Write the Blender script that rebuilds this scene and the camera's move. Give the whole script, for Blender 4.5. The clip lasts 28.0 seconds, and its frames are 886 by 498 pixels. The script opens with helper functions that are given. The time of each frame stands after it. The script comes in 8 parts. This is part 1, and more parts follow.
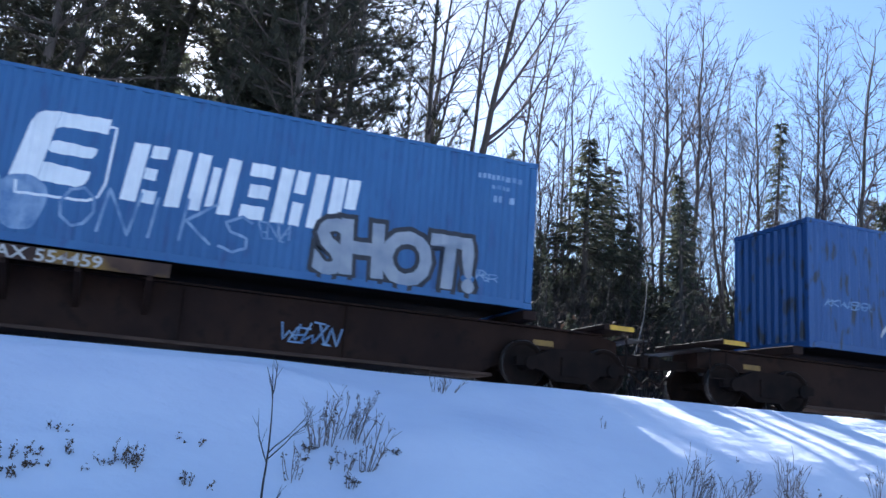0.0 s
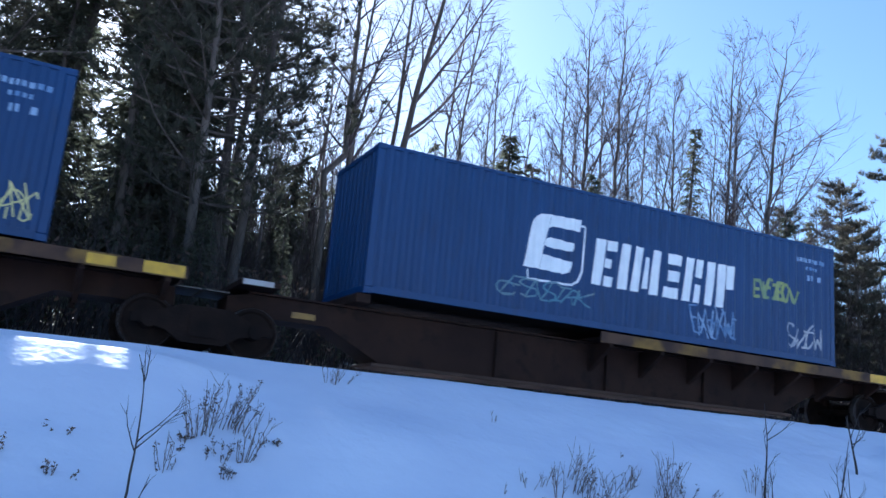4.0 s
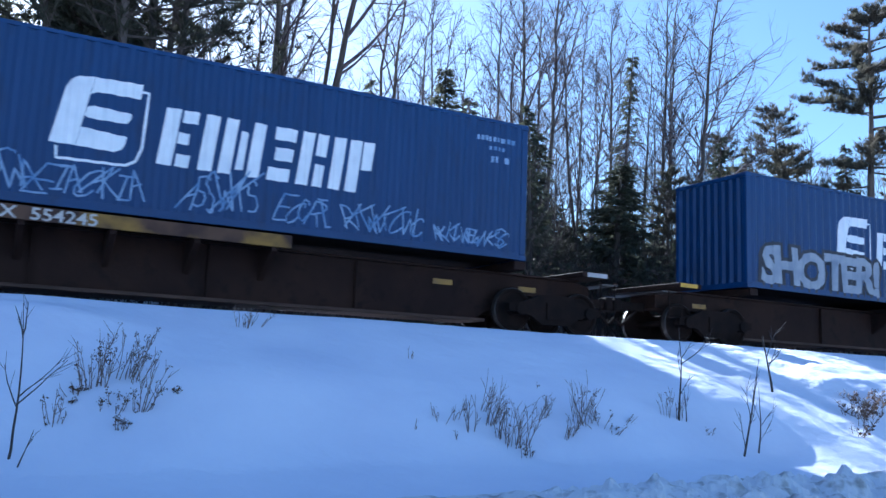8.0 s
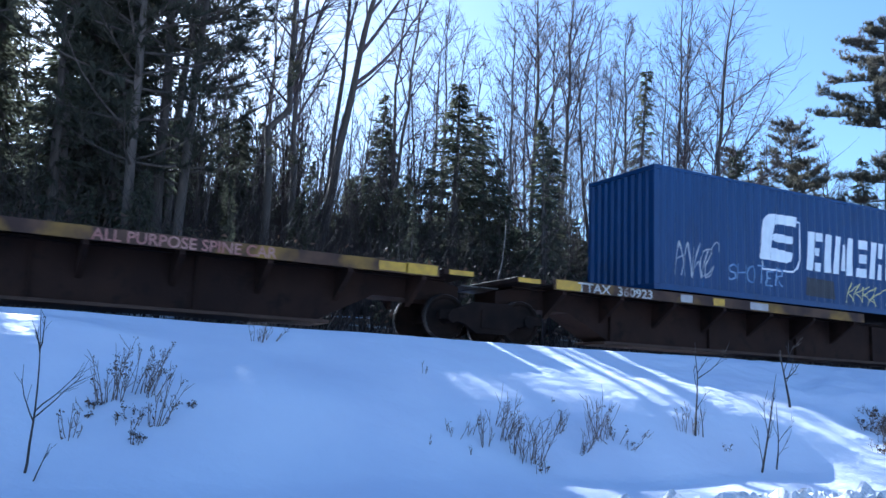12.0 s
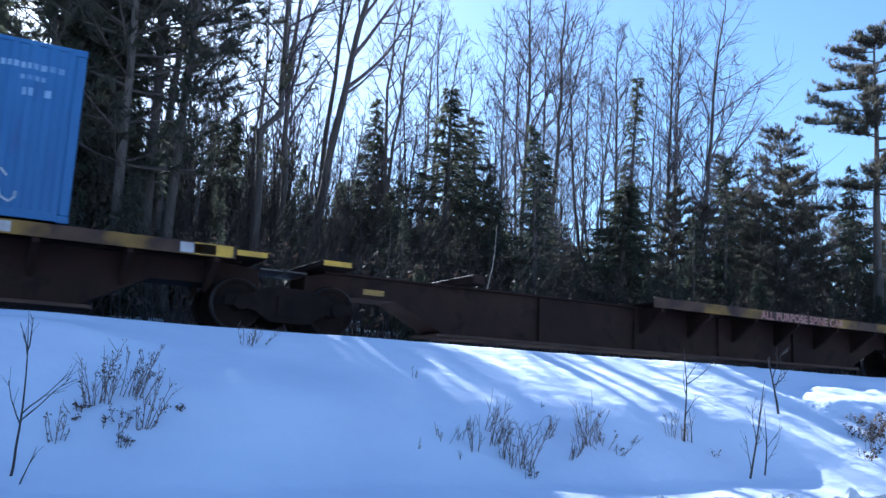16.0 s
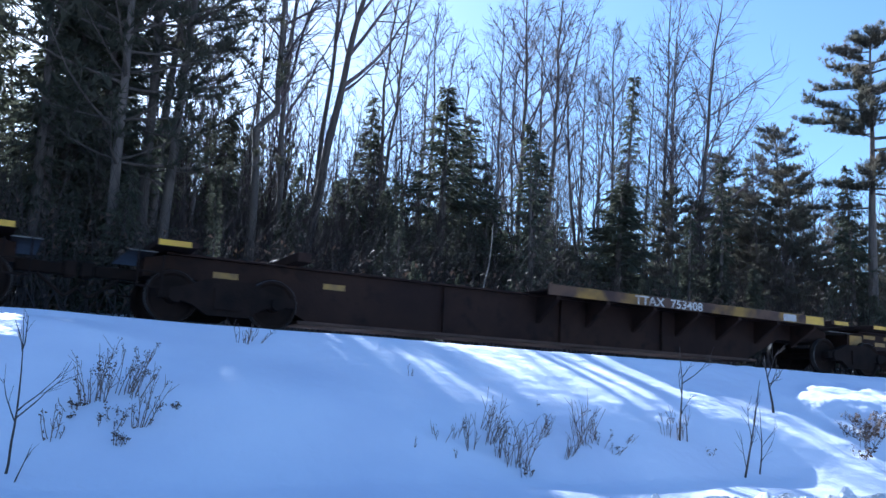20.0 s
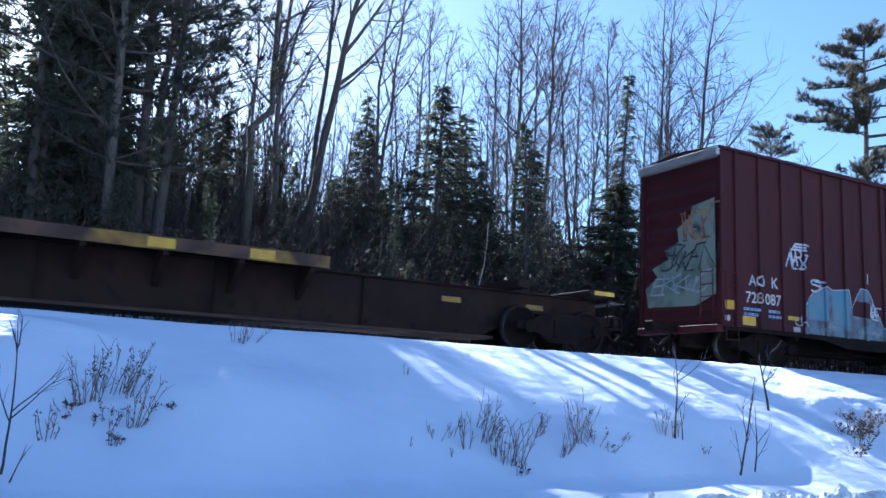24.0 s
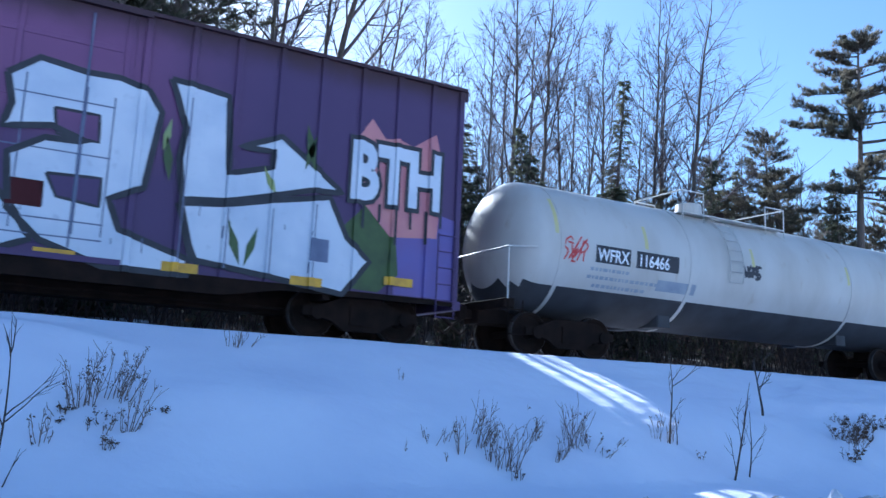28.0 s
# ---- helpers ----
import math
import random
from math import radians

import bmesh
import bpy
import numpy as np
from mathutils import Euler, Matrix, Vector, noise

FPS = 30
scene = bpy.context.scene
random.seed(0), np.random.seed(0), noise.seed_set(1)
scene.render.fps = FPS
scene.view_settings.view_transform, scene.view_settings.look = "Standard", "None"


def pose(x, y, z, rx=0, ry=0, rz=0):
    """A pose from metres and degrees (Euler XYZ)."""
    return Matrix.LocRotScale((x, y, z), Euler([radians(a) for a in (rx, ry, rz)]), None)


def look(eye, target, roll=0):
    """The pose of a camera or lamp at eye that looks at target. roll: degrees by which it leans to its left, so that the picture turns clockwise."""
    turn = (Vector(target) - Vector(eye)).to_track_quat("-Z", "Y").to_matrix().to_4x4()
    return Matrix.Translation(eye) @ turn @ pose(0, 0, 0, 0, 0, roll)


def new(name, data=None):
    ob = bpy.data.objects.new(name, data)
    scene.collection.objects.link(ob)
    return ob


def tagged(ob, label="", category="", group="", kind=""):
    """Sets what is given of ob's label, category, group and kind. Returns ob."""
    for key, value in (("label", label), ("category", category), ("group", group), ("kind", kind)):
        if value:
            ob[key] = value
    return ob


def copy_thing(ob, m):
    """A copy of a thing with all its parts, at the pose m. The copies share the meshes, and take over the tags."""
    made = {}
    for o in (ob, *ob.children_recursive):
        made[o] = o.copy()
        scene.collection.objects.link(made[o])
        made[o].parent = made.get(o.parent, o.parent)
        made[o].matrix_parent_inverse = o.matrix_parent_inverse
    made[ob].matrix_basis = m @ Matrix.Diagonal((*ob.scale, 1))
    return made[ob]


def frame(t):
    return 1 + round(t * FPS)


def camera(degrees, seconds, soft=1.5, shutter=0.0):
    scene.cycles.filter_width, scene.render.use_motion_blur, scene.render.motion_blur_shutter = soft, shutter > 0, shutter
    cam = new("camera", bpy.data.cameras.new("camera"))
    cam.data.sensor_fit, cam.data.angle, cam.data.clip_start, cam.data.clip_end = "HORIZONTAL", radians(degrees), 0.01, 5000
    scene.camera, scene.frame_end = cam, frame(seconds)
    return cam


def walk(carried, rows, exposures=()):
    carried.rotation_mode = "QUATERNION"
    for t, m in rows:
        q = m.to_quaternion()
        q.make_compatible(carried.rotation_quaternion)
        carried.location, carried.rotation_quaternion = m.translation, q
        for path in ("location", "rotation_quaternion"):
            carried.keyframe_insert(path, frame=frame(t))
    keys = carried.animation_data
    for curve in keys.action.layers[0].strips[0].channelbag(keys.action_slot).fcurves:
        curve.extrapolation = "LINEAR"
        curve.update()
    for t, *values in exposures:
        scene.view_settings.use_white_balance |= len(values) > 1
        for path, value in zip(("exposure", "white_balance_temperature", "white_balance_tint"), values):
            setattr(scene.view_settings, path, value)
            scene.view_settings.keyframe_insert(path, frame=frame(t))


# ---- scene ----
from mathutils import geometry

cam = camera(55.0, 28.0, soft=1.5, shutter=0.12)
PATH = [
    (0, (-0.999, 0.164, 1.419), (-0.337, 2.001, 1.85), 4.2),
    (0.5, (-0.999, 0.164, 1.419), (-0.322, 1.996, 1.849), 4.2),
    (1, (-0.999, 0.164, 1.419), (-0.315, 1.993, 1.85), 4.2),
    (1.5, (-0.999, 0.164, 1.419), (-0.294, 1.985, 1.85), 4.2),
    (2, (-0.999, 0.164, 1.419), (-0.244, 1.965, 1.85), 4.1),
    (2.5, (-0.999, 0.164, 1.419), (-0.228, 1.959, 1.845), 4.8),
    (4.5, (-0.38, -0.004, 1.471), (0.501, 1.739, 1.901), 4.9),
    (5, (-0.193, -0.055, 1.499), (0.824, 1.618, 1.908), 3.6),
    (5.5, (-0.086, -0.018, 1.517), (1.055, 1.589, 1.857), 2.8),
    (6, (0.0, 0.0, 1.5), (1.186, 1.579, 1.816), 2.2),
    (6.5, (0.0, 0.0, 1.5), (1.222, 1.556, 1.795), 1.8),
    (7, (0.0, 0.0, 1.5), (1.196, 1.578, 1.782), 1.8),
    (7.5, (0.0, 0.0, 1.5), (1.01, 1.704, 1.779), 2.5),
    (8, (0.0, 0.0, 1.5), (0.943, 1.74, 1.791), 2.2),
    (8.5, (0.0, 0.0, 1.5), (0.926, 1.746, 1.805), 1.8),
    (9, (0.0, 0.0, 1.5), (0.907, 1.756, 1.808), 1.9),
    (9.5, (0.0, 0.0, 1.5), (0.895, 1.762, 1.811), 2.1),
    (10, (0.0, 0.0, 1.5), (0.89, 1.764, 1.812), 2.4),
    (10.5, (0.0, 0.0, 1.5), (0.892, 1.763, 1.814), 2.5),
    (11, (0.0, 0.0, 1.5), (0.896, 1.76, 1.816), 2.5),
    (11.5, (0.0, 0.0, 1.5), (0.904, 1.755, 1.819), 2.3),
    (12, (0.0, 0.0, 1.5), (0.91, 1.752, 1.823), 2.3),
    (12.5, (0.0, 0.0, 1.5), (0.914, 1.749, 1.826), 2.4),
    (14.5, (0.0, 0.0, 1.5), (0.924, 1.742, 1.834), 2.5),
    (15, (0.0, 0.0, 1.5), (0.926, 1.741, 1.834), 2.5),
    (15.5, (0.0, 0.0, 1.5), (0.928, 1.74, 1.835), 2.5),
    (16, (0.0, 0.0, 1.5), (0.928, 1.74, 1.834), 2.6),
    (16.5, (0.0, 0.0, 1.5), (0.929, 1.74, 1.833), 2.8),
    (17, (0.0, 0.0, 1.5), (0.93, 1.739, 1.833), 2.7),
    (17.5, (0.0, 0.0, 1.5), (0.931, 1.739, 1.832), 2.6),
    (18, (0.0, 0.0, 1.5), (0.932, 1.738, 1.832), 2.7),
    (18.5, (0.0, 0.0, 1.5), (0.933, 1.738, 1.832), 2.7),
    (19, (0.0, 0.0, 1.5), (0.935, 1.737, 1.832), 2.7),
    (19.5, (0.0, 0.0, 1.5), (0.935, 1.737, 1.831), 2.7),
    (20, (0.0, 0.0, 1.5), (0.936, 1.736, 1.831), 2.7),
    (20.5, (0.0, 0.0, 1.5), (0.937, 1.736, 1.83), 2.8),
    (21, (0.0, 0.0, 1.5), (0.938, 1.735, 1.83), 2.8),
    (21.5, (0.0, 0.0, 1.5), (0.94, 1.734, 1.83), 2.8),
    (23.5, (0.0, 0.0, 1.5), (0.945, 1.732, 1.828), 2.6),
    (24, (0.0, 0.0, 1.5), (0.946, 1.731, 1.829), 2.5),
    (24.5, (0.0, 0.0, 1.5), (0.947, 1.73, 1.831), 2.6),
    (25, (0.0, 0.0, 1.5), (0.948, 1.73, 1.832), 2.6),
    (25.5, (0.0, 0.0, 1.5), (0.949, 1.728, 1.834), 2.7),
    (26, (0.0, 0.0, 1.5), (0.95, 1.728, 1.835), 2.7),
    (26.5, (0.0, 0.0, 1.5), (0.951, 1.727, 1.836), 2.6),
    (27, (0.0, 0.0, 1.5), (0.952, 1.727, 1.836), 2.6),
    (27.5, (0.0, 0.0, 1.5), (0.953, 1.725, 1.838), 2.7),
    (28, (0.0, 0.0, 1.5), (0.954, 1.724, 1.84), 2.6),
]
walk(cam, [(t, look(eye, target, roll)) for t, eye, target, roll in PATH], [(0, 2.12, 5550, 10), (3, 2.12, 5500, 10), (5, 2.06, 5030, 7), (28, 2.04, 5030, 7)])

# ---- light ----
SUN_AZ, SUN_EL = radians(1.5), radians(28.7)
world = bpy.data.worlds.new("sky")
scene.world = world
world.use_nodes = True
wn, wl = world.node_tree.nodes, world.node_tree.links
sky = wn.new("ShaderNodeTexSky")
sky.sky_type = "NISHITA"
sky.sun_disc = False
sky.sun_elevation, sky.sun_rotation = SUN_EL, SUN_AZ
sky.altitude, sky.air_density, sky.dust_density, sky.ozone_density = 200, 1.0, 0.6, 2.0
wl.new(sky.outputs["Color"], wn["Background"].inputs["Color"])
wn["Background"].inputs["Strength"].default_value = 0.05
sun = new("sun", bpy.data.lights.new("sun", "SUN"))
sun.data.energy, sun.data.angle, sun.data.color = 5.0, radians(0.5), (1.0, 0.95, 0.87)
toward = Vector((math.sin(SUN_AZ) * math.cos(SUN_EL), math.cos(SUN_AZ) * math.cos(SUN_EL), math.sin(SUN_EL)))
sun.matrix_world = look(toward * 60, (0, 0, 0))

# ---- plan ----
SPEED = 10.7            # the train's pace, towards -x
TRACK_Y, RAIL_Z = 15.77, 2.45
CONTAINER_Z = 3.88
PROFILE = ((-3000, 0.0), (5.2, 0.0), (6.3, 0.2), (7.0, 0.34), (7.4, 0.38), (8.0, 0.45), (8.3, 0.53), (8.6, 0.70), (9.0, 0.98), (9.35, 1.21), (9.8, 1.44), (10.4, 1.66),
           (11.2, 1.92), (12.2, 2.2), (12.6, 2.31), (13.1, 2.33), (14.0, 2.24), (17.6, 2.24), (18.6, 2.15), (20.0, 2.5), (30.0, 3.9), (60.0, 7.0), (120.0, 9.0), (3000, 20.0))


def ease(u):
    u = min(1.0, max(0.0, u))
    return u * u * (3 - 2 * u)


def ground_z(x, y):
    ys, zs = zip(*PROFILE)
    z = float(np.interp(y, ys, zs))
    if 6.5 < y < 13.0:
        if 7.2 < y < 12.2:
            gentle = 0.36 + 1.84 * (y - 7.2) / 5.0
            hollow = float(np.interp(y, (7.2, 8.45, 10.25, 12.2), (0.36, 0.58, 1.74, 2.2)))
            gentle += ease((x - 12.4 - 0.35 * (y - 9.0) - 0.5 * noise.noise((y * 0.9, 4.0, 1.0))) / 1.1) * (hollow - gentle)
            z += ease((x - 9.9 - 0.25 * noise.noise((y * 0.8, 2.0, 8.0))) / 1.5) * 0.92 * (gentle - z)
        # a bulge at low x, shaped to shade the bank's face from the sun
        z += ease((2.4 - x) / 2.0) * float(np.interp(y, (9.8, 10.4, 11.2, 12.2), (0.0, 0.12, 0.26, 0.02)))
        k = min(1.0, (y - 6.5) / 1.0, (13.0 - y) / 0.8)
        z += 0.10 * noise.noise((x * 0.42, 5.0, 1.5)) * max(0.0, 1 - abs(y - 9.5) / 1.2)
        rough = ease((x - 9.5) / 3.0)
        crust = ease((x - 4.0) / 4.0) * ease((y - 9.3) / 1.2)
        z += k * (0.06 * noise.noise((x * 0.25, y * 0.5, 3.0)) + (0.022 + 0.03 * rough) * noise.noise((x * 0.9, y * 1.3, 7.0)) + 0.03 * rough * noise.noise((x * 2.3, y * 2.6, 2.0))
                  + (0.005 + 0.020 * crust) * noise.noise((x * 3.6, y * 5.0, 4.0)) + 0.012 * (crust + rough) * noise.noise((x * 8.0, y * 9.5, 6.0)))
    elif y > 19:
        z += 0.25 * noise.noise((x * 0.12, y * 0.12, 1.0)) * min(1, (y - 19) / 4)
    return z


# ---- materials ----
def material(name, colour, rough=0.6, metal=0.0, second=None, scale=6.0, detail=6.0, mix=(0.35, 0.7), bump=0.0, bump_scale=40.0, random=0.0,
             stretch=(1, 1, 1), spec=0.5, thin=0.0, third=None, third_scale=1.0, third_mix=(0.55, 0.75)):
    m = bpy.data.materials.new(name)
    m.use_nodes = True
    n, l = m.node_tree.nodes, m.node_tree.links
    b = n["Principled BSDF"]
    b.inputs["Roughness"].default_value, b.inputs["Metallic"].default_value = rough, metal
    b.inputs["Specular IOR Level"].default_value = spec
    co = n.new("ShaderNodeTexCoord")
    mp = n.new("ShaderNodeMapping")
    mp.inputs["Scale"].default_value = stretch
    l.new(co.outputs["Object"], mp.inputs["Vector"])
    rgb = n.new("ShaderNodeRGB")
    rgb.outputs[0].default_value = (*colour, 1)
    out = rgb.outputs[0]

    def blend(out, other, scale, lo, hi):
        tex = n.new("ShaderNodeTexNoise")
        tex.inputs["Scale"].default_value, tex.inputs["Detail"].default_value = scale, detail
        l.new(mp.outputs[0], tex.inputs["Vector"])
        ramp = n.new("ShaderNodeMapRange")
        ramp.inputs["From Min"].default_value, ramp.inputs["From Max"].default_value = lo, hi
        l.new(tex.outputs["Fac"], ramp.inputs["Value"])
        mx = n.new("ShaderNodeMix")
        mx.data_type = "RGBA"
        l.new(ramp.outputs[0], mx.inputs["Factor"])
        l.new(out, mx.inputs["A"])
        mx.inputs["B"].default_value = (*other, 1)
        return mx.outputs["Result"]

    if second:
        out = blend(out, second, scale, *mix)
    if third:
        out = blend(out, third, third_scale, *third_mix)
    if random:
        info = n.new("ShaderNodeObjectInfo")
        hsv = n.new("ShaderNodeHueSaturation")
        r = n.new("ShaderNodeMapRange")
        r.inputs["To Min"].default_value, r.inputs["To Max"].default_value = 1 - random, 1 + random
        l.new(info.outputs["Random"], r.inputs["Value"])
        l.new(r.outputs[0], hsv.inputs["Value"])
        l.new(out, hsv.inputs["Color"])
        out = hsv.outputs[0]
    l.new(out, b.inputs["Base Color"])
    if bump:
        tex = n.new("ShaderNodeTexNoise")
        tex.inputs["Scale"].default_value, tex.inputs["Detail"].default_value = bump_scale, 8
        l.new(mp.outputs[0], tex.inputs["Vector"])
        bp = n.new("ShaderNodeBump")
        bp.inputs["Strength"].default_value, bp.inputs["Distance"].default_value = min(1, bump), 0.05
        l.new(tex.outputs["Fac"], bp.inputs["Height"])
        l.new(bp.outputs[0], b.inputs["Normal"])
    if thin:
        tr = n.new("ShaderNodeBsdfTranslucent")
        l.new(out, tr.inputs["Color"])
        ms = n.new("ShaderNodeMixShader")
        ms.inputs["Fac"].default_value = thin
        l.new(b.outputs[0], ms.inputs[1])
        l.new(tr.outputs[0], ms.inputs[2])
        l.new(ms.outputs[0], n["Material Output"].inputs["Surface"])
    return m


SNOW = material("snow", (0.80, 0.815, 0.92), 0.7, second=(0.72, 0.735, 0.86), scale=0.6, bump=0.55, bump_scale=5.0, spec=0.2)
DIRTY_SNOW = material("dirty_snow", (0.72, 0.72, 0.76), 0.8, second=(0.26, 0.25, 0.24), scale=5.0, mix=(0.52, 0.74), bump=0.9, bump_scale=9.0, spec=0.2)
ASPHALT = material("wet_asphalt", (0.055, 0.055, 0.06), 0.45, second=(0.09, 0.09, 0.09), scale=2.0, bump=0.3, bump_scale=120)
BLUE = material("container_blue", (0.005, 0.033, 0.112), 0.45, spec=0.35, second=(0.007, 0.040, 0.132), scale=0.7, third=(0.008, 0.027, 0.082), third_scale=2.2,
                third_mix=(0.55, 0.8), bump=0.06, bump_scale=9, stretch=(1.5, 1, 0.5), random=0.12)
# a lighter tone of the container blue
BLUE_PALE = material("container_blue_pale", (0.020, 0.092, 0.24), 0.5, second=(0.032, 0.118, 0.28), scale=0.8, third=(0.022, 0.07, 0.20), third_scale=3.0,
                     bump=0.06, bump_scale=9, stretch=(1.5, 1, 0.5))
BLUE_RUST = material("container_blue_rust_streaked", (0.012, 0.058, 0.19), 0.5, second=(0.019, 0.071, 0.21), scale=0.8, third=(0.013, 0.018, 0.030),
                     third_scale=3.2, third_mix=(0.56, 0.64), bump=0.08, bump_scale=9, stretch=(2.3, 1, 0.5))
WHITE_PAINT = material("white_vinyl", (0.78, 0.80, 0.82), 0.5, second=(0.66, 0.69, 0.73), scale=3.0)
WHITE_WORN = material("chipped_white_vinyl", (0.72, 0.72, 0.70), 0.55, second=(0.05, 0.042, 0.05), scale=1.9, mix=(0.53, 0.60), stretch=(2.2, 1, 0.35))
PALE_SPRAY = material("pale_spray_paint", (0.24, 0.34, 0.50), 0.6, second=(0.10, 0.19, 0.36), scale=3.5, mix=(0.4, 0.62))
WHITE_SPRAY = material("white_spray_paint", (0.46, 0.46, 0.48), 0.6, second=(0.26, 0.29, 0.36), scale=4, mix=(0.4, 0.65))
RUSTY_WHITE = material("rust_stained_white_paint", (0.42, 0.22, 0.18), 0.6, second=(0.30, 0.10, 0.08), scale=3)
STENCIL = material("worn_stencil_paint", (0.50, 0.47, 0.44), 0.6, second=(0.16, 0.10, 0.08), scale=3.0, mix=(0.52, 0.66))
RUST_CLOUD = material("brown_spray_cloud", (0.12, 0.05, 0.038), 0.6, second=(0.07, 0.028, 0.024), scale=2)
# for grey-blue sprayed marks, and for shadow lines drawn on the mural
SPRAY_AND_SHADOW = material("grey_blue_spray_and_shadow", (0.10, 0.12, 0.20), 0.6, second=(0.16, 0.18, 0.27), scale=3)
SILVER_SPRAY = material("silver_spray_paint", (0.32, 0.34, 0.38), 0.55, second=(0.20, 0.235, 0.30), scale=2.5)
BLACK_SPRAY = material("black_spray_paint", (0.015, 0.017, 0.025), 0.6, second=(0.03, 0.03, 0.04), scale=4)
YELLOW_SPRAY = material("yellow_green_spray_paint", (0.30, 0.33, 0.10), 0.6, second=(0.16, 0.24, 0.14), scale=2)
CREAM_SPRAY = material("cream_spray_paint", (0.55, 0.50, 0.22), 0.6, second=(0.48, 0.46, 0.25), scale=2)
GREEN_SPRAY = material("green_spray_paint", (0.06, 0.10, 0.028), 0.6, second=(0.035, 0.055, 0.02), scale=2.5)
TEAL_SPRAY = material("teal_spray_paint", (0.18, 0.21, 0.17), 0.6, second=(0.10, 0.125, 0.10), scale=1.6, mix=(0.45, 0.6), third=(0.02, 0.025, 0.025), third_scale=2.2)
FADED_BLUE = material("faded_grey_blue_spray_paint", (0.11, 0.16, 0.20), 0.6, second=(0.07, 0.055, 0.07), scale=2.2, mix=(0.42, 0.6), third=(0.24, 0.24, 0.24), third_scale=4.0)
CYAN_SPRAY = material("light_blue_spray_paint", (0.075, 0.19, 0.26), 0.6, second=(0.15, 0.20, 0.22), scale=1.6, mix=(0.4, 0.65))
LILAC_SPRAY = material("lilac_spray_paint", (0.235, 0.19, 0.215), 0.6, second=(0.18, 0.14, 0.165), scale=2)
TAN_SPRAY = material("tan_spray_paint", (0.36, 0.16, 0.07), 0.6, second=(0.17, 0.06, 0.045), scale=2.6, mix=(0.40, 0.58))
VIOLET_SPRAY = material("violet_spray_paint", (0.11, 0.09, 0.30), 0.55, second=(0.14, 0.075, 0.21), scale=1.0)
PINK_SPRAY = material("pink_spray_paint", (0.50, 0.22, 0.22), 0.6, second=(0.42, 0.16, 0.20), scale=2)
RED_SPRAY = material("red_spray_paint", (0.45, 0.04, 0.04), 0.6)
MURAL_WHITE = material("mural_white_paint", (0.55, 0.59, 0.67), 0.5, second=(0.42, 0.48, 0.59), scale=0.9, mix=(0.45, 0.7), third=(0.42, 0.46, 0.55), third_scale=5.0,
                       third_mix=(0.62, 0.75))
MAROON = material("oxide_red_car_paint", (0.043, 0.0094, 0.0116), 0.65, spec=0.16, second=(0.056, 0.0118, 0.0135), scale=0.8, third=(0.030, 0.0080, 0.0100), third_scale=3.0,
                  bump=0.05, bump_scale=8, stretch=(1.5, 1, 0.4))
def mural_coat():
    """Sprayed colours that fade into one another along the car: indigo, violet, pink, purple."""
    m = bpy.data.materials.new("fading_purple_spray")
    m.use_nodes = True
    n, l = m.node_tree.nodes, m.node_tree.links
    b = n["Principled BSDF"]
    b.inputs["Roughness"].default_value, b.inputs["Specular IOR Level"].default_value = 0.55, 0.35
    co, cut = n.new("ShaderNodeTexCoord"), n.new("ShaderNodeSeparateXYZ")
    l.new(co.outputs["Object"], cut.inputs[0])
    tex = n.new("ShaderNodeTexNoise")
    tex.inputs["Scale"].default_value, tex.inputs["Detail"].default_value = 0.9, 5
    l.new(co.outputs["Object"], tex.inputs["Vector"])

    def fade(axis, a, b_, wander):
        add = n.new("ShaderNodeMath")
        add.operation = "MULTIPLY_ADD"
        l.new(tex.outputs["Fac"], add.inputs[0])
        add.inputs[1].default_value = wander
        l.new(cut.outputs[axis], add.inputs[2])
        r = n.new("ShaderNodeMapRange")
        r.interpolation_type = "SMOOTHSTEP"
        r.inputs["From Min"].default_value, r.inputs["From Max"].default_value = a + wander / 2, b_ + wander / 2
        l.new(add.outputs[0], r.inputs["Value"])
        return r.outputs[0]

    def times(p, q):
        k = n.new("ShaderNodeMath")
        k.operation = "MULTIPLY"
        l.new(p, k.inputs[0])
        l.new(q, k.inputs[1])
        return k.outputs[0]

    def over(under, colour, mask):
        mx = n.new("ShaderNodeMix")
        mx.data_type = "RGBA"
        l.new(mask, mx.inputs["Factor"])
        l.new(under, mx.inputs["A"])
        mx.inputs["B"].default_value = (*colour, 1)
        return mx.outputs["Result"]

    base = n.new("ShaderNodeRGB")
    base.outputs[0].default_value = (0.030, 0.022, 0.055, 1)
    out = over(base.outputs[0], (0.045, 0.018, 0.030), fade("Z", 3.6, 5.2, 1.2))
    out = over(out, (0.066, 0.038, 0.105), fade("X", -4.0, -1.5, 1.5))
    high = fade("Z", 2.2, 3.6, 1.0)
    out = over(out, (0.125, 0.105, 0.32), times(times(fade("X", -4.2, -3.0, 0.8), fade("X", -0.4, -1.8, 0.8)), high))
    out = over(out, (0.155, 0.065, 0.15), times(times(fade("X", -2.2, -0.4, 1.0), fade("X", 4.4, 1.0, 1.5)), high))
    out = over(out, (0.040, 0.018, 0.026), times(fade("Z", 4.55, 5.15, 0.5), fade("X", -9, -2, 1.0)))
    l.new(out, b.inputs["Base Color"])
    return m


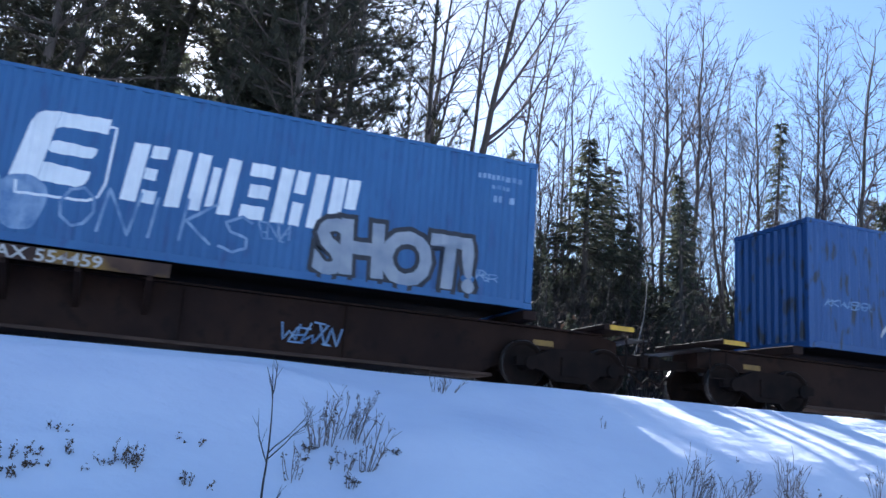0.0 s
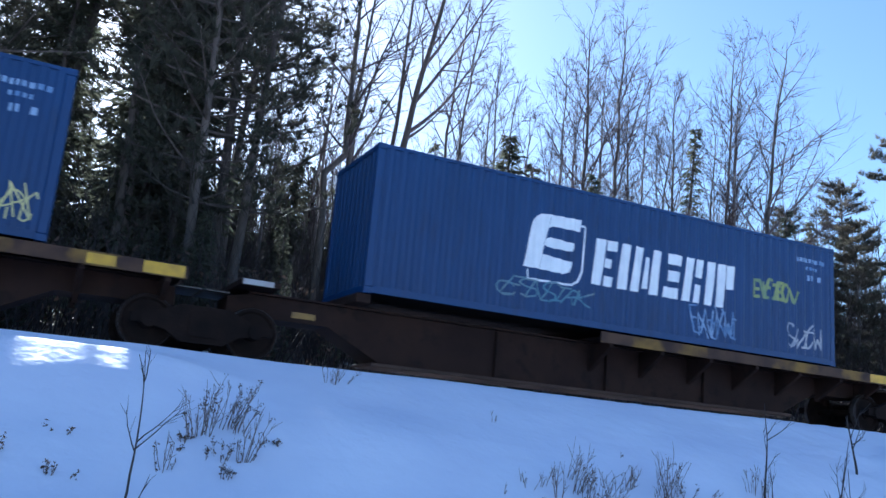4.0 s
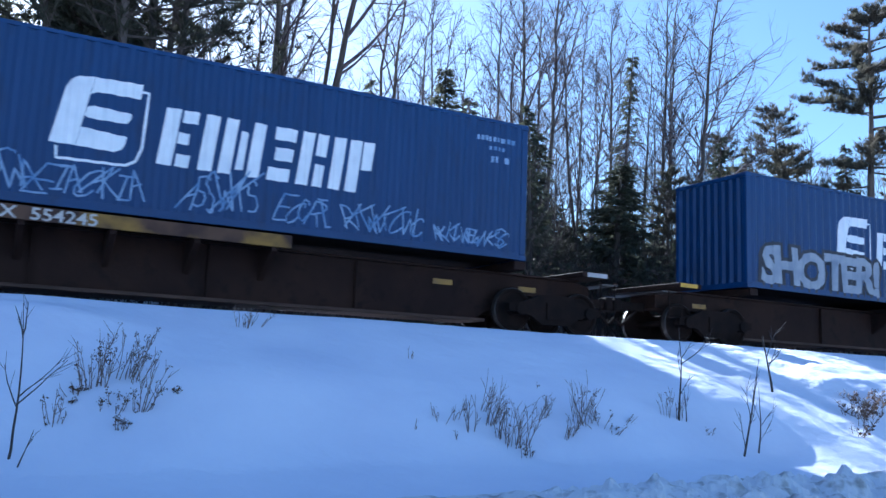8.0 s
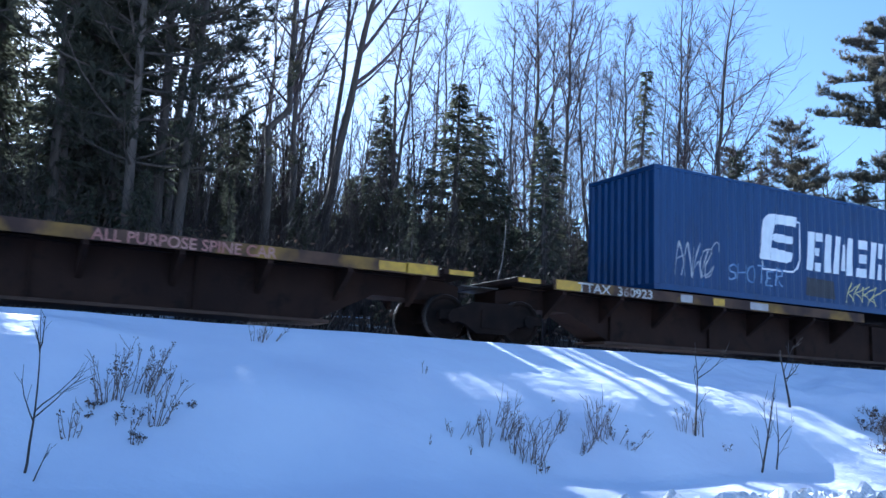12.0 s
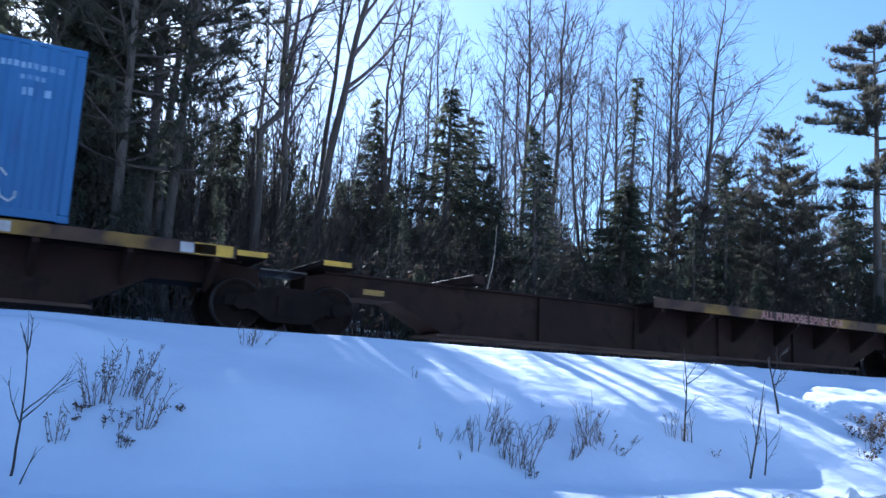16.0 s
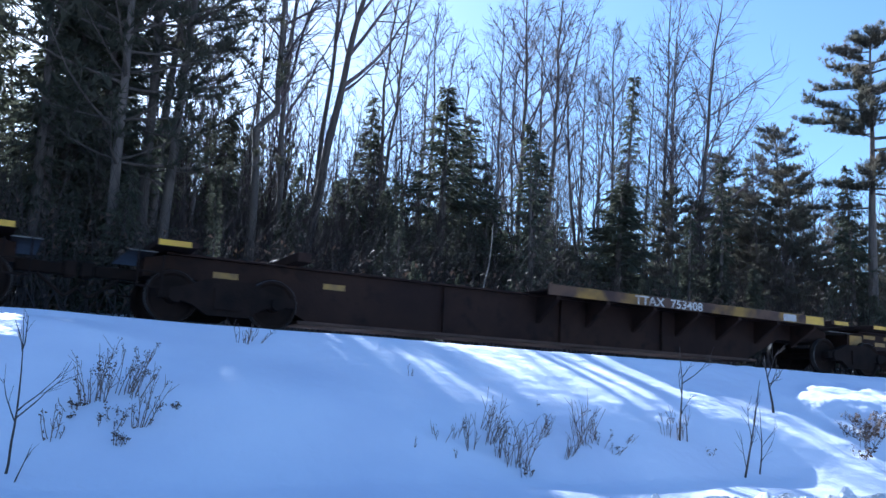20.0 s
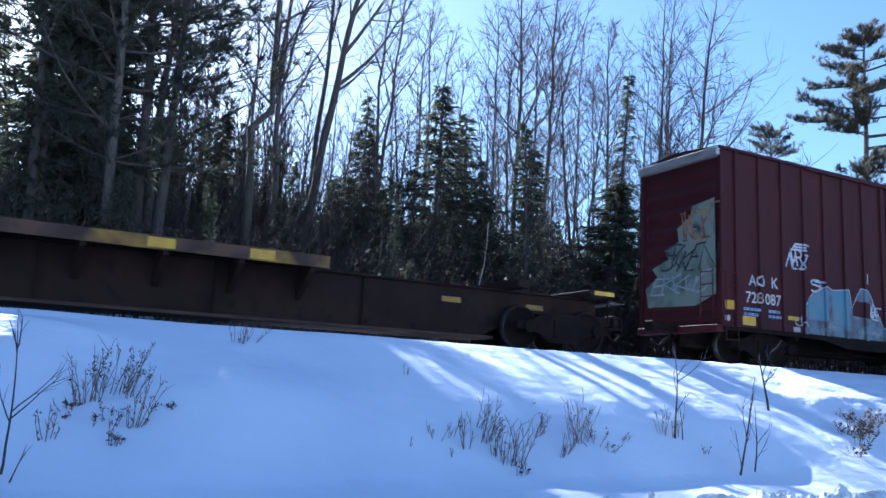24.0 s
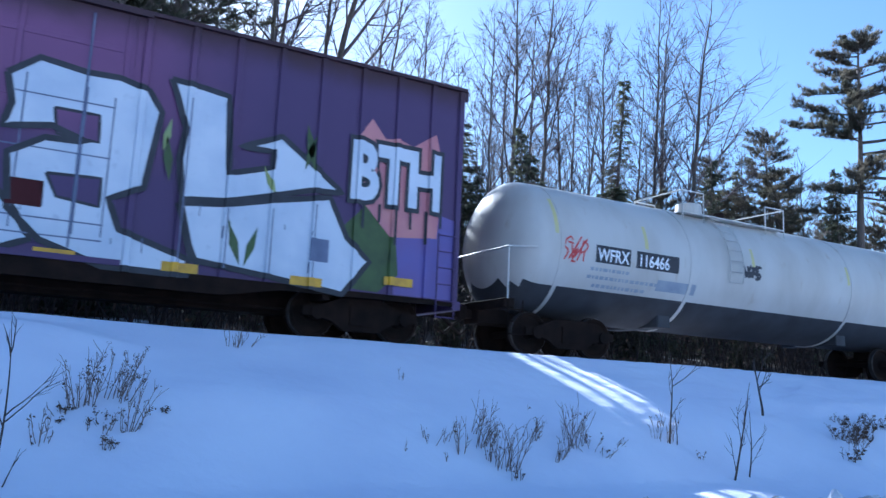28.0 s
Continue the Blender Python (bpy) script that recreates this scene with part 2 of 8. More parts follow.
MURAL_COAT = mural_coat()
ROOF_METAL = material("galvanised_roof", (0.38, 0.37, 0.36), 0.45, 0.5, second=(0.25, 0.22, 0.2), scale=1.5)
WALKWAY = material("grimy_walkway_steel", (0.10, 0.09, 0.085), 0.5, 0.6, second=(0.05, 0.04, 0.035), scale=5)
SPINE = material("brown_rusted_steel", (0.022, 0.0125, 0.0105), 0.8, second=(0.036, 0.0195, 0.014), scale=1.2, spec=0.12, third=(0.012, 0.0085, 0.008), third_scale=3.5,
                 bump=0.15, bump_scale=14, random=0.1)
STRIP = material("weathered_tan_sill", (0.092, 0.050, 0.030), 0.7, spec=0.25, second=(0.045, 0.024, 0.018), scale=1.6, mix=(0.40, 0.60), third=(0.24, 0.135, 0.03), third_scale=0.9,
                 third_mix=(0.50, 0.62), random=0.12)
YELLOW = material("yellow_reflective_tape", (0.62, 0.35, 0.015), 0.5, second=(0.42, 0.23, 0.02), scale=5)
OLD_YELLOW = material("dulled_yellow_tape", (0.36, 0.20, 0.03), 0.6, second=(0.16, 0.09, 0.03), scale=4)
GREY_TAPE = material("grey_reflective_tape", (0.42, 0.40, 0.40), 0.45, second=(0.33, 0.28, 0.27), scale=4)
IRON = material("grimy_cast_steel", (0.012, 0.009, 0.008), 0.95, second=(0.024, 0.015, 0.012), scale=3.0, spec=0.08, bump=0.2, bump_scale=25)
TREAD = material("worn_wheel_steel", (0.11, 0.10, 0.095), 0.5, 0.8, second=(0.06, 0.05, 0.045), scale=6)
RAIL_STEEL = material("rail_steel", (0.11, 0.07, 0.05), 0.5, 0.6, second=(0.2, 0.18, 0.17), scale=4)
WOOD_TIE = material("creosoted_tie_wood", (0.06, 0.045, 0.035), 0.85, second=(0.11, 0.09, 0.07), scale=4, bump=0.3, random=0.2)
TANK_WHITE = material("white_tank_paint", (0.50, 0.485, 0.46), 0.5, second=(0.40, 0.37, 0.33), scale=0.8, mix=(0.4, 0.75), third=(0.38, 0.32, 0.25), third_scale=2.5,
                      third_mix=(0.62, 0.8), stretch=(1.2, 1, 0.5))
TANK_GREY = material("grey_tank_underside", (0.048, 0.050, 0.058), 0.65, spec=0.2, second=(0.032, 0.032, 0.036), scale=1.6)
BARK_GREY = material("grey_bark", (0.11, 0.092, 0.085), 0.9, second=(0.17, 0.148, 0.14), scale=3.0, bump=0.6, bump_scale=18, random=0.25, stretch=(2, 2, 0.5))
BARK_DARK = material("dark_bark", (0.075, 0.060, 0.052), 0.9, second=(0.12, 0.096, 0.08), scale=3.0, bump=0.6, bump_scale=18, random=0.25, stretch=(2, 2, 0.5))
BARK_PALE = material("pale_bark", (0.22, 0.19, 0.165), 0.85, second=(0.11, 0.095, 0.08), scale=4.0, bump=0.4, bump_scale=18, random=0.2, stretch=(2, 2, 0.5))
TWIG = material("purple_brown_twigs", (0.115, 0.084, 0.084), 0.85, second=(0.072, 0.054, 0.054), scale=2.0, random=0.25)
BRUSH = material("dark_brown_brush_stems", (0.036, 0.028, 0.026), 0.95, spec=0.1, second=(0.058, 0.045, 0.040), scale=1.5)
SAPLING_BARK = material("dark_sapling_bark", (0.040, 0.031, 0.029), 0.85, second=(0.07, 0.055, 0.05), scale=8)
FLANGE = material("rust_brown_flange", (0.085, 0.05, 0.036), 0.75, second=(0.05, 0.03, 0.023), scale=1.5, spec=0.25)
NEEDLE_SPRUCE = material("spruce_needles", (0.072, 0.080, 0.056), 0.75, spec=0.15, thin=0.45, second=(0.105, 0.102, 0.070), scale=1.2, random=0.25)
NEEDLE_PINE = material("pine_needles", (0.120, 0.118, 0.088), 0.8, spec=0.12, thin=0.5, second=(0.135, 0.110, 0.085), scale=1.0, random=0.2)
# the pine needle colour again, darkened for the shade of the dense stand
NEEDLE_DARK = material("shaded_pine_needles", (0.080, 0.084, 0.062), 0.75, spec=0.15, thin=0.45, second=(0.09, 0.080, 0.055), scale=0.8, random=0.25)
WEED = material("dry_weed_stems", (0.17, 0.125, 0.11), 0.85, second=(0.22, 0.165, 0.14), scale=9)
DEAD_LEAF = material("dead_brown_leaves", (0.085, 0.052, 0.036), 0.85, thin=0.3, second=(0.12, 0.07, 0.04), scale=9)
LITTER = material("leaf_litter", (0.060, 0.040, 0.028), 0.9, second=(0.10, 0.065, 0.042), scale=3.0, third=(0.55, 0.58, 0.62), third_scale=0.35, third_mix=(0.60, 0.68), bump=0.6, bump_scale=12)
CAR_BLACK = material("black_car_trim", (0.012, 0.012, 0.014), 0.5, second=(0.02, 0.02, 0.022), scale=20)
CAR_BODY = material("dark_car_paint", (0.02, 0.022, 0.028), 0.3, second=(0.026, 0.028, 0.034), scale=3)
RUBBER = material("tyre_rubber", (0.02, 0.02, 0.02), 0.85, second=(0.03, 0.03, 0.03), scale=12, bump=0.3)


# ---- mesh tools ----
def mesh_of(name, verts, faces, smooth=False):
    me = bpy.data.meshes.new(name)
    me.from_pydata(verts, [], faces)
    me.update()
    if smooth:
        me.polygons.foreach_set("use_smooth", [True] * len(me.polygons))
    return me


def part(name, shape, mat, parent=None, label="", at=None, smooth=False):
    """A mesh object of its own, from a bmesh or a mesh, under a thing or a part."""
    if isinstance(shape, bmesh.types.BMesh):
        me = bpy.data.meshes.new(name)
        shape.to_mesh(me)
        shape.free()
        if smooth:
            me.polygons.foreach_set("use_smooth", [True] * len(me.polygons))
    else:
        me = shape
    if mat and not me.materials:
        me.materials.append(mat)
    ob = new(name, me)
    if parent:
        ob.parent = parent
    if at:
        ob.matrix_basis = at if isinstance(at, Matrix) else Matrix.Translation(at)
    return tagged(ob, label=label)


def thing(name, label, category, group="", at=None, kind=""):
    ob = new(name)
    ob.empty_display_size = 0.3
    if at:
        ob.matrix_basis = at if isinstance(at, Matrix) else Matrix.Translation(at)
    return tagged(ob, label, category, group, kind)


def box(bm, x0, x1, y0, y1, z0, z1, bevel=0.0):
    v = [bm.verts.new((x, y, z)) for x in (x0, x1) for y in (y0, y1) for z in (z0, z1)]
    fs = [bm.faces.new([v[i] for i in q]) for q in ((0, 1, 3, 2), (4, 6, 7, 5), (0, 4, 5, 1), (2, 3, 7, 6), (0, 2, 6, 4), (1, 5, 7, 3))]
    if bevel:
        es = list({e for f in fs for e in f.edges})
        bmesh.ops.bevel(bm, geom=es, offset=bevel, segments=1, affect="EDGES", profile=0.5)
    return bm


def box_bm(*a, bevel=0.0):
    return box(bmesh.new(), *a, bevel=bevel)


def prism(bm, outline, y0, y1):
    """An outline in x and z, made solid from y0 to y1."""
    a = [bm.verts.new((x, y0, z)) for x, z in outline]
    b = [bm.verts.new((x, y1, z)) for x, z in outline]
    bm.faces.new(a)
    bm.faces.new(b[::-1])
    k = len(outline)
    for i in range(k):
        bm.faces.new((a[i], b[i], b[(i + 1) % k], a[(i + 1) % k]))
    bmesh.ops.recalc_face_normals(bm, faces=bm.faces)
    return bm


def disc(bm, cx, cz, r, y0, y1, sides=24, r2=None):
    """A wheel-like cylinder along y."""
    return prism(bm, [(cx + r * math.cos(2 * math.pi * i / sides), cz + r * math.sin(2 * math.pi * i / sides)) for i in range(sides)], y0, y1)


def rod(V, F, a, b, r, sides=6, r2=None):
    a, b = Vector(a), Vector(b)
    d = (b - a).normalized()
    u = d.orthogonal().normalized()
    w = d.cross(u)
    k = len(V)
    for p, q in ((a, r), (b, r if r2 is None else r2)):
        for i in range(sides):
            t = 2 * math.pi * i / sides
            V.append(tuple(p + q * (math.cos(t) * u + math.sin(t) * w)))
    for i in range(sides):
        j = (i + 1) % sides
        F.append((k + i, k + j, k + sides + j, k + sides + i))
    F.append(tuple(range(k + sides - 1, k - 1, -1)))
    F.append(tuple(range(k + sides, k + 2 * sides)))


def ladder_of(name, parent, stiles, rungs, mat, r=0.014):
    """A ladder: its first stile carries the other stile and every rung."""
    V, F = [], []
    rod(V, F, *stiles[0], r)
    top = part(name, mesh_of(name, V, F), mat, parent)
    for kind, piece in [("stile", q) for q in stiles[1:]] + [("rung", q) for q in rungs]:
        V, F = [], []
        rod(V, F, *piece, r * 0.9, 5)
        part(kind, mesh_of(kind, V, F), mat, top)
    return top


def rods(name, pieces, r=0.02, sides=6):
    V, F = [], []
    for a, b in pieces:
        rod(V, F, a, b, r, sides)
    return mesh_of(name, V, F)


# ---- paint on walls that are not flat ----
PITCH, DEPTH = 0.278, 0.036


def corrugation(x):
    """How far the container's wall lies behind its outermost plane."""
    u = (x / PITCH) % 1.0
    if u < 0.26:
        return 0.0
    if u < 0.50:
        return DEPTH * (u - 0.26) / 0.24
    if u < 0.76:
        return DEPTH
    return DEPTH * (1 - (u - 0.76) / 0.24)


def corrugation_breaks(x0, x1):
    k0, k1 = math.floor(x0 / PITCH) - 1, math.ceil(x1 / PITCH) + 1
    return [x for k in range(k0, k1) for u in (0.0, 0.26, 0.50, 0.76) if x0 < (x := (k + u) * PITCH) < x1]


RIBS = (0.55, 1.37, 2.19, 3.0, 3.79, 4.6, 5.39, 6.2, 10.2, 10.98, 11.77, 12.56, 13.36, 14.18, 14.95, 15.7)


def rib_depth(x):
    """How far the boxcar's wall lies behind the outer face of its ribs."""
    for r in RIBS:
        d = abs(x - r)
        if d < 0.05:
            return 0.0
        if d < 0.065:
            return 0.055 * (d - 0.05) / 0.015
    return 0.055


def rib_breaks(x0, x1):
    return [x for r in RIBS for d in (-0.065, -0.05, 0.05, 0.065) if x0 < (x := r + d) < x1]


def drape(bm, face_y, depth, breaks, lift):
    """Lays a flat shape in x and z on the wall whose outer plane is y = face_y."""
    xs = [v.co.x for v in bm.verts]
    for x in breaks(min(xs), max(xs)):
        bmesh.ops.bisect_plane(bm, geom=bm.verts[:] + bm.edges[:] + bm.faces[:], plane_co=(x, 0, 0), plane_no=(1, 0, 0), dist=1e-5)
    for v in bm.verts:
        v.co.y += face_y + depth(v.co.x) - lift
    bmesh.ops.recalc_face_normals(bm, faces=bm.faces)
    if bm.faces and sum(f.normal.y * f.calc_area() for f in bm.faces) > 0:
        bmesh.ops.reverse_faces(bm, faces=bm.faces)
    return bm


def islands(bm):
    """The separate pieces of a shape, each as its own bmesh."""
    seen, out = set(), []
    for f in bm.faces:
        if f in seen:
            continue
        group, todo = [], [f]
        seen.add(f)
        while todo:
            g = todo.pop()
            group.append(g)
            for v in g.verts:
                for h in v.link_faces:
                    if h not in seen:
                        seen.add(h)
                        todo.append(h)
        out.append(group)
    if len(out) == 1:
        return [bm]
    pieces = []
    for group in out:
        b, made = bmesh.new(), {}
        for g in group:
            for v in g.verts:
                if v not in made:
                    made[v] = b.verts.new(v.co)
            b.faces.new([made[v] for v in g.verts])
        pieces.append(b)
    bm.free()
    return pieces


def flat(outlines):
    """Flat shapes, each an outline in x and z."""
    bm = bmesh.new()
    for o in outlines:
        v = [bm.verts.new((x, 0, z)) for x, z in o]
        for tri in geometry.tessellate_polygon([[Vector((x, z, 0)) for x, z in o]]):
            bm.faces.new([v[k] for k in tri])
    return bm


def words(text, size, x, z, fat=0.0, shear=0.0, width=1.0, spacing=1.0):
    """The built-in font as a flat bmesh in x and z, its lower left corner at x, z."""
    cu = bpy.data.curves.new("text", "FONT")
    cu.body, cu.size, cu.offset, cu.shear, cu.resolution_u, cu.space_character = text, size, fat, shear, 3, spacing
    ob = bpy.data.objects.new("text", cu)
    me = bpy.data.meshes.new_from_object(ob)
    bm = bmesh.new()
    bm.from_mesh(me)
    bpy.data.objects.remove(ob)
    bpy.data.curves.remove(cu)
    bpy.data.meshes.remove(me)
    bmesh.ops.triangulate(bm, faces=bm.faces[:])
    for v in bm.verts:
        v.co = (x + v.co.x * width, 0, z + v.co.y)
    return bm


def ribbon(strokes, w):
    """Flat brush strokes, each a line of points in x and z."""
    bm = bmesh.new()
    for n, line in enumerate(strokes):
        prev = None
        for i, (x, z) in enumerate(line):
            ax, az = line[max(0, i - 1)]
            bx, bz = line[min(len(line) - 1, i + 1)]
            d = math.hypot(bx - ax, bz - az) or 1
            ox, oz = -(bz - az) / d * w / 2, (bx - ax) / d * w / 2
            coat = -0.0004 * (n % 8) - 0.00008 * i
            pair = (bm.verts.new((x + ox, coat, z + oz)), bm.verts.new((x - ox, coat, z - oz)))
            if prev:
                bm.faces.new((prev[0], prev[1], pair[1], pair[0]))
            prev = pair
    return bm


def scrawl(seed, x, z, w, h, letters, rough=0.35):
    """The strokes of an unreadable tag: a row of letter-like marks, each a stem with a bowl, a slash or a bar."""
    rnd = random.Random(seed)
    lines, step, slant = [], w / letters, rnd.uniform(0.0, 0.28)
    arc = lambda cx, cz, rx, rz, a, b: [(cx + rx * math.cos(a + (b - a) * i / 9), cz + rz * math.sin(a + (b - a) * i / 9)) for i in range(10)]
    for k in range(int(letters * 1.4)):
        step = w / int(letters * 1.4)
        hh = h * rnd.uniform(0.7, 1.08)
        x0, z0 = x + (k + rnd.uniform(0.02, 0.16)) * step, z + rnd.uniform(-0.04, 0.14) * h
        ww = step * rnd.uniform(0.9, 1.7)
        lean = rnd.uniform(-0.5, 0.7)
        x1, z1, xm, zm = x0 + ww, z0 + hh, x0 + ww / 2, z0 + hh * rnd.uniform(0.4, 0.6)
        kind = rnd.randrange(9)
        if kind == 0:
            new_lines = [[(x0, z0), (x0, z1)], arc(x0, (zm + z1) / 2, ww * 0.9, (z1 - zm) / 2, 1.57, -1.57), [(xm, zm), (x1, z0)]]
        elif kind == 1:
            new_lines = [[(x0, z0), (xm, z1), (x1, z0)], [(x0 + ww * 0.2, zm - 0.1 * hh), (x1 - ww * 0.15, zm)]]
        elif kind == 2:
            new_lines = [arc(xm, (z0 + z1) / 2, ww / 2, hh / 2, 0.6, 5.9)]
        elif kind == 3:
            new_lines = [arc(xm, (zm + z1) / 2, ww / 2, (z1 - zm) / 2, 0.5, 4.4) + arc(xm, (zm + z0) / 2, ww / 2, (zm - z0) / 2, 1.6, -2.4)]
        elif kind == 4:
            new_lines = [[(x0, z0), (x0, z1), (x1, z0), (x1, z1)]]
        elif kind == 5:
            new_lines = [[(x0, z1), (x0, z0)], [(x1, z1), (x0 + 0.05 * ww, zm), (x1, z0)]]
        elif kind == 6:
            new_lines = [[(x0, z1), (x1, z1)], [(xm, z1), (xm, z0)], [(x0 + 0.2 * ww, z0), (x1, z0)]]
        elif kind == 7:
            new_lines = [[(x1, z1), (x0, z1), (x0, z0), (x1, z0)], [(x0, zm), (x1 - 0.2 * ww, zm)]]
        else:
            new_lines = [[(x0, z1), (x0 + 0.2 * ww, z0), (xm, zm), (x1 - 0.1 * ww, z0), (x1, z1)]]
        for line in new_lines:
            lines.append([(px + (slant + lean) * (pz - zm) + rnd.gauss(0, 1) * rough * 0.06 * h, pz + rnd.gauss(0, 1) * rough * 0.06 * h) for px, pz in line])
    return lines


STROKES = {"O": ((0.5, 0), (0.12, 0.2), (0.0, 0.55), (0.2, 0.92), (0.55, 1.0), (0.9, 0.8), (1.0, 0.42), (0.8, 0.08), (0.5, 0)), "N": ((0, 0), (0.05, 1), (0.9, 0.02), (1, 1)), "I": ((0.5, 0), (0.5, 1)),
           "K": ((0, 1), (0.02, 0), (0.02, 0.45), (0.95, 1), (0.1, 0.48), (1, 0)), "S": ((0.95, 0.85), (0.55, 1), (0.08, 0.78), (0.3, 0.55), (0.85, 0.42), (0.9, 0.15), (0.5, 0), (0.0, 0.12)),
           "H": ((0, 1), (0, 0), (0, 0.5), (1, 0.55), (1, 1), (1, 0)), "T": ((0, 1), (1, 1), (0.5, 1), (0.5, 0)), "U": ((0, 1), (0.05, 0.2), (0.5, 0), (0.95, 0.2), (1, 1)),
           "E": ((0.9, 1), (0, 0.95), (0.05, 0.5), (0.75, 0.52), (0.05, 0.5), (0, 0), (0.95, 0.03)), "R": ((0, 0), (0, 1), (0.8, 0.9), (0.85, 0.6), (0.05, 0.5), (1, 0))}


def hand_written(text, x, z, w, h, seed=1):
    """The strokes of a readable tag in thin hand-drawn capitals."""
    rnd = random.Random(seed)
    step = w / len(text)
    lines = []
    for k, ch in enumerate(text):
        wide, tall, drop = (0.5 if ch == "I" else 0.82) * step, h * rnd.uniform(0.85, 1.1), rnd.uniform(-0.06, 0.06) * h
        lines.append([(x + (k + 0.08) * step + u * wide + 0.12 * v * tall, z + drop + v * tall) for u, v in STROKES[ch]])
    return lines


def fine(lines, step=0.04):
    """The same lines with points closer together."""
    out = []
    for line in lines:
        dense = []
        for (ax, az), (bx, bz) in zip(line, line[1:]):
            k = max(1, int(math.hypot(bx - ax, bz - az) / step))
            dense += [(ax + (bx - ax) * i / k, az + (bz - az) * i / k) for i in range(k)]
        out.append(dense + [line[-1]])
    return out


# ---- ground, road, track ----
def spread(parts):
    out = []
    for a, b, step in parts:
        k = max(1, round((b - a) / step))
        out += [a + (b - a) * i / k for i in range(k)]
    return out + [parts[-1][1]]


def make_ground():
    xs = spread([(-3000, -200, 700), (-200, -40, 20), (-40, -10, 2), (-10, 2, 0.2), (2, 20, 0.11), (20, 26, 0.3), (26, 60, 1.5), (60, 200, 14), (200, 3000, 700)])
    ys = spread([(-3000, -60, 700), (-60, 4, 8), (4, 5.6, 0.4), (5.6, 8.2, 0.2), (8.2, 13.4, 0.09), (13.4, 24, 0.7), (24, 60, 2), (60, 200, 20), (200, 3000, 700)])
    V = [(x, y, ground_z(x, y)) for y in ys for x in xs]
    w = len(xs)
    F = [(j * w + i, j * w + i + 1, (j + 1) * w + i + 1, (j + 1) * w + i) for j in range(len(ys) - 1) for i in range(w - 1)]
    g = part("ground", mesh_of("ground", V, F, smooth=True), SNOW)
    return tagged(g, "snow-covered embankment and forest floor, smooth blue-shadowed snow", "snow", kind="structure")


def make_snow_bank():
    xs, ys = spread([(-14, 4, 0.12), (4, 13, 0.055), (13, 45, 0.12)]), spread([(5.35, 7.45, 0.055)])
    V = []
    for y in ys:
        for x in xs:
            u = (y - 5.35) / 2.1
            heap = ease((x - 4.0) / 2.5) * ease((12.0 - x) / 1.2)
            hump = math.sin(math.pi * min(1, u * 1.15)) ** 0.8 if u < 0.87 else 0.0
            clod = max(0.0, noise.noise((x * 3.1, y * 3.1, 0))) * 0.26 + max(0.0, noise.noise((x * 7.5, y * 7.5, 4))) * 0.12 + 0.05 * abs(noise.noise((x * 16, y * 16, 2)))
            edge = min(1, u * 6, (1 - u) * 6)
            V.append((x, y, ground_z(x, y) + 0.012 + max(-0.03, ((0.03 + 0.13 * heap) * hump + clod * (0.25 + 0.75 * heap)) * edge - 0.03 * (1 - edge))))
    w = len(xs)
    F = [(j * w + i, j * w + i + 1, (j + 1) * w + i + 1, (j + 1) * w + i) for j in range(len(ys) - 1) for i in range(w - 1)]
    b = part("snow_bank", mesh_of("snow_bank", V, F), DIRTY_SNOW)
    return tagged(b, "lumpy bank of dirty ploughed snow along the road", "snow bank", kind="structure")


def make_road():
    bm = bmesh.new()
    for i in range(60):
        box(bm, -150 + i * 5, -145 + i * 5, -3.6, 5.3, -0.2, 0.012)
    r = part("road", bm, ASPHALT)
    return tagged(r, "wet dark asphalt road at the foot of the bank", "road", kind="structure")


def make_track():
    for y in (TRACK_Y - 0.7535, TRACK_Y + 0.7535):
        bm = bmesh.new()
        box(bm, -150, 250, y - 0.036, y + 0.036, RAIL_Z - 0.045, RAIL_Z, bevel=0.008)
        box(bm, -150, 250, y - 0.009, y + 0.009, RAIL_Z - 0.14, RAIL_Z - 0.045)
        box(bm, -150, 250, y - 0.07, y + 0.07, RAIL_Z - 0.17, RAIL_Z - 0.14)
        tagged(part("rail", bm, RAIL_STEEL), "rust-brown steel rail with a polished head", "rail", "rails of the track", kind="structure")
    V, F = [], []
    for i in range(640):
        bm_x = -120 + i * 0.52 + random.uniform(-0.02, 0.02)
        k = len(V)
        V += [(bm_x + a, TRACK_Y + b, RAIL_Z - c) for a in (-0.115, 0.115) for b in (-1.3, 1.3) for c in (0.35, 0.17)]
        F += [tuple(k + q for q in f) for f in ((0, 1, 3, 2), (4, 6, 7, 5), (0, 4, 5, 1), (2, 3, 7, 6), (0, 2, 6, 4), (1, 5, 7, 3))]
    t = part("railway_tie", mesh_of("railway_tie", V, F), WOOD_TIE)
    tagged(t, "dark wooden railway ties half buried in snowy ballast", "railway ties", kind="stuff")


make_ground()
make_snow_bank()
make_road()
make_track()

# ---- railway trucks ----
WHEEL_R = 0.457
wheelsets = []


